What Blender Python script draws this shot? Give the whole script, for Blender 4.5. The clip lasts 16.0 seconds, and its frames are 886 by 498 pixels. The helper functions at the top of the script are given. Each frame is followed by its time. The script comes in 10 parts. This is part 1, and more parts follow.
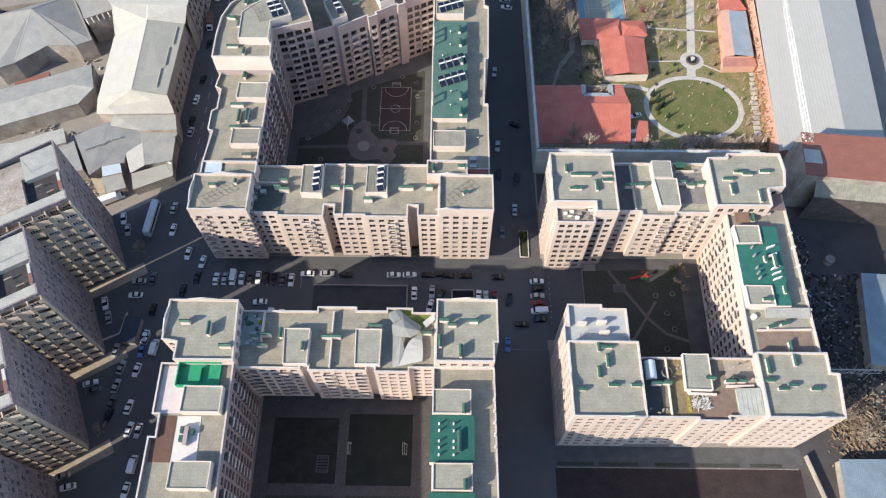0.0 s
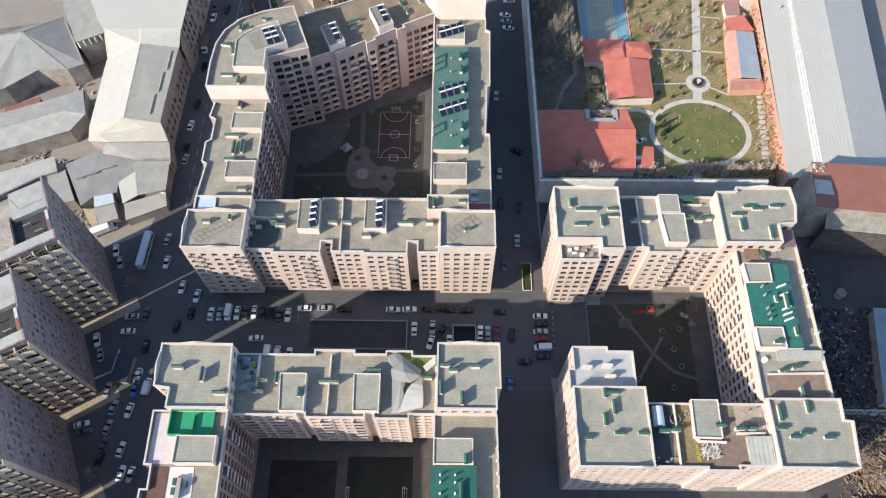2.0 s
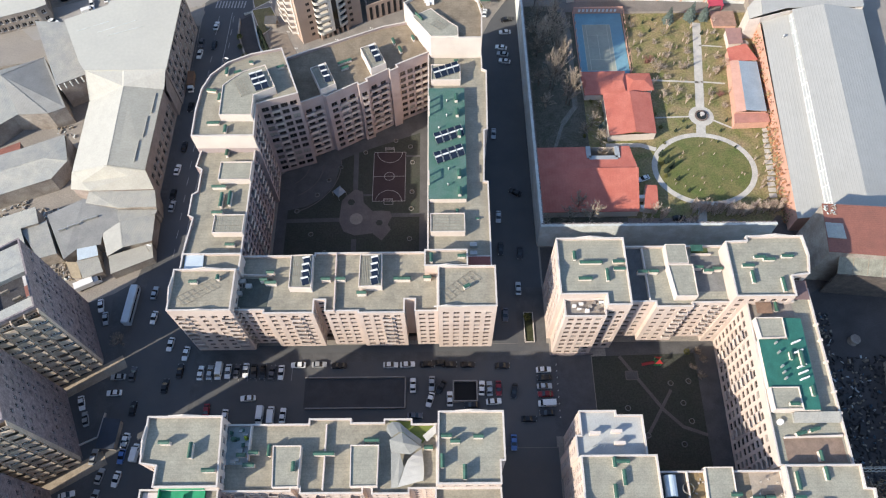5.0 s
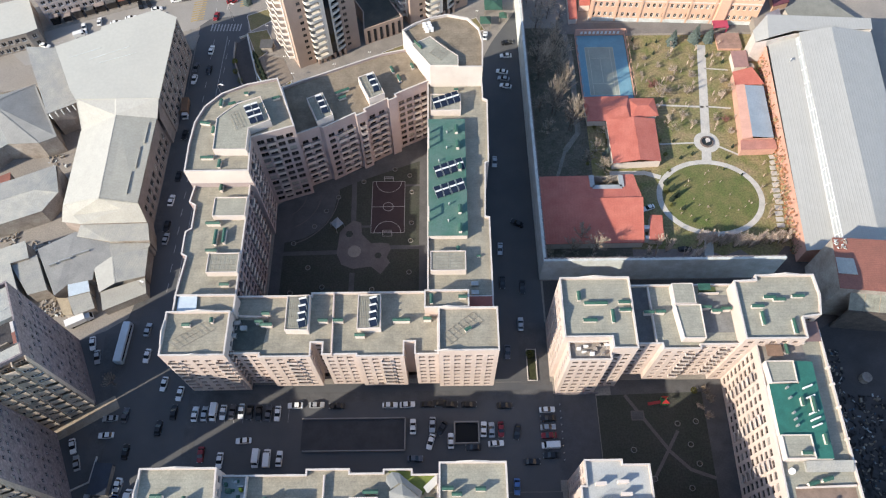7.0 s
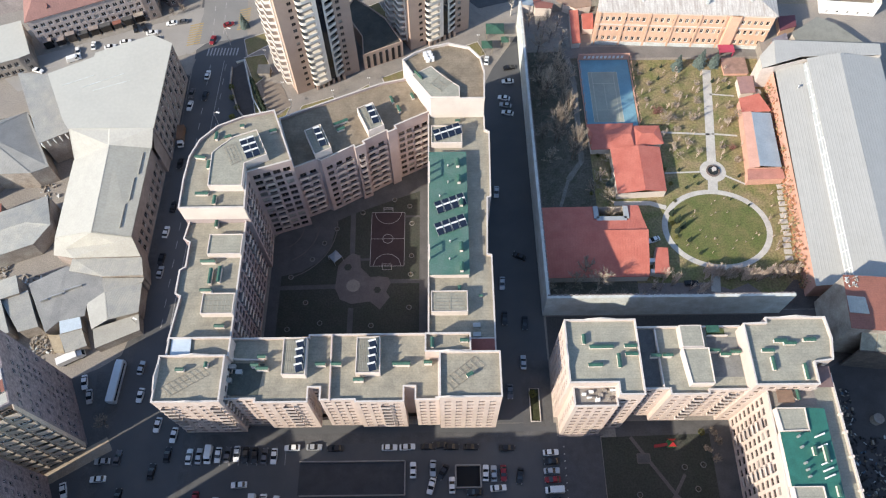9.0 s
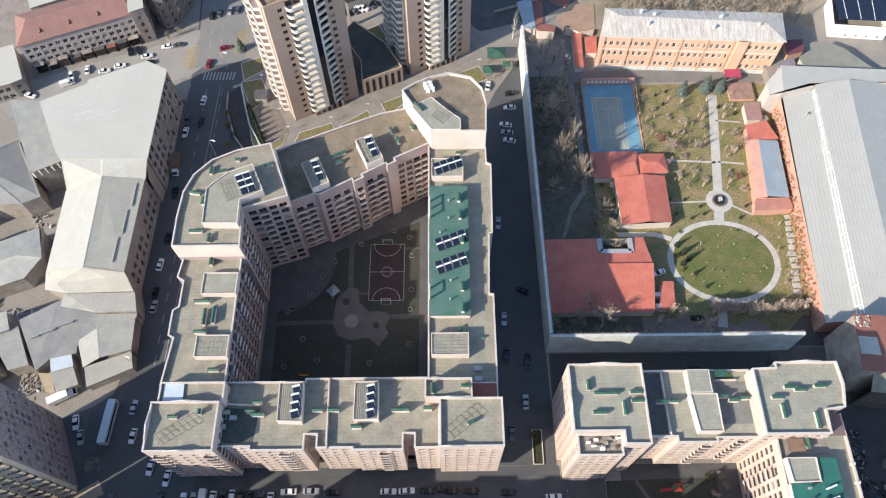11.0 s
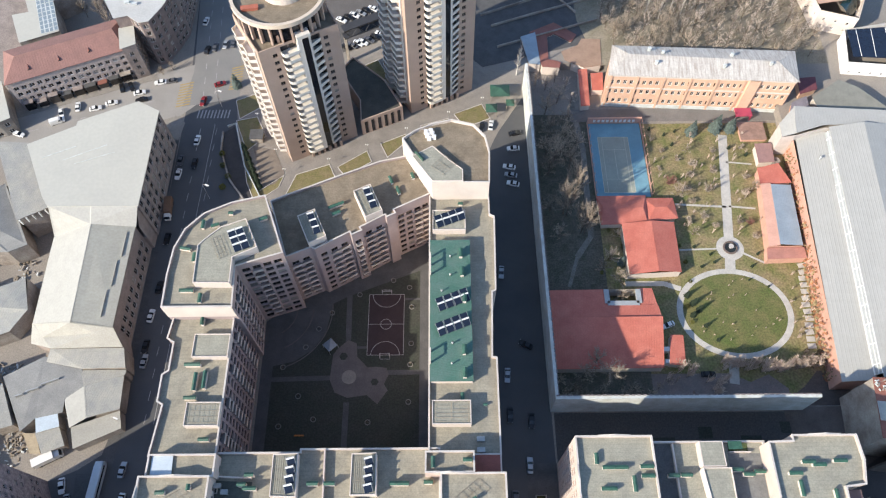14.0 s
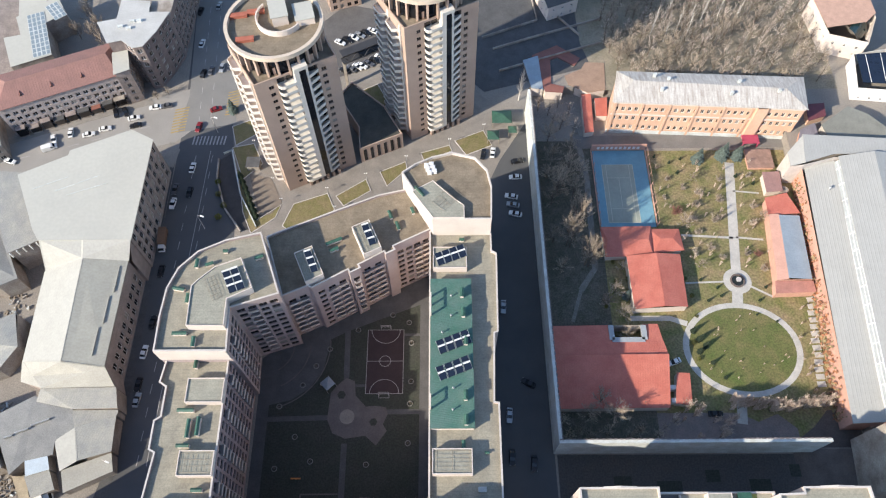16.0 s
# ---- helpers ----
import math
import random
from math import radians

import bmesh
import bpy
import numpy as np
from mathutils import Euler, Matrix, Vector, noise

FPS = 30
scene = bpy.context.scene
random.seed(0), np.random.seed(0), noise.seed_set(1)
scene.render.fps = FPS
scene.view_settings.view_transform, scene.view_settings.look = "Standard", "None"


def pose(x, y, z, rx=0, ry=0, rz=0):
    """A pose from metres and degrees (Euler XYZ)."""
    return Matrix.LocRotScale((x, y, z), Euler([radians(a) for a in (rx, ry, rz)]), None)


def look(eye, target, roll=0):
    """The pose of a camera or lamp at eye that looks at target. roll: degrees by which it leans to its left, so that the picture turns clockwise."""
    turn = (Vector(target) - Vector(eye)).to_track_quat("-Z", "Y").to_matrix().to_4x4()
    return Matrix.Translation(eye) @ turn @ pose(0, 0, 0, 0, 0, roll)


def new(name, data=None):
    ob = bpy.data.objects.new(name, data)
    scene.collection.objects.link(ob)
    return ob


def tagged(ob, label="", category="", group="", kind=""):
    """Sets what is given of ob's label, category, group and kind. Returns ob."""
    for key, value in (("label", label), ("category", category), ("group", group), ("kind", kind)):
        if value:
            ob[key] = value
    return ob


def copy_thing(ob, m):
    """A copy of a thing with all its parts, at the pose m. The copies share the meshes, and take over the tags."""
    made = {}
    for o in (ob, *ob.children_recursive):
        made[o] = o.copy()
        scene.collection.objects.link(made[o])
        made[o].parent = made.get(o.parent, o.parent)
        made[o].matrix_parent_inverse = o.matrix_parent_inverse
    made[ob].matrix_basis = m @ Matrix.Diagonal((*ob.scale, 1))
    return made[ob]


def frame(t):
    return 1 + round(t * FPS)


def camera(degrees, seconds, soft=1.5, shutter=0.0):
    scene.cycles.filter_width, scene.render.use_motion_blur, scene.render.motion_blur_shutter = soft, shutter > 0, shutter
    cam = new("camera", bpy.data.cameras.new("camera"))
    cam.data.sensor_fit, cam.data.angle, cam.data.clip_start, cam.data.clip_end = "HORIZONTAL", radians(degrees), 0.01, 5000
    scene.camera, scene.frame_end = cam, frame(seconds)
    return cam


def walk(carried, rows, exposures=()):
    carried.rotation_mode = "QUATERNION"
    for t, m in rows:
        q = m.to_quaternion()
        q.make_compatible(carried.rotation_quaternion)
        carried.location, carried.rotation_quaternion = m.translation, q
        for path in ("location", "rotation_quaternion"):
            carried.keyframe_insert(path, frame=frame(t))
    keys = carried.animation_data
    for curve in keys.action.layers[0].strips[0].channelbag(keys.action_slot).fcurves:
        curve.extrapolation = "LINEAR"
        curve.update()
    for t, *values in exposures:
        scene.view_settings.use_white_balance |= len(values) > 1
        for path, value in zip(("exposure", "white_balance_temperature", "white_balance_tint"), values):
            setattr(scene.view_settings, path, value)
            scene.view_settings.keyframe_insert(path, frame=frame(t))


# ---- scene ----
cam = camera(63.19, 16.0, 1.2)
PATH = [
    (0, (0.365, -1.034, 208.219), (-0.404, 46.763, 120.385), -0.335),
    (0.5, (0.371, 2.253, 208.274), (-0.446, 49.970, 120.397), -0.352),
    (1, (0.381, 5.554, 208.386), (-0.483, 53.162, 120.450), -0.413),
    (1.5, (0.165, 8.927, 208.515), (-0.646, 56.381, 120.496), -0.364),
    (2, (0.168, 12.181, 208.470), (-0.663, 59.547, 120.403), -0.495),
    (2.5, (0.005, 15.353, 208.333), (-0.736, 62.643, 120.224), -0.533),
    (3, (0.160, 18.390, 208.315), (-0.597, 65.665, 120.198), -0.714),
    (3.5, (0.096, 21.365, 208.314), (-0.507, 68.618, 120.184), -0.833),
    (4, (-0.183, 24.339, 208.152), (-0.605, 71.631, 120.043), -0.782),
    (6.5, (-0.703, 39.630, 208.347), (-0.853, 86.865, 120.206), -0.859),
    (7, (-0.681, 42.746, 208.412), (-0.882, 89.961, 120.261), -0.912),
    (7.5, (-0.788, 45.747, 208.565), (-0.968, 92.961, 120.413), -0.890),
    (8, (-0.857, 48.738, 208.596), (-1.029, 95.995, 120.467), -0.871),
    (8.5, (-0.927, 51.578, 208.608), (-1.069, 98.913, 120.521), -0.815),
    (9, (-0.989, 54.601, 208.664), (-1.119, 101.963, 120.591), -0.809),
    (11.5, (-0.965, 69.646, 209.101), (-1.130, 116.989, 121.018), -0.758),
    (12, (-1.385, 72.606, 209.079), (-1.381, 119.988, 121.016), -0.517),
    (12.5, (-1.209, 75.699, 209.191), (-1.321, 123.038, 121.106), -0.627),
    (13, (-1.014, 78.676, 209.170), (-1.247, 126.057, 121.108), -0.742),
    (13.5, (-1.051, 81.697, 209.191), (-1.287, 129.102, 121.141), -0.723),
    (14, (-1.114, 84.770, 209.308), (-1.319, 132.160, 121.250), -0.684),
    (14.5, (-0.916, 87.907, 209.409), (-1.211, 135.253, 121.327), -0.739),
    (15, (-0.875, 90.924, 209.518), (-1.209, 138.255, 121.429), -0.750),
    (15.5, (-0.957, 94.085, 209.497), (-1.261, 141.367, 121.382), -0.726),
    (16, (-1.246, 97.110, 209.618), (-1.449, 144.381, 121.496), -0.606),
]
walk(cam, [(t, look(eye, target, roll)) for t, eye, target, roll in PATH])

# ---- world, sun, exposure ----
SUN_EL, SUN_DIR = 28.6, (-0.845, -0.535)
world = bpy.data.worlds.new("sky_world")
scene.world = world
world.use_nodes = True
_wn = world.node_tree.nodes
_wl = world.node_tree.links
_sky = _wn.new("ShaderNodeTexSky")
_sky.sky_type = "NISHITA"
_sky.sun_disc = False
_sky.sun_elevation = radians(SUN_EL)
_sky.ozone_density, _sky.dust_density = 2.8, 0.7
_sky.sun_rotation = math.atan2(SUN_DIR[0], SUN_DIR[1])
_wn["Background"].inputs["Strength"].default_value = 0.145
_wl.new(_sky.outputs[0], _wn["Background"].inputs["Color"])
sun_data = bpy.data.lights.new("sun", "SUN")
sun_data.energy, sun_data.angle, sun_data.color = 4.0, radians(0.6), (1.0, 0.915, 0.78)
sun = new("sun", sun_data)
_c = math.cos(radians(SUN_EL))
_n = math.hypot(*SUN_DIR)
sun.matrix_world = look((SUN_DIR[0] / _n * _c * 300, SUN_DIR[1] / _n * _c * 300 + 150, math.sin(radians(SUN_EL)) * 300), (0, 150, 0))
scene.view_settings.exposure = 0.87

# ---- materials ----
def mat(name, col, rough=0.8, var=0.12, scale=0.35, fine=6.0, bump=0.15, metal=0.0, tint=None, rand=0.0, island=0.0, streak=None, spec=0.5):
    """A surface with broad stains and fine grain, in metres. tint: the stain's colour; rand: change from thing to thing; streak: (x, y, z) stretch of the stains."""
    m = bpy.data.materials.new(name)
    m.use_nodes = True
    nt = m.node_tree
    N, L = nt.nodes, nt.links
    p = N["Principled BSDF"]
    p.inputs["Roughness"].default_value = rough
    p.inputs["Metallic"].default_value = metal
    p.inputs["Specular IOR Level"].default_value = spec
    geo = N.new("ShaderNodeNewGeometry")
    src = geo.outputs["Position"]
    if streak:
        mp = N.new("ShaderNodeMapping")
        mp.inputs["Scale"].default_value = streak
        L.new(src, mp.inputs["Vector"])
        src = mp.outputs["Vector"]
    n1 = N.new("ShaderNodeTexNoise")
    n1.inputs["Scale"].default_value = scale
    n1.inputs["Detail"].default_value = 4.0
    n1.inputs["Roughness"].default_value = 0.62
    L.new(src, n1.inputs["Vector"])
    n2 = N.new("ShaderNodeTexNoise")
    n2.inputs["Scale"].default_value = fine
    n2.inputs["Detail"].default_value = 3.0
    L.new(geo.outputs["Position"], n2.inputs["Vector"])
    ramp = N.new("ShaderNodeMapRange")
    ramp.inputs["From Min"].default_value, ramp.inputs["From Max"].default_value = 0.32, 0.68
    L.new(n1.outputs["Fac"], ramp.inputs["Value"])
    mix = N.new("ShaderNodeMix")
    mix.data_type = "RGBA"
    dark = tint or tuple(c * (1 - 2.2 * var) for c in col)
    mix.inputs["A"].default_value = (*col, 1)
    mix.inputs["B"].default_value = (*dark, 1)
    L.new(ramp.outputs["Result"], mix.inputs["Factor"])
    hsv = N.new("ShaderNodeHueSaturation")
    L.new(mix.outputs["Result"], hsv.inputs["Color"])
    val = N.new("ShaderNodeMapRange")
    val.inputs["From Min"].default_value, val.inputs["From Max"].default_value = 0.36, 0.64
    val.inputs["To Min"].default_value, val.inputs["To Max"].default_value = 1 - 0.9 * var, 1 + 0.9 * var
    L.new(n2.outputs["Fac"], val.inputs["Value"])
    out = val.outputs["Result"]
    if rand or island:
        oi = N.new("ShaderNodeObjectInfo").outputs["Random"] if rand else geo.outputs["Random Per Island"]
        k = rand or island
        r = N.new("ShaderNodeMapRange")
        r.inputs["To Min"].default_value, r.inputs["To Max"].default_value = 1 - k, 1 + k
        L.new(oi, r.inputs["Value"])
        mul = N.new("ShaderNodeMath")
        mul.operation = "MULTIPLY"
        L.new(out, mul.inputs[0])
        L.new(r.outputs["Result"], mul.inputs[1])
        out = mul.outputs["Value"]
    L.new(out, hsv.inputs["Value"])
    L.new(hsv.outputs["Color"], p.inputs["Base Color"])
    if bump:
        b = N.new("ShaderNodeBump")
        b.inputs["Strength"].default_value = bump
        b.inputs["Distance"].default_value = 0.05
        L.new(n2.outputs["Fac"], b.inputs["Height"])
        L.new(b.outputs["Normal"], p.inputs["Normal"])
    return m


def ribbed(name, col, along, pitch=0.3, rough=0.5, metal=0.3, var=0.1, tint=None, depth=0.04):
    """Sheet roofing with ribs that repeat every pitch metres across the direction along (x, y)."""
    m = mat(name, col, rough, var, 0.25, 3.0, 0.0, metal, tint)
    nt = m.node_tree
    N, L = nt.nodes, nt.links
    geo = N.new("ShaderNodeNewGeometry")
    dot = N.new("ShaderNodeVectorMath")
    dot.operation = "DOT_PRODUCT"
    a = math.hypot(*along)
    dot.inputs[1].default_value = (-along[1] / a / pitch, along[0] / a / pitch, 0)
    L.new(geo.outputs["Position"], dot.inputs[0])
    fr = N.new("ShaderNodeMath")
    fr.operation = "PINGPONG"
    fr.inputs[1].default_value = 0.5
    L.new(dot.outputs["Value"], fr.inputs[0])
    st = N.new("ShaderNodeMapRange")
    st.inputs["From Min"].default_value, st.inputs["From Max"].default_value = 0.32, 0.42
    L.new(fr.outputs["Value"], st.inputs["Value"])
    b = N.new("ShaderNodeBump")
    b.inputs["Strength"].default_value = 0.55
    b.inputs["Distance"].default_value = depth
    L.new(st.outputs["Result"], b.inputs["Height"])
    L.new(b.outputs["Normal"], N["Principled BSDF"].inputs["Normal"])
    return m


def felt(name, col, stain, roll):
    """Bitumen felt laid in rolls of the given width: lapped joints, blotches and gritty speckle."""
    m = mat(name, col, 0.9, 0.12, 0.3, 2.6, 0.2, tint=stain)
    N, L = m.node_tree.nodes, m.node_tree.links
    p = N["Principled BSDF"]
    base = p.inputs["Base Color"].links[0].from_socket
    geo = N.new("ShaderNodeNewGeometry")
    wob = N.new("ShaderNodeTexNoise")
    wob.inputs["Scale"].default_value = 0.5
    L.new(geo.outputs["Position"], wob.inputs["Vector"])
    sep = N.new("ShaderNodeSeparateXYZ")
    L.new(geo.outputs["Position"], sep.inputs[0])
    add = N.new("ShaderNodeMath")
    add.operation = "MULTIPLY_ADD"
    add.inputs[1].default_value = 0.25
    L.new(wob.outputs["Fac"], add.inputs[0])
    L.new(sep.outputs["Y"], add.inputs[2])
    pp = N.new("ShaderNodeMath")
    pp.operation = "PINGPONG"
    pp.inputs[1].default_value = roll / 2
    L.new(add.outputs[0], pp.inputs[0])
    lap = N.new("ShaderNodeMapRange")
    lap.inputs["From Min"].default_value, lap.inputs["From Max"].default_value = 0.03, 0.12
    lap.inputs["To Min"].default_value, lap.inputs["To Max"].default_value = 0.91, 1.0
    L.new(pp.outputs[0], lap.inputs["Value"])
    grit = N.new("ShaderNodeTexVoronoi")
    grit.inputs["Scale"].default_value = 1.3
    L.new(geo.outputs["Position"], grit.inputs["Vector"])
    gr = N.new("ShaderNodeMapRange")
    gr.inputs["From Min"].default_value, gr.inputs["From Max"].default_value = 0.05, 0.35
    gr.inputs["To Min"].default_value, gr.inputs["To Max"].default_value = 0.95, 1.02
    L.new(grit.outputs["Distance"], gr.inputs["Value"])
    mul = N.new("ShaderNodeMath")
    mul.operation = "MULTIPLY"
    L.new(lap.outputs["Result"], mul.inputs[0])
    L.new(gr.outputs["Result"], mul.inputs[1])
    hs = N.new("ShaderNodeHueSaturation")
    L.new(base, hs.inputs["Color"])
    L.new(mul.outputs[0], hs.inputs["Value"])
    L.new(hs.outputs["Color"], p.inputs["Base Color"])
    return m


def glass_mat(name, col, rough=0.12, rand=0.6, pale=0.12):
    """Window glass over dim rooms: some panes have pale curtains behind them."""
    m = bpy.data.materials.new(name)
    m.use_nodes = True
    N, L = m.node_tree.nodes, m.node_tree.links
    p = N["Principled BSDF"]
    p.inputs["Roughness"].default_value = rough
    p.inputs["Specular IOR Level"].default_value = 0.5
    oi = N.new("ShaderNodeObjectInfo")
    geo = N.new("ShaderNodeNewGeometry")
    add = N.new("ShaderNodeMath")
    add.operation = "ADD"
    L.new(oi.outputs["Random"], add.inputs[0])
    L.new(geo.outputs["Random Per Island"], add.inputs[1])
    fr = N.new("ShaderNodeMath")
    fr.operation = "FRACT"
    L.new(add.outputs[0], fr.inputs[0])
    ramp = N.new("ShaderNodeValToRGB")
    e = ramp.color_ramp.elements
    e[0].color = (*(c * (1 - rand) for c in col), 1)
    e[1].position = 1 - pale
    e[1].color = (*(c * (1 + rand) for c in col), 1)
    k = e.new(1 - pale + 0.02)
    k.color = (0.30, 0.28, 0.25, 1)
    L.new(fr.outputs[0], ramp.inputs["Fac"])
    L.new(ramp.outputs["Color"], p.inputs["Base Color"])
    return m


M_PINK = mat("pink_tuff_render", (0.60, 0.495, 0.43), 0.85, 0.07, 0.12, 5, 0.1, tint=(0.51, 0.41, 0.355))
# darker copies of the pink render, with facade shade put into the colour
M_PINK_SHADE = mat("shaded_tuff_render", (0.40, 0.325, 0.305), 0.85, 0.08, 0.12, 5, 0.1, tint=(0.34, 0.265, 0.25))
M_PINK_DEEP = mat("deep_shade_tuff_render", (0.31, 0.24, 0.235), 0.85, 0.08, 0.12, 5, 0.1, tint=(0.26, 0.20, 0.19))
M_CREAM = mat("cream_render", (0.66, 0.57, 0.50), 0.85, 0.06, 0.15, 5, 0.1)
M_ORANGE_R = mat("orange_render", (0.68, 0.44, 0.31), 0.85, 0.07, 0.15, 5, 0.1)
M_COPING = mat("white_coping", (0.58, 0.525, 0.475), 0.7, 0.08, 0.3, 5, 0.05)
M_FELT = felt("roof_felt", (0.315, 0.288, 0.222), (0.225, 0.205, 0.16), 1.0)
M_FELT_G = felt("green_grey_roof_felt", (0.318, 0.305, 0.243), (0.25, 0.24, 0.195), 1.0)
M_FELT_B = felt("brown_roof_felt", (0.255, 0.205, 0.145), (0.165, 0.13, 0.09), 1.1)
M_GREEN = ribbed("green_sheet_roof", (0.055, 0.145, 0.105), (1, 0.12), 0.45, 0.6, 0.1, 0.14, tint=(0.10, 0.17, 0.14))
M_VENT = mat("dark_green_metal", (0.045, 0.125, 0.085), 0.5, 0.2, 1.0, 6, 0.05)
M_GLASS = glass_mat("window_glass", (0.035, 0.030, 0.028))
M_GLASS_D = glass_mat("curtain_wall_glass", (0.012, 0.014, 0.018), 0.05, 0.4, 0.0)
# near-black stands in for the shade inside vent gaps and dormer openings
M_VOID = mat("vent_throat_shade", (0.04, 0.04, 0.04), 0.9, 0.1, 1, 5, 0.0)
M_BALC = mat("pale_balcony_render", (0.55, 0.48, 0.43), 0.8, 0.1, 0.3, 5, 0.05, rand=0.22)
M_FRAME = mat("window_frame_paint", (0.16, 0.12, 0.10), 0.6, 0.05, 1, 5, 0.0)
M_FRAME_W = mat("white_window_plastic", (0.7, 0.7, 0.68), 0.5, 0.04, 1, 5, 0.0)
# street shade is included in this dark tone; sunlit stretches use paler copies
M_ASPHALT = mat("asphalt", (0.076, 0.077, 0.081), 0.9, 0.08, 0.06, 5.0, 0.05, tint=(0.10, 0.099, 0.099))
M_GROUND = mat("dusty_ground", (0.23, 0.205, 0.18), 0.95, 0.16, 0.12, 2.2, 0.08, tint=(0.28, 0.25, 0.215))
M_PAVE = mat("pale_paving", (0.27, 0.24, 0.21), 0.9, 0.12, 0.2, 3, 0.2)
M_PAVE_D = mat("grey_paving", (0.10, 0.098, 0.098), 0.9, 0.14, 0.25, 3, 0.2)
# lawn of the enclosed courts, with their shade darkened into the colour
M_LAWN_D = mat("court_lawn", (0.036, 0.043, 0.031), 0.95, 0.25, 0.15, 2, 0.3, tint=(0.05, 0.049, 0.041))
M_LAWN = mat("garden_lawn", (0.085, 0.115, 0.028), 0.95, 0.25, 0.16, 2.0, 0.5, tint=(0.17, 0.145, 0.06))
M_GARDEN = mat("winter_garden_soil", (0.135, 0.145, 0.045), 0.95, 0.3, 0.2, 1.5, 0.5, tint=(0.27, 0.20, 0.11))
M_CONC = mat("weathered_concrete", (0.40, 0.36, 0.31), 0.9, 0.15, 0.2, 3, 0.3, tint=(0.22, 0.18, 0.15))
M_CONC_P = mat("pale_concrete", (0.62, 0.645, 0.635), 0.9, 0.08, 0.3, 3, 0.2, tint=(0.46, 0.47, 0.43))
M_STONE_DK = mat("dark_tuff_wall", (0.26, 0.22, 0.215), 0.9, 0.22, 0.5, 1.6, 0.3, tint=(0.13, 0.11, 0.11))
M_ROOF_W = mat("white_membrane", (0.47, 0.455, 0.395), 0.85, 0.03, 0.05, 1.0, 0.03, tint=(0.43, 0.415, 0.365))
M_TIN = ribbed("grey_tin_roof", (0.345, 0.332, 0.29), (0.3, 1), 0.7, 0.75, 0.0, 0.10, tint=(0.26, 0.26, 0.245))
M_TIN_L = ribbed("pale_tin_roof", (0.44, 0.42, 0.36), (0.3, 1), 0.7, 0.65, 0.05, 0.10, tint=(0.32, 0.32, 0.295))
M_TIN_B = ribbed("bluish_tin_roof", (0.36, 0.42, 0.46), (0.1, 1), 0.6, 0.5, 0.2, 0.08)
M_TIN_DB = ribbed("dull_blue_tin_roof", (0.24, 0.30, 0.34), (0.1, 1), 0.6, 0.6, 0.1, 0.12)
M_RED = ribbed("red_sheet_roof", (0.51, 0.165, 0.12), (0.1, 1), 0.5, 0.75, 0.0, 0.10, tint=(0.43, 0.12, 0.085))
M_RUST = ribbed("rust_red_tile_roof", (0.27, 0.105, 0.075), (1, 0.05), 0.7, 0.8, 0.0, 0.12, tint=(0.22, 0.09, 0.065))
M_WHITE = mat("white_paint", (0.78, 0.76, 0.73), 0.7, 0.05, 0.3, 4, 0.05)
M_BROWN_T = mat("tan_tower_cladding", (0.46, 0.335, 0.265), 0.8, 0.06, 0.15, 4, 0.08)
M_BARK = mat("grey_bark", (0.17, 0.13, 0.10), 0.95, 0.2, 1.5, 9, 0.2)

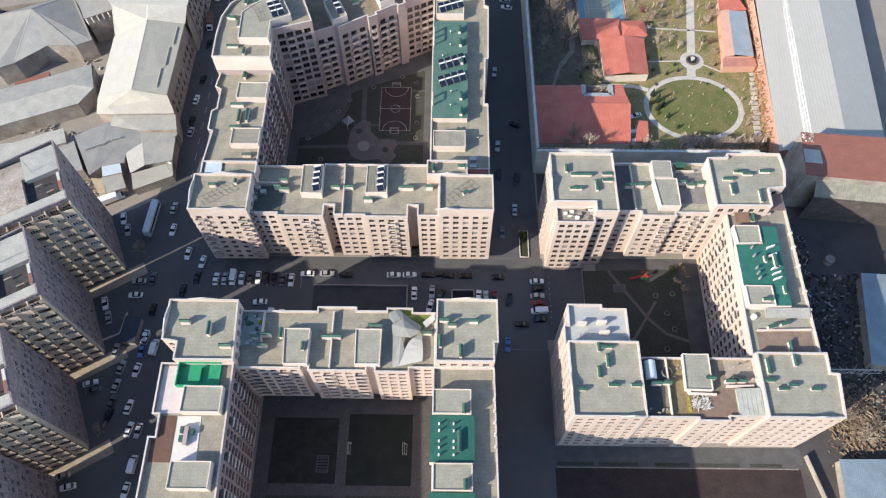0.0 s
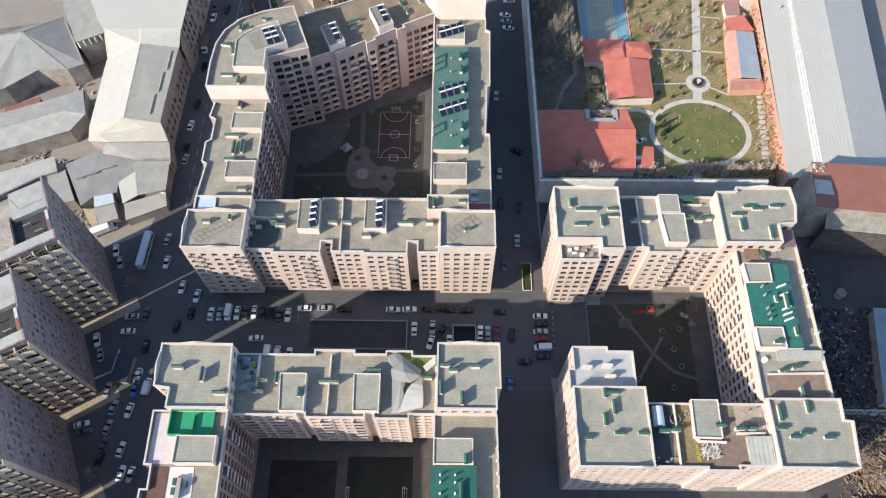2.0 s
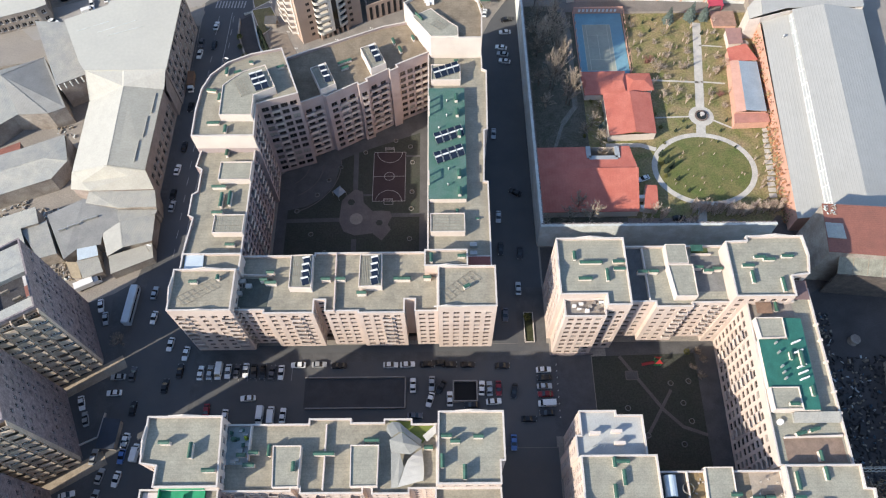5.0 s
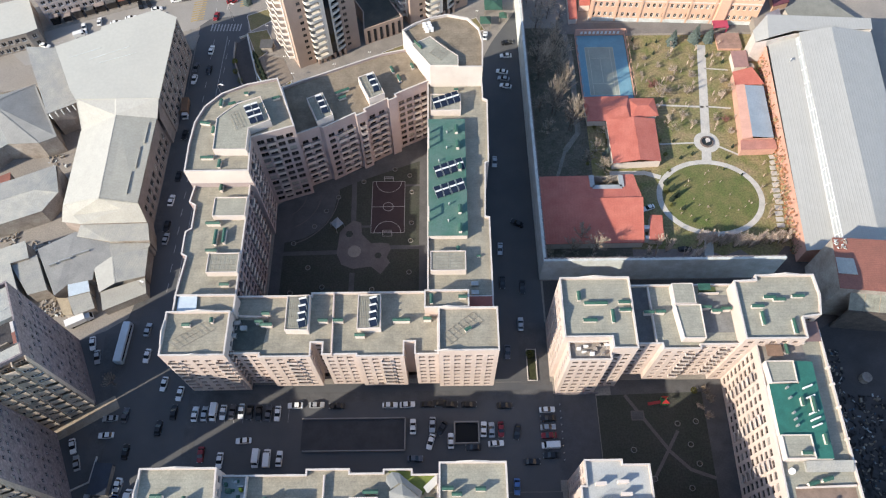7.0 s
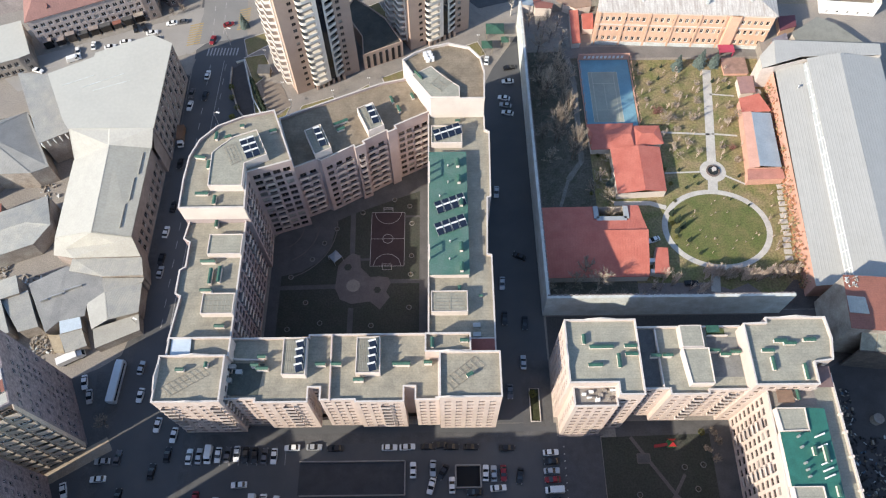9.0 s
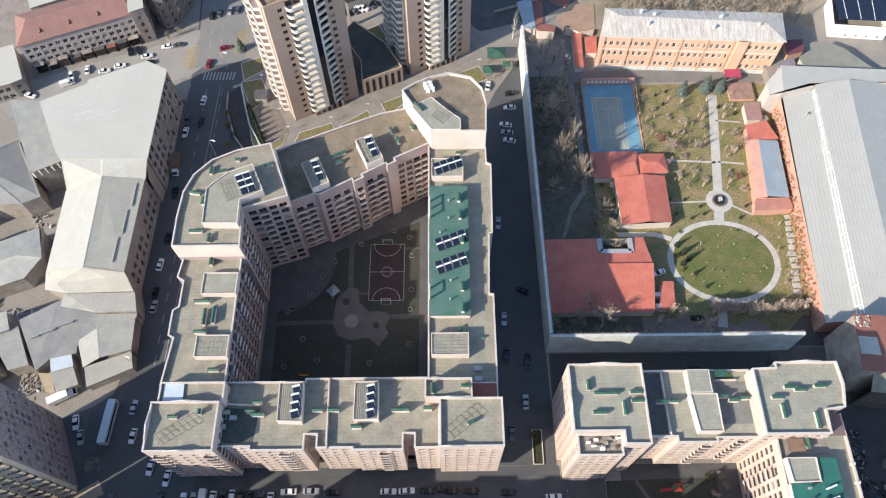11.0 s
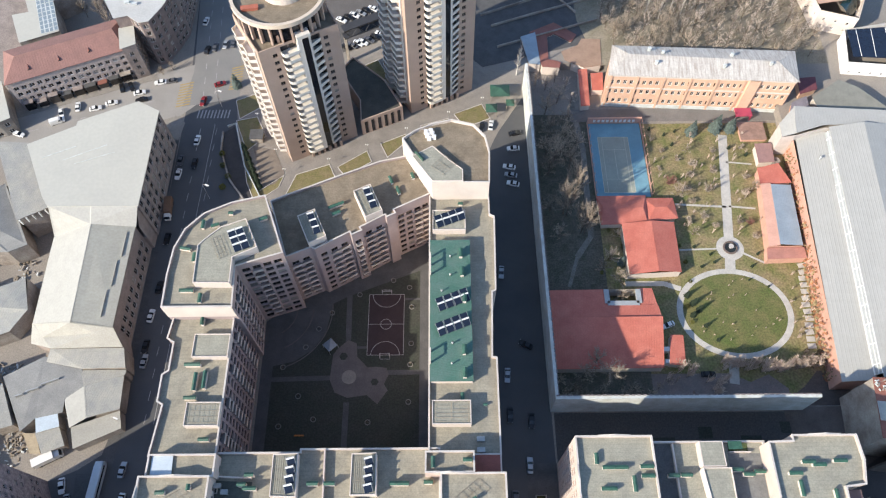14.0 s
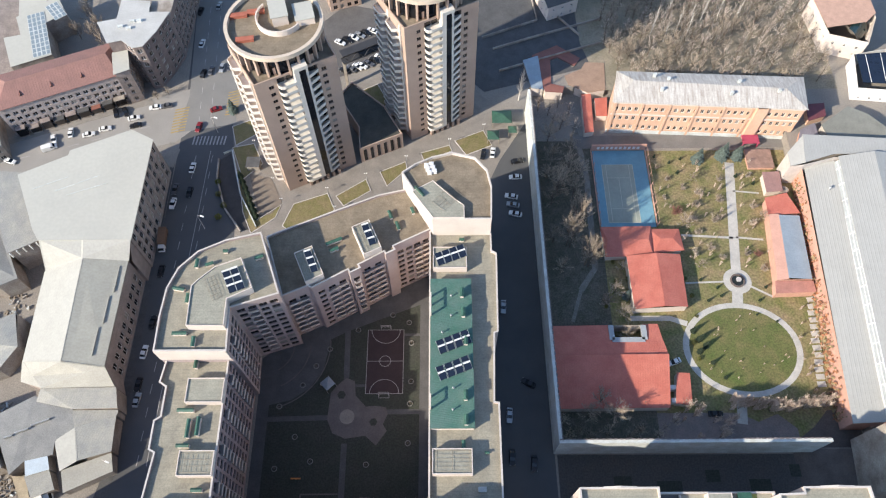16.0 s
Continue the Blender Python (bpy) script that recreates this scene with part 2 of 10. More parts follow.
# ---- kit ----
class MB:
    """Gathers quads for one mesh."""

    def __init__(self):
        self.v, self.f, self.mi = [], [], []

    def face(self, pts, mi=0):
        n = len(self.v)
        self.v.extend(tuple(p) for p in pts)
        self.f.append(tuple(range(n, n + len(pts))))
        self.mi.append(mi)

    def box(self, x0, y0, z0, x1, y1, z1, mi=0, m=None):
        c = [Vector((x, y, z)) for z in (z0, z1) for y in (y0, y1) for x in (x0, x1)]
        if m is not None:
            c = [m @ p for p in c]
        n = len(self.v)
        self.v.extend(tuple(p) for p in c)
        for q in ((0, 2, 3, 1), (4, 5, 7, 6), (0, 1, 5, 4), (1, 3, 7, 5), (3, 2, 6, 7), (2, 0, 4, 6)):
            self.f.append(tuple(n + i for i in q))
            self.mi.append(mi)

    def tube(self, a, b, ra, rb, sides=6, mi=0, cap=False):
        a, b = Vector(a), Vector(b)
        q = (b - a).to_track_quat("Z", "Y").to_matrix()
        n = len(self.v)
        for c, r in ((a, ra), (b, rb)):
            for i in range(sides):
                t = 2 * math.pi * i / sides
                self.v.append(tuple(c + q @ Vector((r * math.cos(t), r * math.sin(t), 0))))
        for i in range(sides):
            j = (i + 1) % sides
            self.f.append((n + i, n + j, n + sides + j, n + sides + i))
            self.mi.append(mi)
        if cap:
            self.f.append(tuple(n + sides + i for i in range(sides)))
            self.mi.append(mi)

    def spike(self, a, b, r, mi=0):
        """A thin twig that tapers to a point."""
        a, b = Vector(a), Vector(b)
        d = b - a
        o = d.orthogonal().normalized() * r
        w = d.normalized().cross(o)
        n = len(self.v)
        self.v.extend((tuple(a + o), tuple(a - o * 0.5 + w * 0.87), tuple(a - o * 0.5 - w * 0.87), tuple(b)))
        for i in range(3):
            self.f.append((n + i, n + (i + 1) % 3, n + 3))
            self.mi.append(mi)

    def prism(self, poly, z0, z1, mi=0, top=True, bottom=False, mtop=None):
        k = len(poly)
        for i in range(k):
            a, b = poly[i], poly[(i + 1) % k]
            self.face([(*a, z0), (*b, z0), (*b, z1), (*a, z1)], mi)
        if top:
            self.face([(*p, z1) for p in poly], mi if mtop is None else mtop)
        if bottom:
            self.face([(*p, z0) for p in reversed(poly)], mi)

    def mesh(self, name, mats, smooth=False):
        me = bpy.data.meshes.new(name)
        me.from_pydata(self.v, [], self.f)
        for m in mats:
            me.materials.append(m)
        if any(self.mi):
            me.polygons.foreach_set("material_index", self.mi)
        if smooth:
            me.polygons.foreach_set("use_smooth", [True] * len(self.f))
        me.update()
        return me


def ccw(poly):
    a = sum(p[0] * q[1] - q[0] * p[1] for p, q in zip(poly, poly[1:] + poly[:1]))
    return list(poly) if a > 0 else list(reversed(poly))


def rect(x0, y0, x1, y1):
    return [(x0, y0), (x1, y0), (x1, y1), (x0, y1)]


def inset(poly, d):
    """The polygon moved inwards by d."""
    out, k = [], len(poly)
    for i in range(k):
        a, b, c = (Vector(poly[j % k]) for j in (i - 1, i, i + 1))
        u, v = (b - a).normalized(), (c - b).normalized()
        nu, nv = Vector((-u.y, u.x)), Vector((-v.y, v.x))
        w = nu + nv
        w = w / max(w.dot(nu), 0.35)
        out.append(tuple(b + w * d))
    return out


def thing(name, label, category, at=(0, 0, 0), group="", kind=""):
    e = new(name)
    e.empty_display_size = 0.5
    e.location = at
    return tagged(e, label, category, group, kind)


def part(name, mb, mats, parent, label="", smooth=False, kind=""):
    """Links gathered geometry as one mesh object under a thing or part, in world places."""
    ob = new(name, mb.mesh(name, mats if isinstance(mats, (list, tuple)) else [mats], smooth))
    if parent:
        ob.parent = parent
        base, up = Vector((0, 0, 0)), parent
        while up:
            base += Vector(up.location)
            up = up.parent
        ob.data.transform(Matrix.Translation(-base))
    return tagged(ob, label, kind=kind)


_pane_meshes = {}


def window_mesh(w, h, frame_mat, glass, split=True):
    key = (round(w, 2), round(h, 2), frame_mat.name, glass.name, split)
    if key not in _pane_meshes:
        b = MB()
        f = 0.15 if frame_mat.name.startswith("white") else 0.06
        b.face([(-w / 2, 0, 0), (w / 2, 0, 0), (w / 2 - f, 0.03, f), (-w / 2 + f, 0.03, f)])
        b.face([(w / 2, 0, 0), (w / 2, 0, h), (w / 2 - f, 0.03, h - f), (w / 2 - f, 0.03, f)])
        b.face([(w / 2, 0, h), (-w / 2, 0, h), (-w / 2 + f, 0.03, h - f), (w / 2 - f, 0.03, h - f)])
        b.face([(-w / 2, 0, h), (-w / 2, 0, 0), (-w / 2 + f, 0.03, f), (-w / 2 + f, 0.03, h - f)])
        if split:
            b.face([(-0.05, -0.01, f), (0.05, -0.01, f), (0.05, -0.01, h - f), (-0.05, -0.01, h - f)])
        b.face([(-w / 2 + f, 0.04, f), (w / 2 - f, 0.04, f), (w / 2 - f, 0.04, h - f), (-w / 2 + f, 0.04, h - f)], 1)
        _pane_meshes[key] = b.mesh("window", [frame_mat, glass])
    return _pane_meshes[key]


class Facades:
    """Walls with real openings for one building, and the windows that sit in them."""

    def __init__(self, depth=0.28):
        self.panes, self.balc, self.depth = [], [], depth

    def run(self, mb, p0, p1, z0, z1, pitch=3.2, storey=3.1, w=1.65, h=1.95, sill=0.6, base=0.0, mi=0, margin=0.6, every=None, wide=None, bal=None):
        """One wall from p0 to p1 (outside on its right). base: plain height at the foot. every(col, row, cols, rows) may leave an opening out."""
        p0, p1 = Vector(p0), Vector(p1)
        length = (p1 - p0).length
        u = (p1 - p0) / length
        nrm = Vector((u.y, -u.x))
        q = lambda s, z, d=0.0: (p0.x + u.x * s - nrm.x * d, p0.y + u.y * s - nrm.y * d, z)
        rows = int((z1 - z0 - base + 0.05) / storey)
        cols = int((length - 2 * margin) / pitch + 0.35)
        if rows < 1 or cols < 1 or pitch <= 0:
            mb.face([q(0, z0), q(length, z0), q(length, z1), q(0, z1)], mi)
            return
        cw = (length - 2 * margin) / cols
        zt = z0 + base + rows * storey
        if base > 0.01:
            mb.face([q(0, z0), q(length, z0), q(length, z0 + base), q(0, z0 + base)], mi)
        if z1 - zt > 0.01:
            mb.face([q(0, zt), q(length, zt), q(length, z1), q(0, z1)], mi)
        for s0, s1 in ((0, margin), (length - margin, length)):
            mb.face([q(s0, z0 + base), q(s1, z0 + base), q(s1, zt), q(s0, zt)], mi)
        ang = math.atan2(u.y, u.x)
        for c in range(cols):
            ww = min((wide[c % len(wide)] if wide else w), cw - 0.3)
            a0, a1 = margin + c * cw, margin + (c + 1) * cw
            b0, b1 = (a0 + a1) / 2 - ww / 2, (a0 + a1) / 2 + ww / 2
            for r in range(rows):
                c0 = z0 + base + r * storey
                c1 = c0 + storey
                if every and not every(c, r, cols, rows):
                    mb.face([q(a0, c0), q(a1, c0), q(a1, c1), q(a0, c1)], mi)
                    continue
                d0, d1 = c0 + sill, min(c0 + sill + h, c1 - 0.15)
                mb.face([q(a0, c0), q(a1, c0), q(a1, d0), q(a0, d0)], mi)
                mb.face([q(a0, d1), q(a1, d1), q(a1, c1), q(a0, c1)], mi)
                mb.face([q(a0, d0), q(b0, d0), q(b0, d1), q(a0, d1)], mi)
                mb.face([q(b1, d0), q(a1, d0), q(a1, d1), q(b1, d1)], mi)
                D = self.depth
                mb.face([q(b0, d0), q(b1, d0), q(b1, d0, D), q(b0, d0, D)], mi)
                mb.face([q(b0, d1, D), q(b1, d1, D), q(b1, d1), q(b0, d1)], mi)
                mb.face([q(b0, d0), q(b0, d0, D), q(b0, d1, D), q(b0, d1)], mi)
                mb.face([q(b1, d0, D), q(b1, d0), q(b1, d1), q(b1, d1, D)], mi)
                self.panes.append((q((b0 + b1) / 2, d0, D), ang, round(ww, 2), round(d1 - d0, 2)))
                if bal and bal(c, r, cols, rows):
                    self.balc.append((q((a0 + a1) / 2, c0 + 0.02), ang, round(cw - 0.35, 1)))

    def balconies(self, parent, material=None):
        """A projecting balcony below each opening that has one."""
        material = material or M_BALC
        base = Vector(parent.location)
        for at, ang, w in self.balc:
            key = ("balcony", w, material.name)
            if key not in _pane_meshes:
                b = MB()
                b.box(-w / 2, -0.75, -0.12, w / 2, 0.0, 0.06)
                b.box(-w / 2, -0.75, 0.06, w / 2, -0.65, 1.0)
                b.box(-w / 2, -0.65, 0.06, -w / 2 + 0.1, 0.0, 1.0)
                b.box(w / 2 - 0.1, -0.65, 0.06, w / 2, 0.0, 1.0)
                _pane_meshes[key] = b.mesh("balcony", [material])
            ob = new("balcony", _pane_meshes[key])
            ob.parent = parent
            ob.matrix_basis = Matrix.Translation(Vector(at) - base) @ Matrix.Rotation(ang, 4, "Z")

    def windows(self, parent, frame_mat=None, glass=None, limit=300, near=(0, 110)):
        """The windows: the nearest to a spot of the plan as parts, the rest joined."""
        frame_mat, glass = frame_mat or M_FRAME, glass or M_GLASS
        base = Vector(parent.location)
        order = sorted(self.panes, key=lambda p: (p[0][0] - near[0]) ** 2 + (p[0][1] - near[1]) ** 2)
        for at, ang, w, h in order[:limit]:
            ob = new("window", window_mesh(w, h, frame_mat, glass))
            ob.parent = parent
            ob.matrix_basis = Matrix.Translation(Vector(at) - base) @ Matrix.Rotation(ang, 4, "Z")
        rest = order[limit:]
        if rest:
            b = MB()
            for at, ang, w, h in rest:
                m = Matrix.Translation(at) @ Matrix.Rotation(ang, 4, "Z")
                me = window_mesh(w, h, frame_mat, glass)
                for pl in me.polygons:
                    b.face([m @ me.vertices[i].co for i in pl.vertices], pl.material_index)
            part("far_glazing", b, [frame_mat, glass], parent, kind="stuff")


def block(parent, fac, poly, top, wall=None, roof=None, z0=0.0, sides=None, pitch=3.2, parapet=0.9, coping=None, core=None, **kw):
    """One wing of a building: walls with openings, parapet, coping and roof. sides: a word a side: w windows, - blind. core: the outline of a set-back ground floor below z0."""
    wall, roof, coping = wall or M_PINK, roof or M_FELT, coping or M_COPING
    poly = [tuple(p) for p in poly]
    assert ccw(poly) == poly
    mb = MB()
    k = len(poly)
    rz = top - parapet
    for i in range(k):
        a, b = poly[i], poly[(i + 1) % k]
        s = (sides or "w")[i % len(sides or "w")]
        if s == "w":
            fac.run(mb, a, b, z0, rz, pitch, **kw)
        elif s == "n":
            fac.run(mb, a, b, z0, rz, pitch * 0.75, **kw)
        else:
            mb.face([(*a, z0), (*b, z0), (*b, rz), (*a, rz)])
        mb.face([(*a, rz), (*b, rz), (*b, top), (*a, top)])
    inner = inset(poly, 0.3)
    for i in range(k):
        a, b = inner[i], inner[(i + 1) % k]
        mb.face([(*b, rz), (*a, rz), (*a, top), (*b, top)])
    if core:
        mb.face([(*p, z0) for p in reversed(poly)])
        # dark wall material strengthens the shade below the overhanging storeys
        gf = MB()
        gf.prism(core, 0.0, z0, top=False)
        part("ground_floor", gf, M_STONE_DK, parent, "set-back ground floor, darkened for the shade under the overhang")
    part("wall", mb, wall, parent)
    r = MB()
    r.face([(*p, rz) for p in inset(poly, 0.05)])
    part("roof", r, roof, parent)
    c = MB()
    o, n2 = inset(poly, -0.07), inset(poly, 0.36)
    for i in range(k):
        j = (i + 1) % k
        c.face([(*o[i], top + 0.14), (*o[j], top + 0.14), (*n2[j], top + 0.14), (*n2[i], top + 0.14)])
        c.face([(*o[i], top), (*o[j], top), (*o[j], top + 0.14), (*o[i], top + 0.14)])
        c.face([(*n2[j], top), (*n2[i], top), (*n2[i], top + 0.14), (*n2[j], top + 0.14)])
        c.face([(*o[j], top), (*o[i], top), (*n2[i], top), (*n2[j], top)])
    part("coping", c, coping, parent)
    return rz


def penthouse(parent, poly, z, h, wall=None, roof=None, lip=0.35, door=False):
    """A lift or stair house on a roof, with its own small parapet."""
    mb = MB()
    mb.prism(poly, z, z + h, top=False)
    inn = inset(poly, 0.22)
    for i in range(len(poly)):
        j = (i + 1) % len(poly)
        mb.face([(*poly[i], z + h), (*poly[j], z + h), (*inn[j], z + h), (*inn[i], z + h)])
        mb.face([(*inn[j], z + h - lip), (*inn[i], z + h - lip), (*inn[i], z + h), (*inn[j], z + h)])
    ob = part("roof_house", mb, wall or M_CREAM, parent)
    r = MB()
    r.face([(*p, z + h - lip) for p in inset(poly, 0.1)])
    part("house_roof", r, roof or M_FELT_G, ob)
    return ob


def vent(parent, x, y, z, length=2.2, ang=0.0, h=1.1, wid=0.7):
    """A green ventilation shaft with a capped top."""
    m = Matrix.Translation((x, y, z)) @ Matrix.Rotation(radians(ang), 4, "Z")
    b = MB()
    b.box(-length / 2, -wid / 2, 0, length / 2, wid / 2, h * 0.72, 1, m=m)
    l2, w2 = length / 2 + 0.12, wid / 2 + 0.12
    b.box(-l2, -w2, h * 0.86, l2, w2, h * 0.92, m=m)
    P = lambda x, y, z: m @ Vector((x, y, z))
    b.face([P(-l2, -w2, h * 0.92), P(l2, -w2, h * 0.92), P(l2, 0, h * 1.08), P(-l2, 0, h * 1.08)])
    b.face([P(l2, w2, h * 0.92), P(-l2, w2, h * 0.92), P(-l2, 0, h * 1.08), P(l2, 0, h * 1.08)])
    for sx in (-1, 1):
        b.face([P(sx * l2, -w2, h * 0.92), P(sx * l2, w2, h * 0.92), P(sx * l2, 0, h * 1.08)])
        b.box(sx * (length / 2 - 0.1) - 0.06, -wid / 2, h * 0.7, sx * (length / 2 - 0.1) + 0.06, wid / 2, h * 0.88, m=m)
    b.box(-length / 2 + 0.1, -wid / 2 + 0.1, h * 0.7, length / 2 - 0.1, wid / 2 - 0.1, h * 0.86, 2, m=m)
    part("vent", b, [M_VENT, M_CREAM, M_VOID], parent, "cream roof vent with a dark green sheet-metal cap")


def sheet(name, poly, z, material, label, category="ground", thick=0.0):
    b = MB()
    poly = ccw(list(poly))
    if thick:
        b.prism(poly, z - thick, z)
    else:
        b.face([(*p, z) for p in poly])
    ob = new(name, b.mesh(name, [material]))
    return tagged(ob, label, category, kind="structure")


def strip(pts, width):
    """The outline of a band along a line of points."""
    l, r = [], []
    for i, p in enumerate(pts):
        a, b = Vector(pts[max(i - 1, 0)]), Vector(pts[min(i + 1, len(pts) - 1)])
        u = (b - a).normalized()
        n = Vector((-u.y, u.x)) * width / 2
        l.append(tuple(Vector(p) + n))
        r.append(tuple(Vector(p) - n))
    return l + r[::-1]


def circle(cx, cy, r, n=32, ry=None, a0=0.0, a1=360.0):
    full = a1 - a0 >= 359.9
    k = n if full else n + 1
    return [(cx + r * math.cos(radians(a0 + (a1 - a0) * i / n)), cy + (ry or r) * math.sin(radians(a0 + (a1 - a0) * i / n))) for i in range(k)]

# ---- ground ----
GX0, GX1, GY0, GY1, GZ = 30.6, 122.0, 144.0, 278.0, -4.0
g = MB()
far = 1500
g.face([(-far, -far, 0), (far, -far, 0), (far, GY0, 0), (-far, GY0, 0)])
g.face([(-far, GY1, 0), (far, GY1, 0), (far, far, 0), (-far, far, 0)])
g.face([(-far, GY0, 0), (GX0, GY0, 0), (GX0, GY1, 0), (-far, GY1, 0)])
g.face([(GX1, GY0, 0), (far, GY0, 0), (far, GY1, 0), (GX1, GY1, 0)])
_r = rect(GX0, GY0, GX1, GY1)
for _i in range(4):
    _a, _b = _r[_i], _r[(_i + 1) % 4]
    g.face([(*_b, GZ), (*_a, GZ), (*_a, 0), (*_b, 0)])
g.face([(*p, GZ) for p in _r])
tagged(new("ground", g.mesh("ground", [M_GROUND])), "dusty grey-brown city ground with a sunken walled garden", "ground", kind="structure")

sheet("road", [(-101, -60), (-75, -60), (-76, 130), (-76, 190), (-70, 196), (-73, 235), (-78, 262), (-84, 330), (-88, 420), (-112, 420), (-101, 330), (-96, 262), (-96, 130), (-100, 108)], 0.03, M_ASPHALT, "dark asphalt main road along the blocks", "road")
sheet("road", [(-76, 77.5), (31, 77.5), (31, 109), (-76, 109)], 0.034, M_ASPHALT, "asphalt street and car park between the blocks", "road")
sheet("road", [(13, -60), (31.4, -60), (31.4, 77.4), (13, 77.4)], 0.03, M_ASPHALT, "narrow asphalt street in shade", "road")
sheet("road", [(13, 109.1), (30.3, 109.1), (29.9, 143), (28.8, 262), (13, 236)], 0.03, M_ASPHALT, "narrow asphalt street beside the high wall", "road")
# worn asphalt brightened in colour for the sunlit side street
sheet("road", [(-160, 236), (-97.5, 254), (-88, 264), (-92, 280), (-116, 271.5), (-175, 250)], 0.036, mat("sun_bright_worn_asphalt", (0.31, 0.29, 0.265), 0.9, 0.07, 0.08, 4, 0.05), "sunlit worn asphalt side street with parked cars", "road")

# inner courts of the blocks
sheet("pavement", [(-57, 123.5), (-5.5, 123.5), (-5.0, 202), (-46, 181), (-57, 172)], 0.05, M_PAVE_D, "grey paved inner court of the block", "pavement")
# paving of the southern court, its colour lowered to deepen the shade
sheet("pavement", rect(-54, -20, -3.0, 64), 0.05, mat("shaded_court_paving", (0.062, 0.055, 0.053), 0.9, 0.2, 0.3, 2, 0.2, tint=(0.085, 0.076, 0.073)), "grey paved inner court of the block", "pavement")
sheet("pavement", rect(48, 65, 81, 109.2), 0.05, M_PAVE_D, "grey paved inner court of the block", "pavement")

# paler asphalt sheet puts the sunlight of the crossroads into the colour
sheet("road", [(-97.8, 258), (-77, 262), (-84, 330), (-88, 420), (-112, 420), (-101, 330), (-96, 275)], 0.042, mat("sunlit_worn_asphalt", (0.19, 0.185, 0.178), 0.9, 0.07, 0.08, 4, 0.05, tint=(0.23, 0.22, 0.205)), "worn asphalt of the crossroads in a paler sunlit grey", "road")
# the block's shade is part of this yard's dark colour
sheet("road", [(30.6, 128.4), (98.6, 128.4), (99.2, 116.0), (123.0, 131.4), (122.4, 138.0), (116, 142.4), (30.6, 142.4)], 0.03, mat("shaded_yard", (0.075, 0.070, 0.067), 0.95, 0.2, 0.2, 2, 0.3, tint=(0.085, 0.075, 0.068)), "dark shaded yard between the block and the garden wall", "road")
for _x, _y, _w in ((46, 133, 5), (58, 131.6, 7), (72, 134.6, 4), (84, 132, 6), (96, 136, 3)):
    sheet("lawn", rect(_x, _y, _x + _w, _y + 3.4), 0.07, M_LAWN_D, "dark planted bed in the shaded yard", "lawn")

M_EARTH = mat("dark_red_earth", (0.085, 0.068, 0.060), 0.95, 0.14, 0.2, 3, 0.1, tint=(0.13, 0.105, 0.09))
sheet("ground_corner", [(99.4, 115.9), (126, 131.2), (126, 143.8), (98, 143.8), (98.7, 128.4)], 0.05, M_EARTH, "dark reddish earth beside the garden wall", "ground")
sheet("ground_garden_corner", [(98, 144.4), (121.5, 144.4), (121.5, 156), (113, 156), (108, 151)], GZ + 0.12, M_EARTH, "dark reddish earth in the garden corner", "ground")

# ---- ground of the courts and the garden ----
def band(name, pts, w, z, material, label):
    return sheet(name, strip(pts, w), z, material, label, "path")


def line_marks(name, segs, w, z, material, label, category="markings"):
    mb = MB()
    for a, b in segs:
        mb.face([(*p, z) for p in ccw(strip([a, b], w))])
    return tagged(new(name, mb.mesh(name, [material])), label, category, kind="structure")


def arc(cx, cy, r, a0, a1, n=12):
    p = [(cx + r * math.cos(radians(a0 + (a1 - a0) * i / n)), cy + r * math.sin(radians(a0 + (a1 - a0) * i / n))) for i in range(n + 1)]
    return list(zip(p, p[1:]))


M_LINE = mat("worn_white_line", (0.42, 0.40, 0.39), 0.9, 0.12, 0.5, 4, 0.05)
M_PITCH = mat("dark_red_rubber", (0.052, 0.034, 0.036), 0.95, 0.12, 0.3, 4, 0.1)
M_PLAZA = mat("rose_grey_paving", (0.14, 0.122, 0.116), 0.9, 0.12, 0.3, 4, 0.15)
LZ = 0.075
# near-black lawn colour carries the deep shade of the southern court
M_LAWN_DEEP = mat("deep_shade_lawn", (0.028, 0.027, 0.023), 0.95, 0.25, 0.3, 2, 0.3)
lawn_a = [(-53.5, 127.5), (-9.0, 127.5), (-9.0, 189.5), (-31.5, 180.6), (-36.5, 178.0), (-38.2, 168.0), (-42.0, 162.4), (-47.0, 159.0), (-53.5, 157.4)]
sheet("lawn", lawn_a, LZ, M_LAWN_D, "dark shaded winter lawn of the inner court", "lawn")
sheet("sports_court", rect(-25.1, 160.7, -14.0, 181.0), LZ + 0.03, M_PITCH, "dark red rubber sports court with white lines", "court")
_s = [((-25.1, 160.7), (-14, 160.7)), ((-25.1, 181), (-14, 181)), ((-25.1, 160.7), (-25.1, 181)), ((-14, 160.7), (-14, 181)), ((-25.1, 170.85), (-14, 170.85))]
line_marks("court_lines", _s + arc(-19.55, 170.85, 1.7, 0, 360, 20) + arc(-19.55, 160.7, 4.4, 0, 180, 16) + arc(-19.55, 181, 4.4, 180, 360, 16), 0.16, LZ + 0.06, M_LINE, "white lines of the sports court")
band("path", [(-30.6, 124), (-30.6, 146)], 1.7, LZ + 0.02, M_PAVE_D, "grey paved path")
band("path", [(-30.9, 161), (-31.4, 181)], 1.7, LZ + 0.02, M_PAVE_D, "grey paved path")
band("path", [(-53.5, 153.2), (-35, 153.6)], 1.5, LZ + 0.02, M_PAVE_D, "grey paved path")
band("path", [(-20, 155.2), (-8.6, 155.2)], 1.5, LZ + 0.02, M_PAVE_D, "grey paved path")
band("path", [(-28.6, 163.2), (-25.2, 163.2)], 0.8, LZ + 0.02, M_PAVE_D, "grey paved path")
band("path", [(-13.8, 179.4), (-8.8, 179.4)], 0.8, LZ + 0.02, M_PAVE_D, "grey paved path")
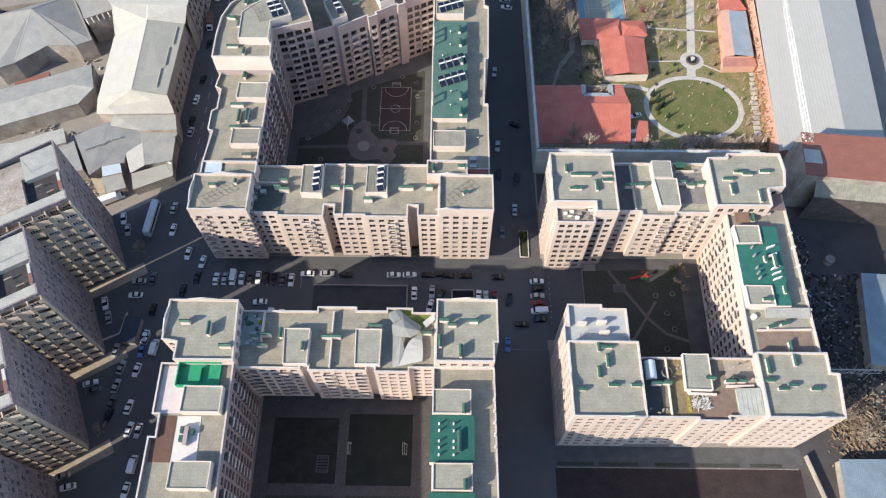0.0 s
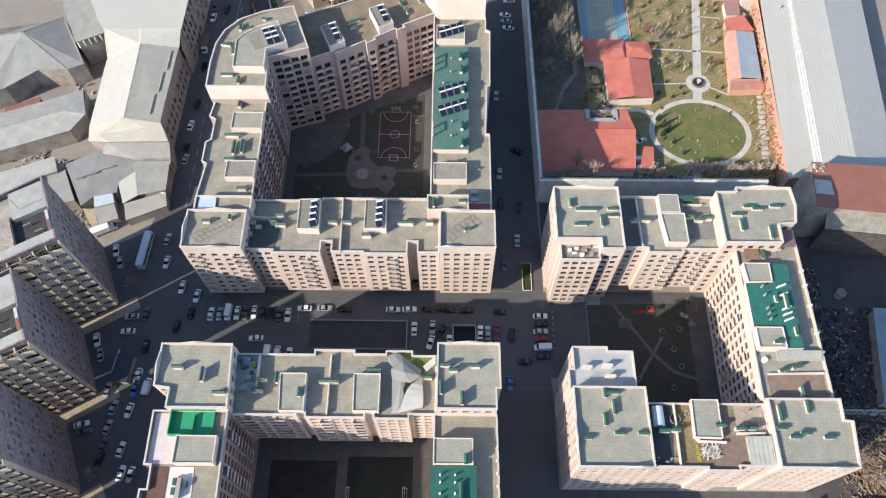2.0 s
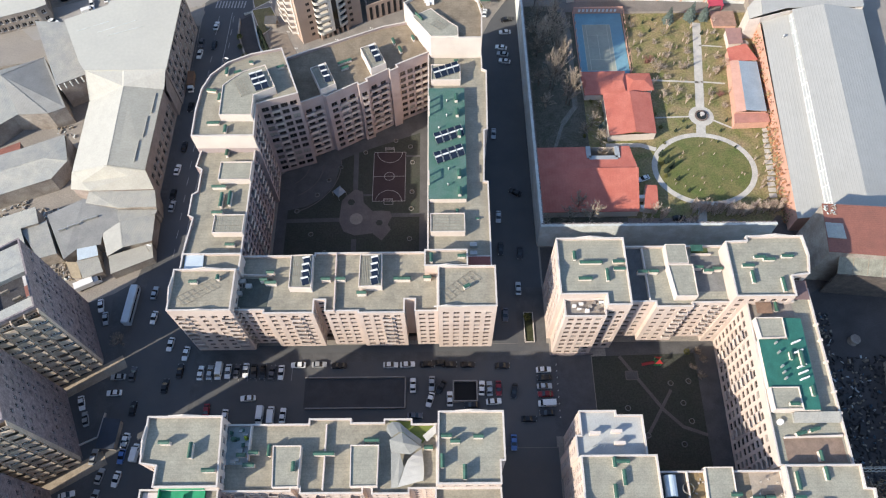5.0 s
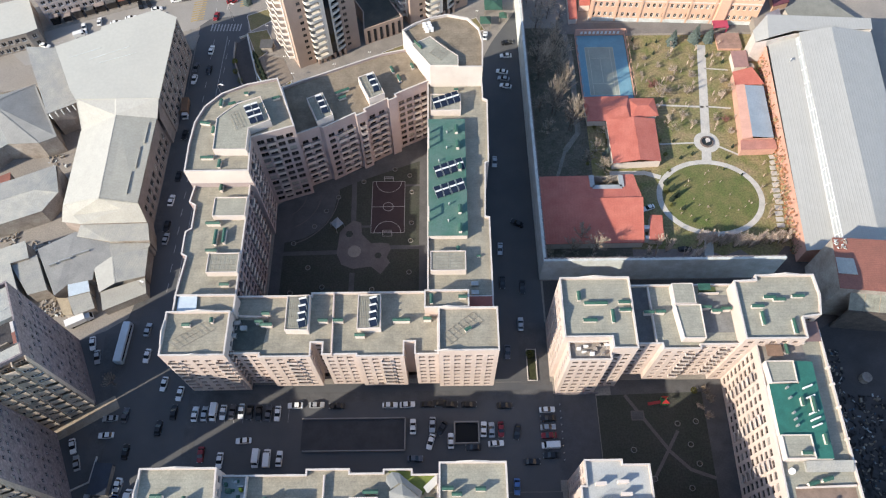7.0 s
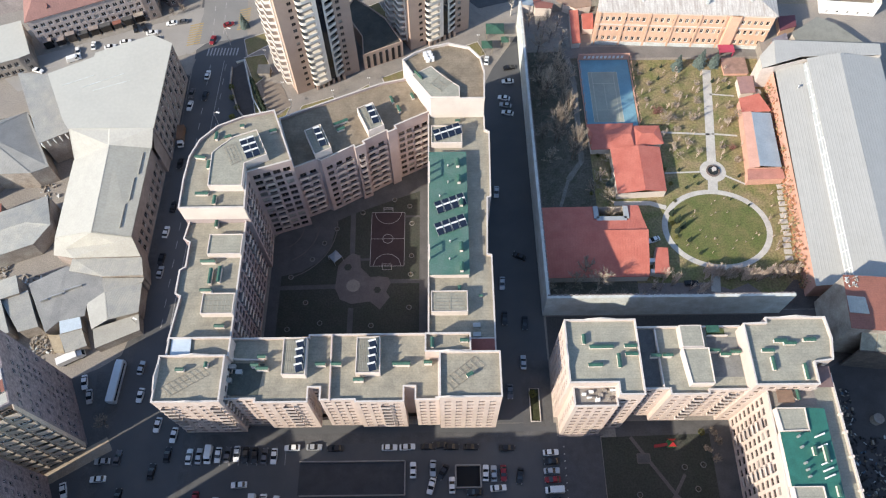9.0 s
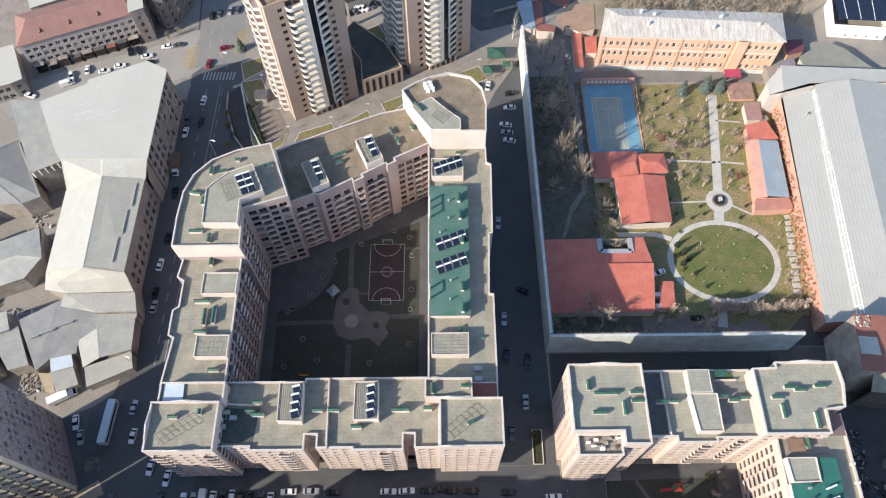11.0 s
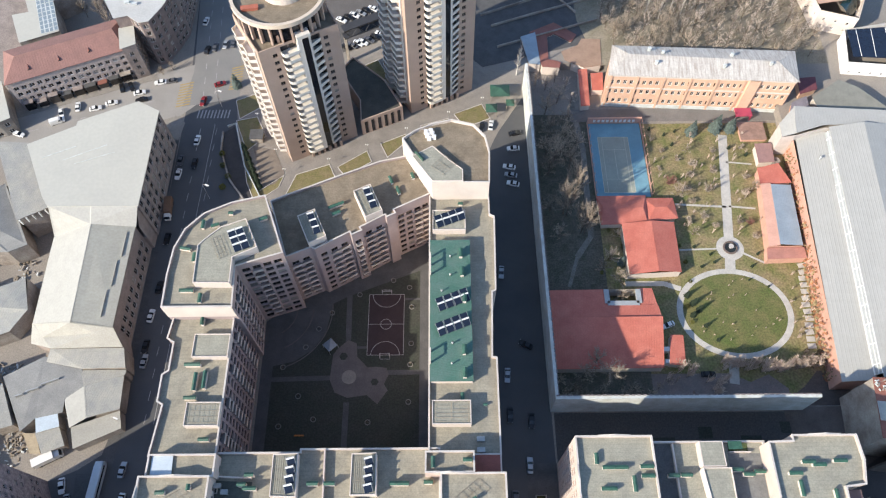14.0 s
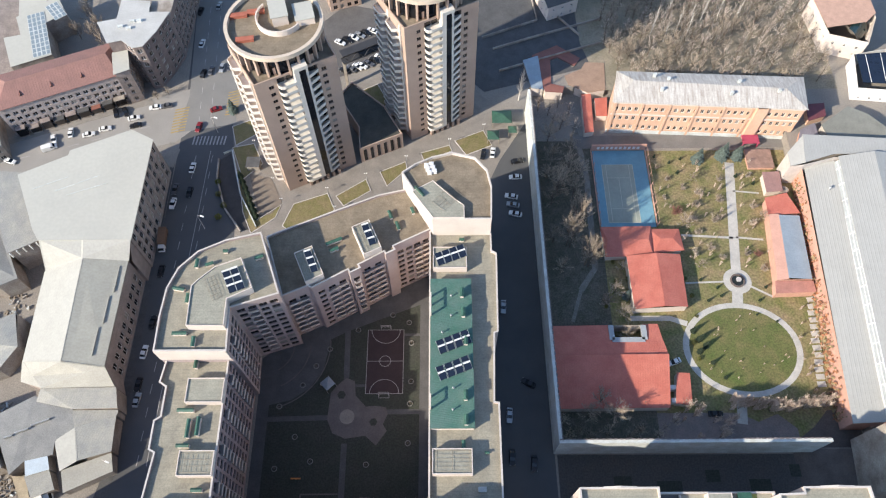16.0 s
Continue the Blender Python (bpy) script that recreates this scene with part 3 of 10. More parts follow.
sheet("plaza", [(-35.6, 158.6), (-36.0, 153.0), (-34.2, 149.0), (-30.4, 147.4), (-24.6, 148.2), (-21.4, 145.4), (-18.4, 149.6), (-19.6, 151.6), (-18.2, 154.6), (-19.0, 156.6), (-22.0, 157.0), (-24.8, 156.8), (-28.0, 160.2), (-28.4, 164.6), (-31.0, 165.6), (-34.0, 163.0), (-35.4, 161.0)], LZ + 0.05, M_PLAZA, "rose-grey paved playground plaza", "plaza")
sheet("plaza", circle(-30.2, 153.8, 2.2, 24), LZ + 0.09, M_PAVE, "round pale paving disc", "plaza")
sheet("plaza", circle(-32.2, 160.4, 1.3, 6), LZ + 0.08, M_LAWN_D, "small planted hexagon", "lawn")
sheet("plaza", circle(-22.4, 152.2, 1.2, 6), LZ + 0.08, M_LAWN_D, "small planted hexagon", "lawn")
line_marks("court_kerb", arc(-56.5, 176.0, 20.0, -75, 5, 18) + arc(-56.5, 176.0, 14.0, -65, 0, 14) + arc(-56.5, 176.0, 9.0, -60, 0, 10), 0.35, LZ + 0.03, M_PLAZA, "curved kerbs of a stepped terrace", "kerb")
line_marks("court_kerb", [((-42, 126.6), (-31.6, 126.6)), ((-42, 126.6), (-42, 132)), ((-42, 132), (-31.6, 132))], 0.4, LZ + 0.02, M_PLAZA, "kerbs of a sitting place", "kerb")

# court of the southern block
sheet("lawn", rect(-49.8, 37.2, -31.0, 55.8), LZ, M_LAWN_DEEP, "dark shaded lawn in the court", "lawn")
# turf colour also holds the court's shade
sheet("lawn", rect(-28.0, 36.8, -9.6, 57.0), LZ, mat("shaded_turf", (0.018, 0.022, 0.016), 0.95, 0.2, 0.2, 3, 0.2), "dark shaded artificial turf pitch", "lawn")
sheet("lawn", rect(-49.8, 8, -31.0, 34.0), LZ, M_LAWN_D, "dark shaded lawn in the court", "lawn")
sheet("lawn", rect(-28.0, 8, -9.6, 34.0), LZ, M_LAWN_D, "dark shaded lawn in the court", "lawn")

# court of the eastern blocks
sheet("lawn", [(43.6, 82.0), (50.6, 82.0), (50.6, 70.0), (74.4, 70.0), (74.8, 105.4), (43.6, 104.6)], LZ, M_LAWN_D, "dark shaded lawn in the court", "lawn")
band("path", [(52.0, 104.6), (57.0, 97.0), (63.0, 88.0), (68.0, 83.0), (74.6, 80.6)], 1.0, LZ + 0.02, M_PLAZA, "narrow paved path across the lawn")
band("path", [(53.0, 74.0), (60.0, 84.6), (66.0, 94.0)], 0.9, LZ + 0.03, M_PLAZA, "narrow paved path across the lawn")
sheet("plaza", rect(53.2, 97.2, 56.8, 99.8), LZ + 0.04, M_PAVE_D, "small paved square", "plaza")
line_marks("court_kerb", [((53.2, 97.2), (56.8, 97.2)), ((56.8, 97.2), (56.8, 99.8)), ((56.8, 99.8), (53.2, 99.8)), ((53.2, 99.8), (53.2, 97.2))], 0.3, LZ + 0.12, M_PLAZA, "kerb of the small square", "kerb")

# south yard
sheet("pavement", rect(30.8, 42.6, 101, 48.4), 0.06, M_PAVE_D, "grey paving at the foot of the block", "pavement")
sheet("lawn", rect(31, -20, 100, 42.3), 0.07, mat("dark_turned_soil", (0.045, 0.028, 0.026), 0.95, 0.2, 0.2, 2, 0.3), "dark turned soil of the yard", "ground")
for _x0, _x1 in ((31.5, 41.8), (43.4, 54.5), (59, 69), (70.5, 83), (86, 95)):
    sheet("lawn", rect(_x0, 42.9, _x1, 43.9), 0.12, M_LAWN_D, "narrow planted bed", "lawn")

# walled garden
gz = GZ + 0.04
sheet("lawn", rect(GX0 + 0.5, GY0 + 0.3, 121.6, 251.5), gz, M_GARDEN, "winter garden ground with dry grass", "lawn")
# west strip of litter, darkened to deepen the block's shadow on the garden
sheet("lawn", [(GX0 + 0.6, GY0 + 0.4), (62, GY0 + 0.4), (62, 156), (52, 181), (52.4, 256), (GX0 + 0.6, 256)], gz + 0.02, mat("shaded_leaf_litter", (0.135, 0.115, 0.09), 0.95, 0.3, 0.4, 2, 0.4, tint=(0.075, 0.075, 0.05)), "leaf litter under the garden trees, darkened for the shadow there", "lawn")
sheet("lawn", circle(91.8, 175.6, 17.0, 48, 14.2), gz + 0.05, M_LAWN, "oval green lawn", "lawn")
ring = MB()
_o, _i2 = circle(91.8, 175.6, 18.6, 56, 15.6), circle(91.8, 175.6, 16.6, 56, 13.8)
for _k in range(56):
    _j = (_k + 1) % 56
    ring.face([(*_o[_k], gz + 0.08), (*_o[_j], gz + 0.08), (*_i2[_j], gz + 0.08), (*_i2[_k], gz + 0.08)])
M_GPATH = mat("pale_garden_path", (0.52, 0.49, 0.44), 0.9, 0.1, 0.4, 4, 0.1)
tagged(new("path", ring.mesh("path", [M_GPATH])), "pale oval garden path", "path", kind="structure")
sheet("path", circle(94.7, 199.0, 4.6, 28), gz + 0.07, M_GPATH, "round pale path about the fountain", "path")
band("path", [(93.2, 190.6), (94.0, 195.6)], 3.4, gz + 0.06, M_GPATH, "pale garden path")
band("path", [(95.0, 203.0), (101.0, 246.0)], 3.2, gz + 0.06, M_GPATH, "straight pale garden path")
band("path", [(58.0, 186.0), (70.5, 186.0), (75.8, 184.0)], 1.8, gz + 0.06, M_GPATH, "pale garden path")
band("path", [(77.6, 198.4), (90.4, 198.8)], 0.6, gz + 0.06, M_GPATH, "narrow garden path")
band("path", [(98.8, 197.0), (105.0, 193.4)], 0.7, gz + 0.06, M_GPATH, "narrow garden path")
band("path", [(79.0, 216.4), (96.5, 215.2)], 0.8, gz + 0.06, M_GPATH, "narrow garden path")
band("path", [(97.5, 215.4), (106.5, 214.4)], 0.7, gz + 0.06, M_GPATH, "narrow garden path")
band("path", [(100.0, 234.0), (109.0, 233.0)], 0.6, gz + 0.06, M_GPATH, "narrow garden path")
band("path", [(88.4, 160.8), (87.0, 152.0)], 3.0, gz + 0.06, M_GPATH, "pale garden path")
M_LEAFPATH = mat("leaf_strewn_path", (0.24, 0.22, 0.19), 0.95, 0.3, 0.5, 4, 0.1, tint=(0.15, 0.135, 0.11))
M_GDRIVE = mat("reddish_drive_paving", (0.24, 0.185, 0.165), 0.9, 0.15, 0.3, 3, 0.1, tint=(0.18, 0.15, 0.135))
sheet("road", [(62, 146.0), (103, 146.0), (103, 150.5), (98, 155), (92, 152.6), (86, 155.4), (62, 155.4)], gz + 0.05, M_GDRIVE, "grey garden drive in shade", "road")
band("path", [(43.2, 196), (48.6, 204), (49.4, 240), (47, 262)], 2.0, gz + 0.04, M_LEAFPATH, "shaded garden path")
band("path", [(39.6, 185), (43.2, 196)], 1.2, gz + 0.04, M_LEAFPATH, "shaded garden path")
M_BLUE = mat("blue_court_paint", (0.17, 0.33, 0.40), 0.8, 0.08, 0.2, 4, 0.05)
M_TGREY = mat("grey_green_court", (0.33, 0.35, 0.29), 0.85, 0.08, 0.2, 4, 0.05)
sheet("sports_court", rect(52.4, 219.6, 71.2, 251.6), gz + 0.06, M_BLUE, "blue tennis court surround", "court")
sheet("sports_court", rect(55.2, 221.4, 66.2, 245.4), gz + 0.08, M_TGREY, "grey-green tennis court", "court")
_s = [((55.2, 221.4), (66.2, 221.4)), ((55.2, 245.4), (66.2, 245.4)), ((55.2, 221.4), (55.2, 245.4)), ((66.2, 221.4), (66.2, 245.4)), ((56.6, 221.4), (56.6, 245.4)), ((64.8, 221.4), (64.8, 245.4)), ((56.6, 227), (64.8, 227)), ((56.6, 239.8), (64.8, 239.8)), ((60.7, 227), (60.7, 239.8))]
line_marks("court_lines", _s, 0.16, gz + 0.1, mat("cream_line", (0.55, 0.53, 0.42), 0.9, 0.1, 0.5, 4, 0.0), "cream lines of the tennis court")
sheet("road", [(46, 252.6), (122, 252.6), (122, 258.4), (46, 258.4)], gz + 0.06, mat("school_yard_asphalt", (0.20, 0.185, 0.17), 0.9, 0.1, 0.2, 3, 0.1), "grey school yard", "road")

# ---- apartment block with the curved corner ----
A = thing("apartment_building", "pale pink apartment block round an inner court, flat felt roofs", "building")
FA = Facades()
kw = dict(base=0.6)
block(A, FA, rect(-74.6, 106.6, -57.6, 118.9), 33.0, z0=3.0, core=rect(-73.2, 108.4, -57.7, 118.8), sides="ww-w", pitch=2.9, base=0.3, storey=2.95, h=1.7, bal=lambda c, r, n, k: c in (0, n - 1) and r > 0)
S_POLY = [(-59.0, 108.7), (-50.2, 108.7), (-50.2, 107.7), (-36.5, 107.7), (-36.5, 111.6), (-33.5, 111.6), (-33.5, 108.2), (-24.4, 108.2), (-24.4, 107.6), (-11.7, 107.6), (-11.7, 111.6), (-8.9, 111.6), (-8.9, 108.0), (-2.6, 108.0), (-2.6, 126.2), (-37.4, 126.2), (-37.4, 125.4), (-59.0, 125.4)]
ra = block(A, FA, S_POLY, 28.0, z0=3.0, core=rect(-57.6, 110.6, -2.6, 125.2), sides="wwwww-wwwww-w-wwwww"[:18], pitch=2.7, base=0.3, storey=2.95, h=1.7, bal=lambda c, r, n, k: c == n // 2 and n > 3 and r > 0)
block(A, FA, rect(-2.5, 107.1, 13.2, 119.2), 33.0, z0=3.0, core=rect(-2.4, 109.0, 12.2, 119.0), sides="www-", pitch=2.6, base=0.3, storey=2.95, h=1.7)
block(A, FA, rect(-6.2, 119.2, 5.7, 124.3), 33.0, sides="----", **kw)
block(A, FA, rect(-73.4, 118.9, -57.0, 124.2), 32.0, sides="-w-w", pitch=2.9, **kw)
W_POLY = [(-57.8, 124.2), (-58.0, 162.0), (-74.4, 162.0), (-75.3, 155.2), (-73.4, 154.0), (-73.4, 146.3), (-74.9, 145.3), (-74.9, 138.0), (-73.4, 137.2), (-74.6, 124.2)]
# west and north wings use the render copies darkened for shade
block(A, FA, ccw(W_POLY), 29.5, wall=M_PINK_DEEP, sides="w-wwwwwww-", pitch=3.0, w=2.2, h=1.9, bal=lambda c, r, n, k: n > 8 and c % 3 == 1 and r > 0, **kw)
NW_POLY = [(-75.3, 160.9), (-56.7, 160.9), (-57.4, 172.8), (-45.0, 176.8), (-51.8, 195.4), (-61.0, 193.1), (-68.3, 189.6), (-72.9, 184.5), (-75.0, 178.6), (-75.5, 170.5)]
rnw = block(A, FA, ccw(NW_POLY), 37.0, wall=M_PINK_SHADE, w=2.2, h=2.1, bal=lambda c, r, n, k: n > 3 and c % 3 == 1 and r > 0, sides="-ww-www", pitch=2.8, **kw)
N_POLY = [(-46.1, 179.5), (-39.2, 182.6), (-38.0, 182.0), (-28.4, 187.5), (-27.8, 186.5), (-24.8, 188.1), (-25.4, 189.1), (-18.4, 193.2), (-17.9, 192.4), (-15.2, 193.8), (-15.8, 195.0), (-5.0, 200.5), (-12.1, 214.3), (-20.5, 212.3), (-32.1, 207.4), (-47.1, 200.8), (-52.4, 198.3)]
rn = block(A, FA, ccw(N_POLY), 29.2, wall=M_PINK_SHADE, roof=M_FELT_B, sides="wwwwwwwwwww-www-", pitch=2.9, w=2.0, h=1.95, bal=lambda c, r, n, k: (c * 7 + n * 3) % 5 in (1, 3) and r > 0, **kw)
NE_POLY = [(-4.6, 199.4), (12.0, 199.4), (12.4, 210.2), (11.3, 216.0), (7.9, 220.4), (1.2, 222.2), (-4.6, 220.7), (-9.6, 218.3), (-13.5, 215.3)]
rne = block(A, FA, ccw(NE_POLY), 36.5, wall=M_CREAM, roof=M_FELT_B, sides="-wwwwwww-", pitch=2.8, **kw)
E_POLY = [(-5.5, 124.3), (12.6, 124.3), (12.6, 149.7), (11.4, 149.9), (12.1, 168.7), (13.1, 169.1), (13.6, 193.0), (12.2, 193.8), (12.2, 201.3), (-5.5, 201.3)]
re = block(A, FA, ccw(E_POLY), 28.3, sides="-wwwwwwww-w", pitch=2.7, **kw)
FA.balconies(A)
FA.windows(A, near=(-25, 104))

# ---- block east of the narrow street, north part ----
B = thing("apartment_building", "pale pink apartment block with green roof vents", "building")
FB = Facades()
block(B, FB, [(30.4, 110.6), (42.7, 110.6), (42.7, 107.4), (49.2, 107.4), (49.2, 127.8), (30.4, 127.8)], 32.4, roof=M_FELT_G, sides="-www-w", pitch=2.8, **kw)
block(B, FB, rect(31.6, 105.4, 42.7, 110.6), 29.4, roof=M_FELT_B, sides="ww-w", pitch=2.7, **kw)
block(B, FB, [(49.9, 110.1), (56.8, 110.1), (56.8, 108.6), (66.9, 108.6), (66.9, 109.7), (78.1, 109.7), (78.1, 127.3), (49.9, 127.3)], 28.1, z0=3.0, core=rect(50.0, 111.6, 78.0, 127.2), roof=M_FELT_G, sides="wwwwww-", pitch=2.6, base=0.3, storey=2.95, h=1.7, bal=lambda c, r, n, k: c % 3 == 2 and r > 0)
block(B, FB, [(77, 109.3), (93.0, 109.3), (93.2, 115.2), (98.0, 115.8), (99.2, 121.6), (98.8, 127.6), (83.0, 127.6), (83.0, 126.2), (77, 126.0)], 33.0, roof=M_FELT_G, sides="wwwwww-w-", pitch=2.8, **kw)
block(B, FB, [(80.5, 66.2), (98.7, 66.2), (98.9, 113.6), (94.0, 113.6), (94.0, 109.9), (81.3, 109.9)], 28.2, roof=M_FELT_G, sides="-w---w", pitch=2.8, w=1.9, bal=lambda c, r, n, k: c % 4 == 2 and r > 0, **kw)
FB.balconies(B)
FB.windows(B, near=(55, 100))

# ---- block east of the narrow street, south part ----
Dn = thing("apartment_building", "pale pink apartment block with roof terraces", "building")
FD = Facades()
block(Dn, FD, [(31.6, 68.7), (49, 68.7), (49, 79.2), (42.4, 79.2), (42.4, 80.4), (33.0, 80.4), (33.0, 74.2), (31.6, 74.2)], 27.6, roof=mat("pale_roof_felt", (0.42, 0.43, 0.42), 0.9, 0.08, 0.2, 3, 0.2), sides="-wwwwwww", pitch=2.7, **kw)
block(Dn, FD, rect(32.0, 48.6, 50.5, 68.7), 30.2, roof=M_FELT_G, sides="wwww", pitch=2.8, **kw)
block(Dn, FD, [(50.5, 49.2), (64, 49.2), (64, 48.4), (72, 48.4), (72, 49.6), (80.8, 49.6), (80.8, 65.2), (50.5, 65.2)], 27.8, roof=M_FELT_B, sides="wwwww-w-", pitch=2.7, **kw)
block(Dn, FD, [(80.8, 48.8), (99.9, 48.8), (101.1, 60.4), (98.9, 60.6), (99.2, 66.0), (80.8, 66.0)], 30.2, roof=M_FELT_G, sides="wwwww-", pitch=2.8, **kw)
FD.balconies(Dn)
FD.windows(Dn, near=(60, 45))

# ---- block south of the car park ----
C = thing("apartment_building", "pale pink apartment block with a green terrace", "building")
FC = Facades()
block(C, FC, [(-70.0, 61.5), (-54.6, 61.5), (-55.6, 78.4), (-74.0, 78.4), (-74.0, 67.0), (-70.0, 66.4)], 33.0, roof=M_FELT_G, sides="-wwwww", pitch=2.8, **kw)
C_POLY = [(-55.9, 61.2), (-38.3, 61.2), (-38.3, 62.2), (-36.2, 62.2), (-36.2, 60.6), (-20.9, 60.6), (-20.9, 62.0), (-18.8, 62.0), (-18.8, 60.4), (-9.7, 60.4), (-9.7, 61.6), (-2.9, 61.6), (-2.9, 77.3), (-9.2, 77.3), (-9.2, 78.6), (-16.3, 78.6), (-16.3, 77.7), (-24.5, 77.7), (-24.5, 78.8), (-35.2, 78.8), (-35.2, 77.5), (-56.5, 77.5)]
block(C, FC, C_POLY, 28.0, z0=3.6, core=rect(-55.8, 63.4, -3.0, 76.0), roof=M_FELT, sides="w", pitch=2.6, w=1.8, base=0.3, storey=2.9, h=1.7, bal=lambda c, r, n, k: n > 3 and c % 3 == 1 and r > 0)
block(C, FC, [(-2.8, 61.7), (12.4, 61.7), (12.4, 67.0), (13.5, 67.0), (13.5, 79.1), (-2.6, 79.1)], 33.0, roof=M_FELT_G, sides="wwwww-", pitch=2.8, **kw)
block(C, FC, [(-72.6, -20), (-53.4, -20), (-55.0, 61.5), (-73.8, 61.5), (-73.5, 48.1), (-71.8, 48.1), (-71.6, 42.5), (-73.4, 42.5)], 30.4, wall=M_PINK_DEEP, roof=M_FELT, sides="-w-w-w-w", pitch=3.0, w=2.1, bal=lambda c, r, n, k: c % 3 == 1 and r > 0, **kw)
block(C, FC, [(-3.2, 20), (13.0, 20), (12.6, 61.7), (-3.4, 61.7)], 28.3, roof=M_FELT, sides="-w-w", pitch=2.8, **kw)
# unseen southern end, added at this height to shade the yard east of it
block(C, FC, [(-3.2, -24), (13.4, -24), (13.0, 20), (-3.2, 20)], 37.0, roof=M_FELT, sides="-www", pitch=2.8, **kw)
FC.balconies(C)
FC.windows(C, near=(-30, 50))

# ---- dark slab towers ----
M_TUFF_DK = mat("sooty_violet_tuff", (0.30, 0.25, 0.252), 0.9, 0.24, 0.7, 1.8, 0.3, tint=(0.175, 0.145, 0.15))
M_PIT = mat("black_roof_felt", (0.055, 0.052, 0.056), 0.9, 0.2, 0.4, 3, 0.2)
M_FRAME_G = mat("grey_window_paint", (0.38, 0.37, 0.385), 0.6, 0.1, 1, 5, 0.0, rand=0.4)
M_GLASS_P = glass_mat("curtained_glass", (0.06, 0.058, 0.066), 0.15, 0.6, 0.3)
def slab_tower(x, y, length=62.0, h=42.0):
    T = thing("apartment_tower", "dark tuff slab apartment tower with concrete loggias", "building")
    F = Facades(0.22)
    se = Vector((x, y))
    ds, dn = Vector((-0.862, -0.507)), Vector((-0.43, 0.903))
    ne, sw = se + dn * 21.9, se + ds * length
    nw = ne + Vector((-0.83, -0.558)) * length
    poly = [tuple(p) for p in (sw, se, ne, nw)]
    block(T, F, poly, h, wall=M_TUFF_DK, roof=M_PIT, sides="-ww-", pitch=2.2, parapet=1.8, base=2.0, storey=3.0, w=1.25, h=1.55, coping=M_TUFF_DK, every=lambda c, r, n, k: (c * 37 + r * 61 + c * r * 13) % 7 > 2)
    F.windows(T, M_FRAME_G, M_GLASS_P, near=(-100, y), limit=150)
    return T


# dark sheet deepens the towers' shade on the ground, ending near its edge
sheet("road", [(-116, -20), (-95.9, -20), (-95.9, 134), (-106, 127), (-116, 123)], 0.022, M_ASPHALT, "dark asphalt tone for the shade between the slab towers and the avenue", "road")
_slab_at = ((-104.2, 104.3), (-104.2, 75.6), (-102.0, 47.0), (-100.5, 18.5))
for _x, _y in _slab_at:
    _f0 = Vector((_x, _y)) + Vector((0.507, -0.862)) * 3.1
    _ds = Vector((0.862, 0.507))
    # pale strip puts the sunlight between the tower shadows into the ground colour
    sheet("pavement", ccw(strip([tuple(_f0 - _ds * 30), tuple(_f0 + _ds * 5.5)], 4.4)), 0.09, mat("sunlit_tan_ground", (0.36, 0.30, 0.23), 0.95, 0.16, 0.4, 3, 0.2, tint=(0.27, 0.22, 0.165)), "sunlit tan ground strip along the foot of the slab tower", "pavement", thick=0.12)
slab_towers = [slab_tower(_x, _y) for _x, _y in _slab_at]

# ---- garden wall ----
def wall_run(name, pts, z0, z1, th, material, label):
    mb = MB()
    mb.prism(ccw(strip(pts, th)), z0, z1)
    return tagged(new(name, mb.mesh(name, [material])), label, "wall", kind="structure")


wall_run("wall_west", [(30.0, 143.6), (29.4, 203), (28.9, 266)], -4, 13.0, 0.9, M_CONC_P, "tall pale concrete garden wall along the street")
wall_run("wall_south", [(29.6, 143.2), (103.6, 143.2)], -4, 13.0, 0.9, M_CONC_P, "tall pale concrete garden wall with lit patches")

# ---- roof gear ----
M_SOLAR = mat("dark_solar_glass", (0.015, 0.022, 0.04), 0.12, 0.1, 0.5, 4, 0.0)
M_METAL = mat("galvanised_metal", (0.45, 0.45, 0.43), 0.45, 0.1, 1.0, 6, 0.05, metal=0.5)
M_PIPE = mat("rusty_pipe", (0.30, 0.25, 0.19), 0.8, 0.15, 1.0, 6, 0.1)
M_SLATE = mat("grey_sheet_metal", (0.40, 0.41, 0.41), 0.55, 0.08, 0.3, 3, 0.05, metal=0.2)
M_PALEBLUE = mat("pale_blue_sheet", (0.50, 0.57, 0.62), 0.6, 0.06, 0.3, 3, 0.05)
M_EMERALD = mat("emerald_paint", (0.02, 0.30, 0.14), 0.6, 0.1, 0.5, 4, 0.05)


def vents(parent, z, rows, h=1.2):
    for x, y, ln, ang in rows:
        vent(parent, x, y, z, ln, ang, h if ln > 0.9 else 0.9, 0.75 if ln > 0.9 else 0.45)


def pediment(parent, a, b, top, h=0.9, th=0.35):
    """A shallow stepped gable on a parapet between two plan points."""
    a, b = Vector(a), Vector(b)
    u = (b - a).normalized()
    n = Vector((-u.y, u.x)) * th / 2
    mb = MB()
    prof = [(0.0, 0.02), (0.25, h * 0.45), (0.5, h), (0.75, h * 0.45), (1.0, 0.02)]
    for (s0, h0), (s1, h1) in zip(prof, prof[1:]):
        p, q = a.lerp(b, s0), a.lerp(b, s1)
        P = lambda c, sg, z: (c.x + n.x * sg, c.y + n.y * sg, top + 0.14 + z)
        mb.face([P(p, 1, h0), P(p, -1, h0), P(q, -1, h1), P(q, 1, h1)])
        for sg in (1, -1):
            mb.face([P(p, sg, -0.1), P(q, sg, -0.1), P(q, sg, h1), P(p, sg, h0)])
    part("pediment", mb, M_COPING, parent)


def low_wall(parent, a, b, z, h=1.2, th=0.35, material=None):
    mb = MB()
    mb.prism(ccw(strip([a, b], th)), z, z + h)
    part("partition", mb, material or M_CREAM, parent)


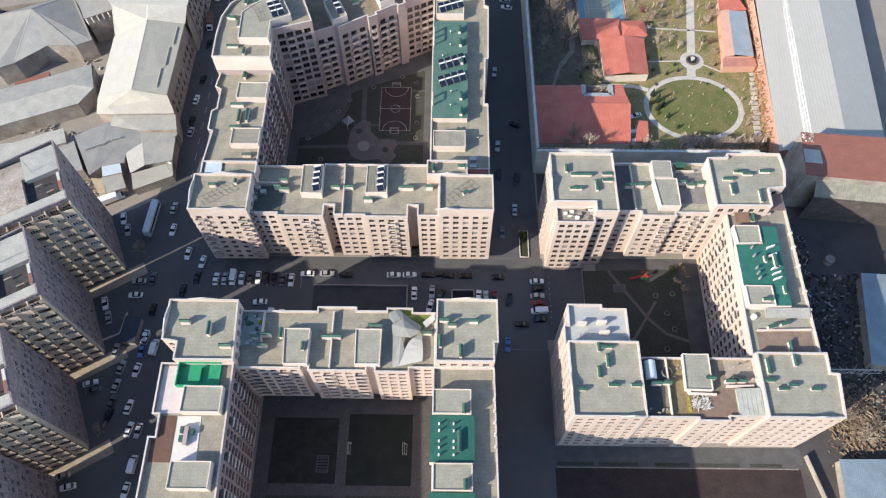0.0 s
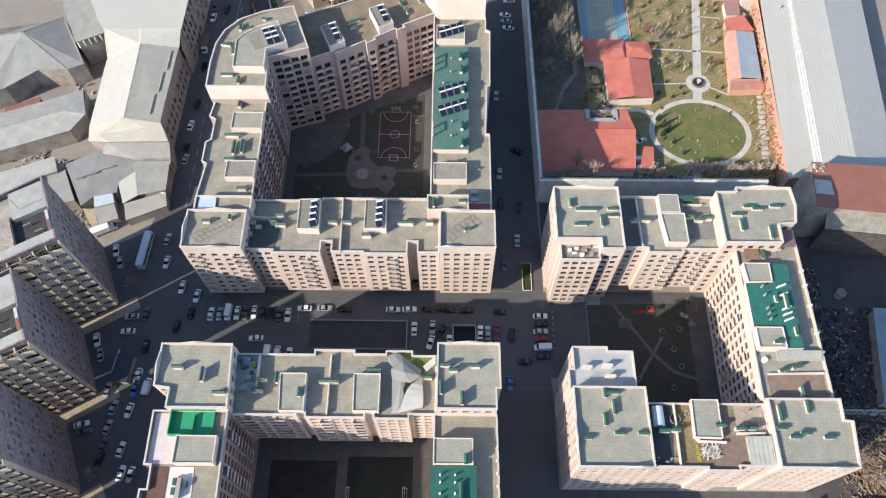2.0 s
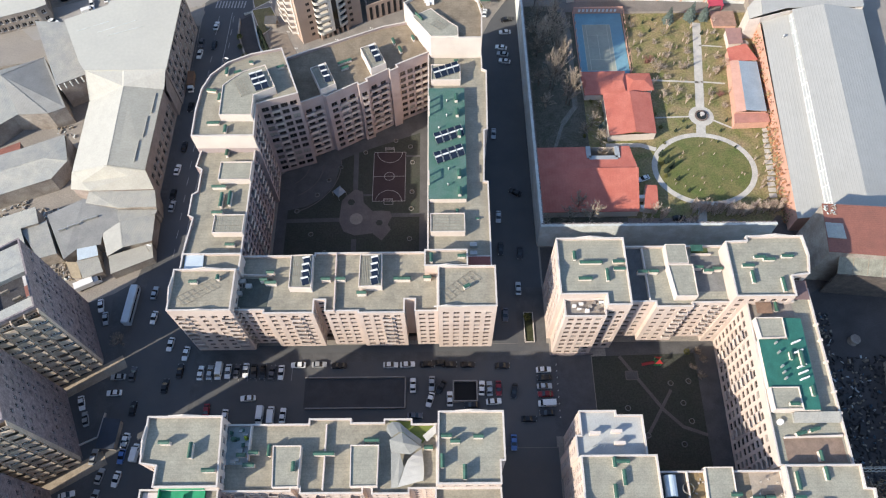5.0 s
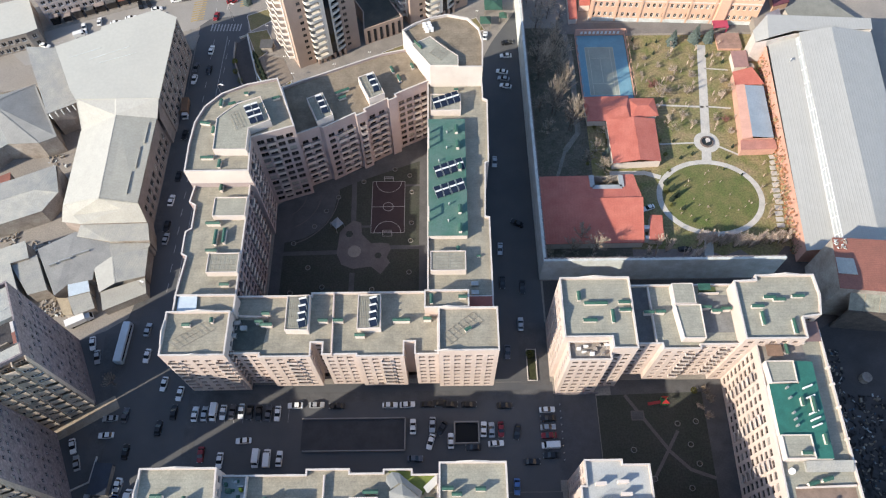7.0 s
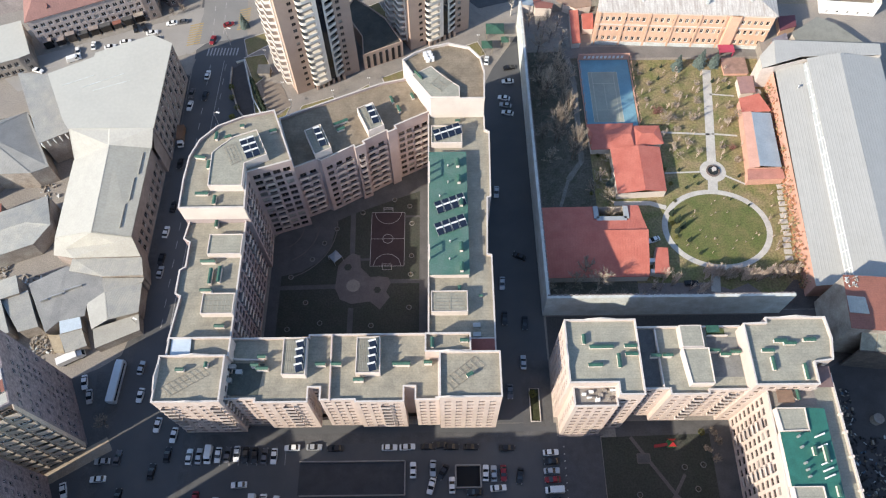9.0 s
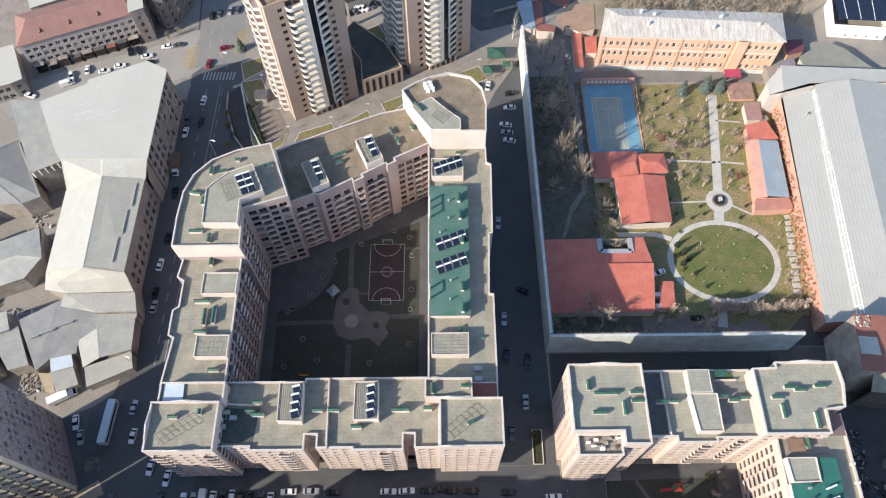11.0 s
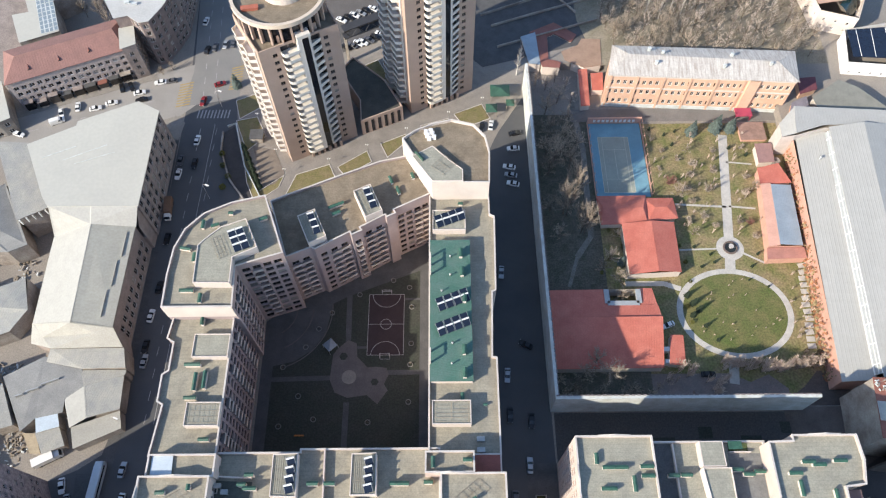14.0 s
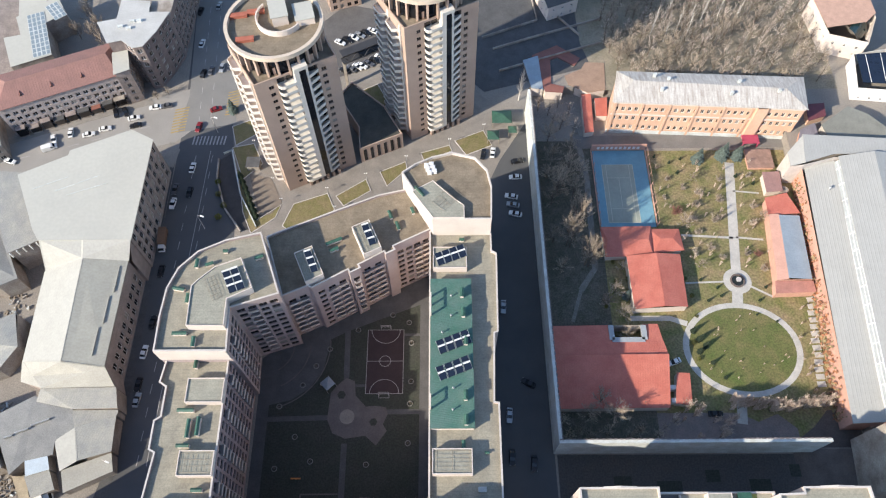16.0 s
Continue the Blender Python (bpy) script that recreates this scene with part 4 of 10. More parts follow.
def deck(parent, name, poly, z, material, th=0.12, label=""):
    mb = MB()
    mb.prism(ccw(list(poly)), z, z + th)
    return part(name, mb, material, parent, label)


_heaters = {}


def solar_heater(x, y, z, ang, double=False, wid=2.1):
    key = (double, wid)
    m = Matrix.Translation((x, y, z)) @ Matrix.Rotation(radians(ang), 4, "Z")
    if key in _heaters:
        return copy_thing(_heaters[key], m)
    T = thing("solar_water_heater", "dark glass solar collector with a white water tank", "solar panel", group="solar collectors on the roofs")
    w = wid / 2
    b = MB()
    b.face([(-w, -1.75, 0.42), (w, -1.75, 0.42), (w, -0.1, 1.2), (-w, -0.1, 1.2)])
    b.face([(-w, -1.75, 0.34), (-w, -0.1, 1.12), (w, -0.1, 1.12), (w, -1.75, 0.34)])
    if double:
        b.face([(-w, 0.1, 1.2), (w, 0.1, 1.2), (w, 1.7, 1.5), (-w, 1.7, 1.5)])
    part("collector", b, M_SOLAR, T)
    for s in (-w, w - 0.09):
        f = MB()
        f.box(s, -1.8, 0.30, s + 0.09, -1.7, 0.5)
        f.face([(s, -1.75, 0.45), (s + 0.09, -1.75, 0.45), (s + 0.09, -0.1, 1.24), (s, -0.1, 1.24)])
        f.box(s, -0.15, 0, s + 0.09, -0.05, 1.15)
        f.box(s, -1.8, 0, s + 0.09, -1.7, 0.4)
        if double:
            f.face([(s, 0.1, 1.24), (s + 0.09, 0.1, 1.24), (s + 0.09, 1.7, 1.54), (s, 1.7, 1.54)])
            f.box(s, 1.6, 0, s + 0.09, 1.7, 1.46)
        part("stand", f, M_METAL, T)
    t = MB()
    t.tube((-w + 0.05, 0, 1.42), (w - 0.05, 0, 1.42), 0.26, 0.26, 10, cap=True)
    part("tank", t, M_WHITE, T, smooth=False)
    T.matrix_basis = m
    _heaters[key] = T
    return T


def rack(quad, z, nx=5, ny=2, label="bare metal collector rack lying on the roof"):
    """An empty lattice of pipes on four corners."""
    T = thing("metal_rack", label, "rack", (*quad[0], z))
    a, b, c, d = (Vector((*p, z + 0.35)) for p in quad)
    mb = MB()
    at = lambda s, t: a.lerp(b, t).lerp(d.lerp(c, t), s)
    for i in range(nx + 1):
        mb.tube(at(i / nx, 0), at(i / nx, 1), 0.05, 0.05, 4)
    for j in range(ny + 1):
        mb.tube(at(0, j / ny), at(1, j / ny), 0.05, 0.05, 4)
    part("lattice", mb, M_PIPE, T)
    for i in (0, nx):
        for t in (0, 1):
            lg = MB()
            p = at(i / nx, t)
            lg.tube((p.x, p.y, z), tuple(p), 0.06, 0.06, 4)
            part("foot", lg, M_PIPE, T)


def beam(mb, a, b, w=0.2, mi=0):
    mb.tube(a, b, w * 0.6, w * 0.6, 4, mi)


# block with the curved corner
penthouse(A, ccw([(-43.6, 124.5), (-37.5, 124.7), (-37.2, 114.3), (-43.5, 114.5)]), ra, 3.0)
penthouse(A, ccw([(-24.3, 124.5), (-18.2, 124.7), (-17.9, 114.7), (-24.3, 114.6)]), ra, 3.0)
for _k in range(4):
    solar_heater(-39.1, 123.2 - _k * 2.1, ra + 2.65, 14)
    solar_heater(-20.1, 123.2 - _k * 2.1, ra + 2.65, 14)
rack([(-43.0, 115.2), (-43.0, 123.8), (-40.8, 123.8), (-40.8, 115.2)], ra + 2.65, 4, 3)
rack([(-23.7, 115.2), (-23.7, 123.8), (-21.8, 123.8), (-21.8, 115.2)], ra + 2.65, 4, 3)
low_wall(A, (-30.8, 108.0), (-31.2, 126.0), ra, 1.5, material=M_PINK)
low_wall(A, (-58.4, 119.7), (-48.8, 119.2), ra, 0.9)
vents(A, ra, [(-49.2, 119.8, 2, 0), (-50.8, 117.5, 2, 0), (-48.8, 116.6, 3, 0), (-33.6, 117.6, 2.5, 0), (-29.5, 117.6, 2.5, 0), (-12.5, 117.5, 4.5, 0), (-23.5, 113.3, 2.5, 0), (-5.5, 117.8, 2, 0)], 2.3)
vents(A, 32.1, [(-68.6, 115.0, 2, 0), (-62.1, 116.2, 1.2, 90), (-4.3, 121.6, 2.5, 90), (4.0, 122.1, 2, 0), (5.2, 112.9, 1.6, 30)], 1.6)
rack([(-73.0, 110.6), (-70.3, 108.4), (-61.4, 113.8), (-64.2, 116.0)], 32.1, 7, 2)
rack([(-1.6, 111.6), (0.8, 109.2), (9.0, 115.4), (6.3, 117.8)], 32.1, 6, 2)
deck(A, "roof_sheet", [(-72.6, 124.0), (-67.5, 124.0), (-67.2, 119.1), (-72.4, 119.1)], 31.5, M_PALEBLUE, label="pale blue sheet roof")
deck(A, "terrace", [(-58.6, 118.8), (-48.6, 118.4), (-49.6, 110.0), (-58.6, 109.8)], ra, mat("dark_terrace_felt", (0.09, 0.10, 0.085), 0.9, 0.15, 0.4, 3, 0.2), 0.06)
for _p in ((-57.4, 113.7), (-54.9, 115.9), (-56.8, 117.4)):
    _t = MB()
    _t.box(_p[0] - 0.8, _p[1] - 0.5, ra + 0.05, _p[0] + 0.8, _p[1] + 0.5, ra + 1.3)
    _t.box(_p[0] - 0.9, _p[1] - 0.6, ra + 1.3, _p[0] + 0.9, _p[1] + 0.6, ra + 1.42)
    part("cabinet", _t, M_METAL, A, "grey metal plant cabinet")
deck(A, "roof_sheet", [(5.9, 124.2), (12.2, 124.2), (12.2, 119.4), (5.9, 119.4)], 28.6, mat("red_oxide_floor", (0.28, 0.09, 0.07), 0.8, 0.12, 0.4, 4, 0.1), label="red oxide terrace floor")
_b = MB()
_b.prism(rect(5.9, 119.3, 12.6, 124.25), 0.0, 28.6)
part("wall", _b, M_PINK, A)
_b = MB()
_b.prism(rect(-75.2, 160.62, -56.8, 160.88), 31.2, 36.95)
part("wall_panel", _b, M_CREAM, A, "peach rendered end wall")
for _e in ((-69.6, -61.8), (-3.6, 3.6)):
    pediment(A, (_e[0], 106.6 if _e[0] < -50 else 107.1), (_e[1], 106.6 if _e[0] < -50 else 107.1), 33.0)
    pediment(A, (_e[0], 118.9 if _e[0] < -50 else 119.2), (_e[1], 118.9 if _e[0] < -50 else 119.2), 33.0)
pediment(A, (-74.6, 109.5), (-74.6, 116.5), 33.0)
# curved corner
NWP = ccw([(-67.7, 178.2), (-66.2, 180.0), (-62.2, 183.8), (-55.6, 186.4), (-51.6, 177.4), (-57.8, 174.4), (-57.6, 166.8), (-67.3, 166.9)])
penthouse(A, NWP, rnw, 3.2)
rack([(-64.4, 180.0), (-61.6, 181.2), (-58.8, 175.2), (-61.4, 173.8)], rnw + 2.85, 5, 3)
for _i in range(3):
    for _j in range(2):
        solar_heater(-58.9 + _i * 0.95 + _j * 2.0, 181.9 - _i * 2.05 + _j * 0.8, rnw + 2.85, 22)
vents(A, rnw, [(-68.0, 185.9, 2.5, 90), (-71.7, 178.3, 3, -10), (-68.9, 175.6, 2.5, 90), (-69.4, 165.7, 3.5, 0), (-65.5, 163.5, 2.5, 90), (-60.8, 189.5, 1.1, 0), (-64.6, 185.6, 2, 20), (-51.5, 187.6, 2.2, 20)])
vents(A, 28.6, [(-65.8, 143.1, 4.5, 90), (-63.4, 143.6, 4.5, 90), (-67.1, 147.7, 4, 0), (-66.4, 138.8, 3, 0), (-66.4, 160.0, 2.2, 90), (-61.3, 128.2, 2.5, 0)], 1.7)
penthouse(A, rect(-67.4, 149.4, -57.9, 155.8), 28.6, 2.5)
penthouse(A, rect(-66.6, 131.3, -57.9, 137.4), 28.6, 2.5)
rack([(-66.0, 132.1), (-58.6, 132.1), (-58.6, 136.7), (-66.0, 136.7)], 30.75, 3, 6)
# north wing
for _o in ((-39.0, 188.2), (-23.3, 196.6)):
    _u, _v = Vector((0.90, 0.44)), Vector((-0.40, 0.92))
    _q = [tuple(Vector(_o) + _u * a + _v * b) for a, b in ((-2.7, -4.9), (2.7, -4.9), (2.7, 4.9), (-2.7, 4.9))]
    penthouse(A, ccw(_q), rn, 3.6)
    for _k in range(3):
        _c = Vector(_o) + _u * 0.9 + _v * (3.4 - _k * 2.4)
        solar_heater(_c.x, _c.y, rn + 3.25, 20)
    _c = [tuple(Vector(_o) + _u * a + _v * b) for a, b in ((-2.3, -4.5), (-0.6, -4.5), (-0.6, 4.4), (-2.3, 4.4))]
    rack(_c, rn + 3.25, 5, 2)
vents(A, rn, [(-33.9, 196.2, 2.5, 25), (-31.9, 197.1, 2.5, 25), (-32.7, 194.0, 2.5, 25), (-17.0, 205.4, 2.5, 110), (-14.7, 201.7, 2.5, 110), (-10.5, 206.8, 2, 110)])
# rounded north-east corner
_np = ccw([(-10.4, 208.4), (-4.4, 212.0), (0.6, 206.8), (4.4, 203.6), (4.4, 199.5), (-4.4, 199.5)])
penthouse(A, _np, rne, 1.6, roof=M_FELT_G, lip=0.1)
rack([(-4.6, 204.4), (-1.0, 208.6), (2.2, 205.2), (-1.2, 201.6)], rne + 1.5, 4, 2)
for _x, _y in ((-6.3, 217.6), (-5.9, 216.4), (-5.4, 215.2), (-4.9, 218.0), (-4.5, 216.8), (-4.0, 215.6)):
    _t = MB()
    _t.box(_x - 0.65, _y - 0.5, rne + 0.1, _x + 0.65, _y + 0.5, rne + 1.5)
    _t.tube((_x, _y, rne + 1.5), (_x, _y, rne + 1.58), 0.4, 0.4, 10, cap=True)
    part("air_conditioner", _t, M_WHITE, A, "white roof air-conditioning unit")
_t = MB()
_t.face([(-9.6, 209.6, rne), (-7.2, 206.4, rne), (-7.2, 206.4, rne + 2.8), (-9.6, 209.6, rne + 2.4)])
_t.face([(-9.6, 209.6, rne + 2.4), (-7.2, 206.4, rne + 2.8), (-6.6, 207.2, rne + 1.6), (-9.0, 210.4, rne + 1.4)])
part("glazing", _t, M_VENT, A, "green framed roof glazing")
# east wing
penthouse(A, rect(-4.5, 187.5, 5.0, 194.1), re, 2.8)
for _k in range(4):
    solar_heater(-2.6 + _k * 2.05, 190.0 + _k * 0.8, re + 2.45, 21, True)
penthouse(A, rect(-4.6, 131.5, 5.3, 137.7), re, 2.8)
rack([(-3.9, 132.2), (4.6, 132.2), (4.6, 137.1), (-3.9, 137.1)], re + 2.45, 5, 2)
_g = MB()
_g.prism(rect(-4.9, 142.9, 5.9, 183.8), re, re + 2.6, top=False)
_g.face([(-5.2, 142.6, re + 2.6), (6.1, 142.6, re + 2.6), (6.1, 184.1, re + 2.7), (-5.2, 184.1, re + 2.7)], 1)
_g.face([(-5.2, 142.6, re + 2.5), (6.1, 142.6, re + 2.5), (6.1, 142.6, re + 2.65), (-5.2, 142.6, re + 2.65)], 1)
part("roof", _g, [M_CREAM, M_GREEN], A, "green ribbed sheet roof")
for _x, _y, _l, _a in ((3.4, 179.4, 2.4, 90), (3.7, 173.6, 2.4, 90), (4.2, 165.6, 2.2, 90), (3.9, 150.8, 2.4, 90), (3.9, 144.5, 2.4, 90)):
    vent(A, _x, _y, re + 2.65, _l, _a, 1.6, 0.9)
for _x, _y in ((0.5, 178.6), (0.4, 172.8), (-2.0, 168.0), (0.6, 147.2), (0.8, 152.8)):
    _t = MB()
    _t.tube((_x, _y, re + 2.65), (_x, _y, re + 3.7), 0.16, 0.16, 8)
    _t.tube((_x, _y, re + 3.7), (_x, _y, re + 3.95), 0.34, 0.1, 8)
    part("flue", _t, M_METAL, A, "small metal roof flue")
for _k in range(4):
    solar_heater(-2.2 + _k * 2.15, 164.0 + _k * 0.85, re + 2.65, 21, True)
    solar_heater(-2.2 + _k * 2.15, 156.8 + _k * 0.85, re + 2.65, 21, True)
# masts on the green roof's court side, whose shadows cross it
for _y in (150.6, 147.6, 176.0, 173.2, 178.6):
    _t = MB()
    _t.box(-5.3, _y - 0.22, re, -4.9, _y + 0.22, re + 5.2)
    part("post", _t, M_CREAM, A)
for _y0, _y1 in ((147.4, 150.8), (173.0, 178.8)):
    _t = MB()
    _t.box(-5.3, _y0, re + 5.1, -4.9, _y1, re + 5.4)
    part("beam", _t, M_CREAM, A)
vents(A, re, [(3.7, 197.4, 1.2, 0), (3.2, 139.0, 2.0, 90), (9.0, 137.0, 0.9, 0)])
for _y in (124.9, 127.6):
    _t = MB()
    _t.box(6.6, _y, re, 8.6, _y + 1.2, re + 1.3)
    part("cabinet", _t, M_METAL, A)

# north-east block
vents(B, 31.5, [(35.1, 122.3, 2.5, 90), (39.4, 120.2, 6.0, 0), (47.0, 120.4, 3, 0), (47.0, 118.2, 3, 0), (37.4, 115.3, 3.5, 0), (43.6, 116.4, 3.5, 90)])
vents(B, 27.2, [(54.2, 118.9, 2.5, 0), (57.3, 119.0, 2.5, 0), (72.5, 119.1, 2.5, 0), (75.2, 119.7, 2.5, 0), (69.6, 120.2, 3.0, 0)], 2.2)
vents(B, 32.1, [(81.9, 118.5, 3, 0), (85.6, 121.1, 3, 0), (88.0, 120.4, 3, 0), (93.2, 121.3, 3, 0), (82.6, 115.0, 3.5, 90), (90.4, 112.7, 4, 90)])
penthouse(B, ccw([(61.1, 120.5), (68.1, 120.5), (68.0, 110.8), (62.1, 110.8)]), 27.2, 3.0)
penthouse(B, rect(61.2, 120.7, 67.0, 126.8), 27.2, 3.0, lip=0.05)
deck(B, "terrace", rect(50.2, 111.0, 55.0, 126.8), 27.2, mat("dark_grey_terrace_felt", (0.13, 0.125, 0.12), 0.9, 0.15, 0.4, 3, 0.2), 0.05)
deck(B, "terrace", rect(68.8, 113.4, 76.8, 124.4), 27.2, mat("grey_terrace_felt", (0.20, 0.20, 0.19), 0.9, 0.12, 0.4, 3, 0.2), 0.05)
low_wall(B, (55.4, 110.5), (55.2, 126.7), 27.2, 1.0)
low_wall(B, (68.9, 124.6), (74.4, 124.6), 27.2, 1.0, 0.3)
deck(B, "awning", rect(68.6, 125.0, 72.0, 127.0), 29.2, M_VENT, 0.1, "dark green awning sheet")
deck(B, "terrace", rect(69.2, 124.7, 74.0, 126.9), 27.2, mat("terrace_grass", (0.10, 0.13, 0.05), 0.95, 0.3, 0.6, 4, 0.3), 0.08)
deck(B, "terrace", rect(32.2, 106.0, 42.4, 110.2), 28.5, M_PAVE, 0.06)
_t = MB()
for _k in range(16):
    _x, _y = random.uniform(32.8, 41.8), random.uniform(106.4, 109.9)
    _t.box(_x, _y, 28.56, _x + random.uniform(0.4, 1.3), _y + random.uniform(0.3, 0.8), 28.56 + random.uniform(0.3, 1.1), random.randint(0, 1))
part("terrace_clutter", _t, [M_WHITE, M_CONC], B, "pale stored things on the terrace", kind="stuff")
_g = MB()
_gp = ccw([(81.5, 98.2), (89.1, 98.2), (89.2, 104.3), (93.9, 104.0), (93.2, 79.4), (88.8, 79.4), (88.8, 85.3), (81.3, 85.3)])
_g.prism(_gp, 27.3, 30.0, 0, True, mtop=1)
part("roof", _g, [M_CREAM, mat("teal_green_roof", (0.03, 0.15, 0.115), 0.6, 0.14, 0.4, 4, 0.1)], B, "teal green sheet roof")
penthouse(B, ccw([(81.6, 104.2), (88.9, 104.2), (88.7, 98.5), (82.0, 98.3)]), 27.3, 3.4)
penthouse(B, ccw([(81.4, 85.2), (88.7, 85.2), (88.7, 79.4), (81.4, 79.4)]), 27.3, 3.4)
_t = MB()
_t.face([(86.6, 79.2, 29.2), (86.6, 76.6, 28.2), (98.2, 76.6, 28.2), (98.2, 79.2, 29.2)])
_t.prism(rect(86.7, 76.8, 98.1, 79.2), 27.3, 28.1)
part("lean_to_roof", _t, M_TIN, B, "narrow grey sheet lean-to on the roof")
deck(B, "terrace", rect(83.2, 67.0, 97.8, 73.0), 27.3, mat("tan_brown_terrace", (0.26, 0.185, 0.14), 0.85, 0.14, 0.5, 4, 0.1), 0.06)
low_wall(B, (83.4, 73.1), (98.0, 73.5), 27.3, 0.7, 0.4)
_t = MB()
_t.tube((83.2, 77.0, 27.3), (83.2, 77.0, 28.3), 0.75, 0.75, 14, cap=True)
part("water_tank", _t, M_WHITE, B, "round white water tank")
for _x, _y in ((85.5, 97.0), (85.7, 94.4), (85.7, 90.6), (85.8, 89.0), (85.9, 87.4)):
    _t = MB()
    _t.tube((_x, _y, 30.0), (_x, _y, 31.4), 0.3, 0.3, 10, cap=True)
    part("flue", _t, M_METAL, B, "round white roof flue")
for _y in (97.2, 94.6, 90.6, 89.0, 87.4):
    _t = MB()
    m_ = Matrix.Translation((90.8, _y, 30.0)) @ Matrix.Rotation(radians(20), 4, "Z")
    _t.box(-1.2, -0.18, 0, 1.2, 0.18, 1.1, m=m_)
    part("fin", _t, M_WHITE, B, "white roof fin")
vents(B, 30.0, [(91.2, 92.6, 4.0, 90), (88.6, 93.4, 2.0, 90), (92.0, 84.0, 2.4, 90)])
vents(B, 30.7, [(86.2, 80.6, 2.2, 0)])
deck(B, "terrace", rect(81.9, 105.5, 93.8, 109.6), 27.3, M_PAVE, 0.1)
deck(B, "pergola", [(83.1, 105.8), (87.2, 105.8), (87.2, 109.0), (83.1, 109.0)], 29.4, mat("brown_planks", (0.24, 0.15, 0.10), 0.8, 0.15, 1, 6, 0.1), 0.15)
vents(B, 27.3, [(88.8, 108.0, 2.5, 90), (87.4, 74.0, 2.4, 15), (91.0, 74.9, 2.4, 15), (91.0, 68.4, 2.4, 90)], 1.8)
deck(B, "roof_sheet", [(93.6, 109.4), (97.6, 109.4), (97.8, 115.0), (93.6, 115.0)], 30.2, mat("plum_brown_sheet", (0.20, 0.13, 0.12), 0.8, 0.1, 0.5, 4, 0.1))
pediment(B, (36, 127.8), (44, 127.8), 32.4)
pediment(B, (30.4, 114), (30.4, 121), 32.4, 1.1)
pediment(B, (87, 127.6), (95, 127.6), 33.0)
for _y in (98.5, 92.5, 84.5, 79.0, 103.0):
    _t = MB()
    _t.box(98.2, _y - 0.3, 27.3, 99.0, _y + 0.3, 28.7)
    part("buttress", _t, M_CREAM, B)

# south-east block
vents(Dn, 29.3, [(34.8, 55.7, 2, 0), (42.8, 56.9, 2.5, 0), (48.6, 56.9, 2.5, 0), (40.0, 67.0, 2.2, 90), (42.0, 67.2, 3.0, 0), (42.0, 63.4, 3.5, 90), (39.5, 60.3, 3, 90)])
vents(Dn, 29.3, [(83.3, 62.3, 4, 90), (82.9, 58.5, 2.5, 0), (85.9, 56.3, 2.5, 0), (88.6, 57.3, 2.5, 0), (94.2, 56.3, 2.5, 0), (90.5, 63.9, 3, 90)])
for _x, _y in ((36.4, 74.5), (41.8, 74.9), (42.3, 72.0)):
    _t = MB()
    _t.box(_x - 1.2, _y - 0.3, 26.7, _x + 1.2, _y + 0.3, 28.6)
    _t.box(_x - 1.35, _y - 0.42, 28.6, _x + 1.35, _y + 0.42, 28.75)
    part("chimney", _t, M_CREAM, Dn, "cream rendered chimney stack")
for _k in range(4):
    _t = MB()
    _t.tube((35.8 + _k * 0.9, 71.4, 26.7), (35.8 + _k * 0.9, 71.4, 29.2), 0.07, 0.07, 5)
    part("pole", _t, M_METAL, Dn)
penthouse(Dn, ccw([(62.0, 66.0), (68.9, 66.0), (68.6, 56.2), (61.6, 56.3)]), 26.1, 2.6)
# blue-black deck colour holds the shade on this patio
deck(Dn, "terrace", [(50.8, 64.8), (57.6, 64.8), (56.0, 50.0), (50.8, 50.0)], 26.9, mat("shaded_patio", (0.05, 0.055, 0.06), 0.8, 0.15, 0.5, 4, 0.1), 0.06)
deck(Dn, "terrace", rect(73.0, 58.0, 80.4, 65.0), 26.9, mat("sand_terrace_tile", (0.40, 0.335, 0.265), 0.85, 0.12, 0.6, 5, 0.1), 0.08)
deck(Dn, "terrace", [(63.1, 55.6), (74.3, 57.2), (74.3, 49.8), (71.6, 48.8), (64.4, 48.8), (63.1, 49.6)], 26.9, mat("brown_terrace_tile", (0.23, 0.155, 0.115), 0.85, 0.12, 0.6, 5, 0.1), 0.06)
deck(Dn, "terrace", [(57.8, 65.0), (62.0, 65.0), (62.9, 49.6), (57.2, 49.6)], 26.9, mat("mossy_brown_boards", (0.27, 0.195, 0.095), 0.95, 0.25, 0.9, 4, 0.3, tint=(0.17, 0.125, 0.07)), 0.05, "brown boarded terrace strip with moss")
deck(Dn, "moss_strip", [(61.9, 55.0), (62.7, 55.0), (62.9, 50.6), (61.9, 50.6)], 26.96, mat("yellow_moss", (0.42, 0.34, 0.06), 0.95, 0.25, 2.0, 6, 0.3), 0.1)
low_wall(Dn, (57.4, 49.8), (57.7, 64.9), 26.9, 1.3, 0.25)
low_wall(Dn, (62.6, 55.7), (62.4, 65.0), 26.9, 1.0, 0.8)
low_wall(Dn, (62.6, 55.6), (69.6, 55.4), 26.9, 0.9, 0.5)
low_wall(Dn, (72.6, 57.6), (79.6, 57.7), 26.9, 1.0, 0.5)
_t = MB()
_t.face([(74.7, 56.8, 28.3), (74.7, 49.8, 28.0), (80.6, 49.9, 28.5), (80.6, 56.8, 28.9)])
_t.prism(rect(74.8, 49.9, 80.5, 50.2), 26.9, 27.9)
_t.prism(rect(74.7, 50.2, 75.0, 56.8), 26.9, 27.95)
for _k in range(5):
    beam(_t, (75.6 + _k * 1.1, 56.8, 28.42 + _k * 0.11), (75.6 + _k * 1.1, 49.9, 28.12 + _k * 0.1), 0.12)
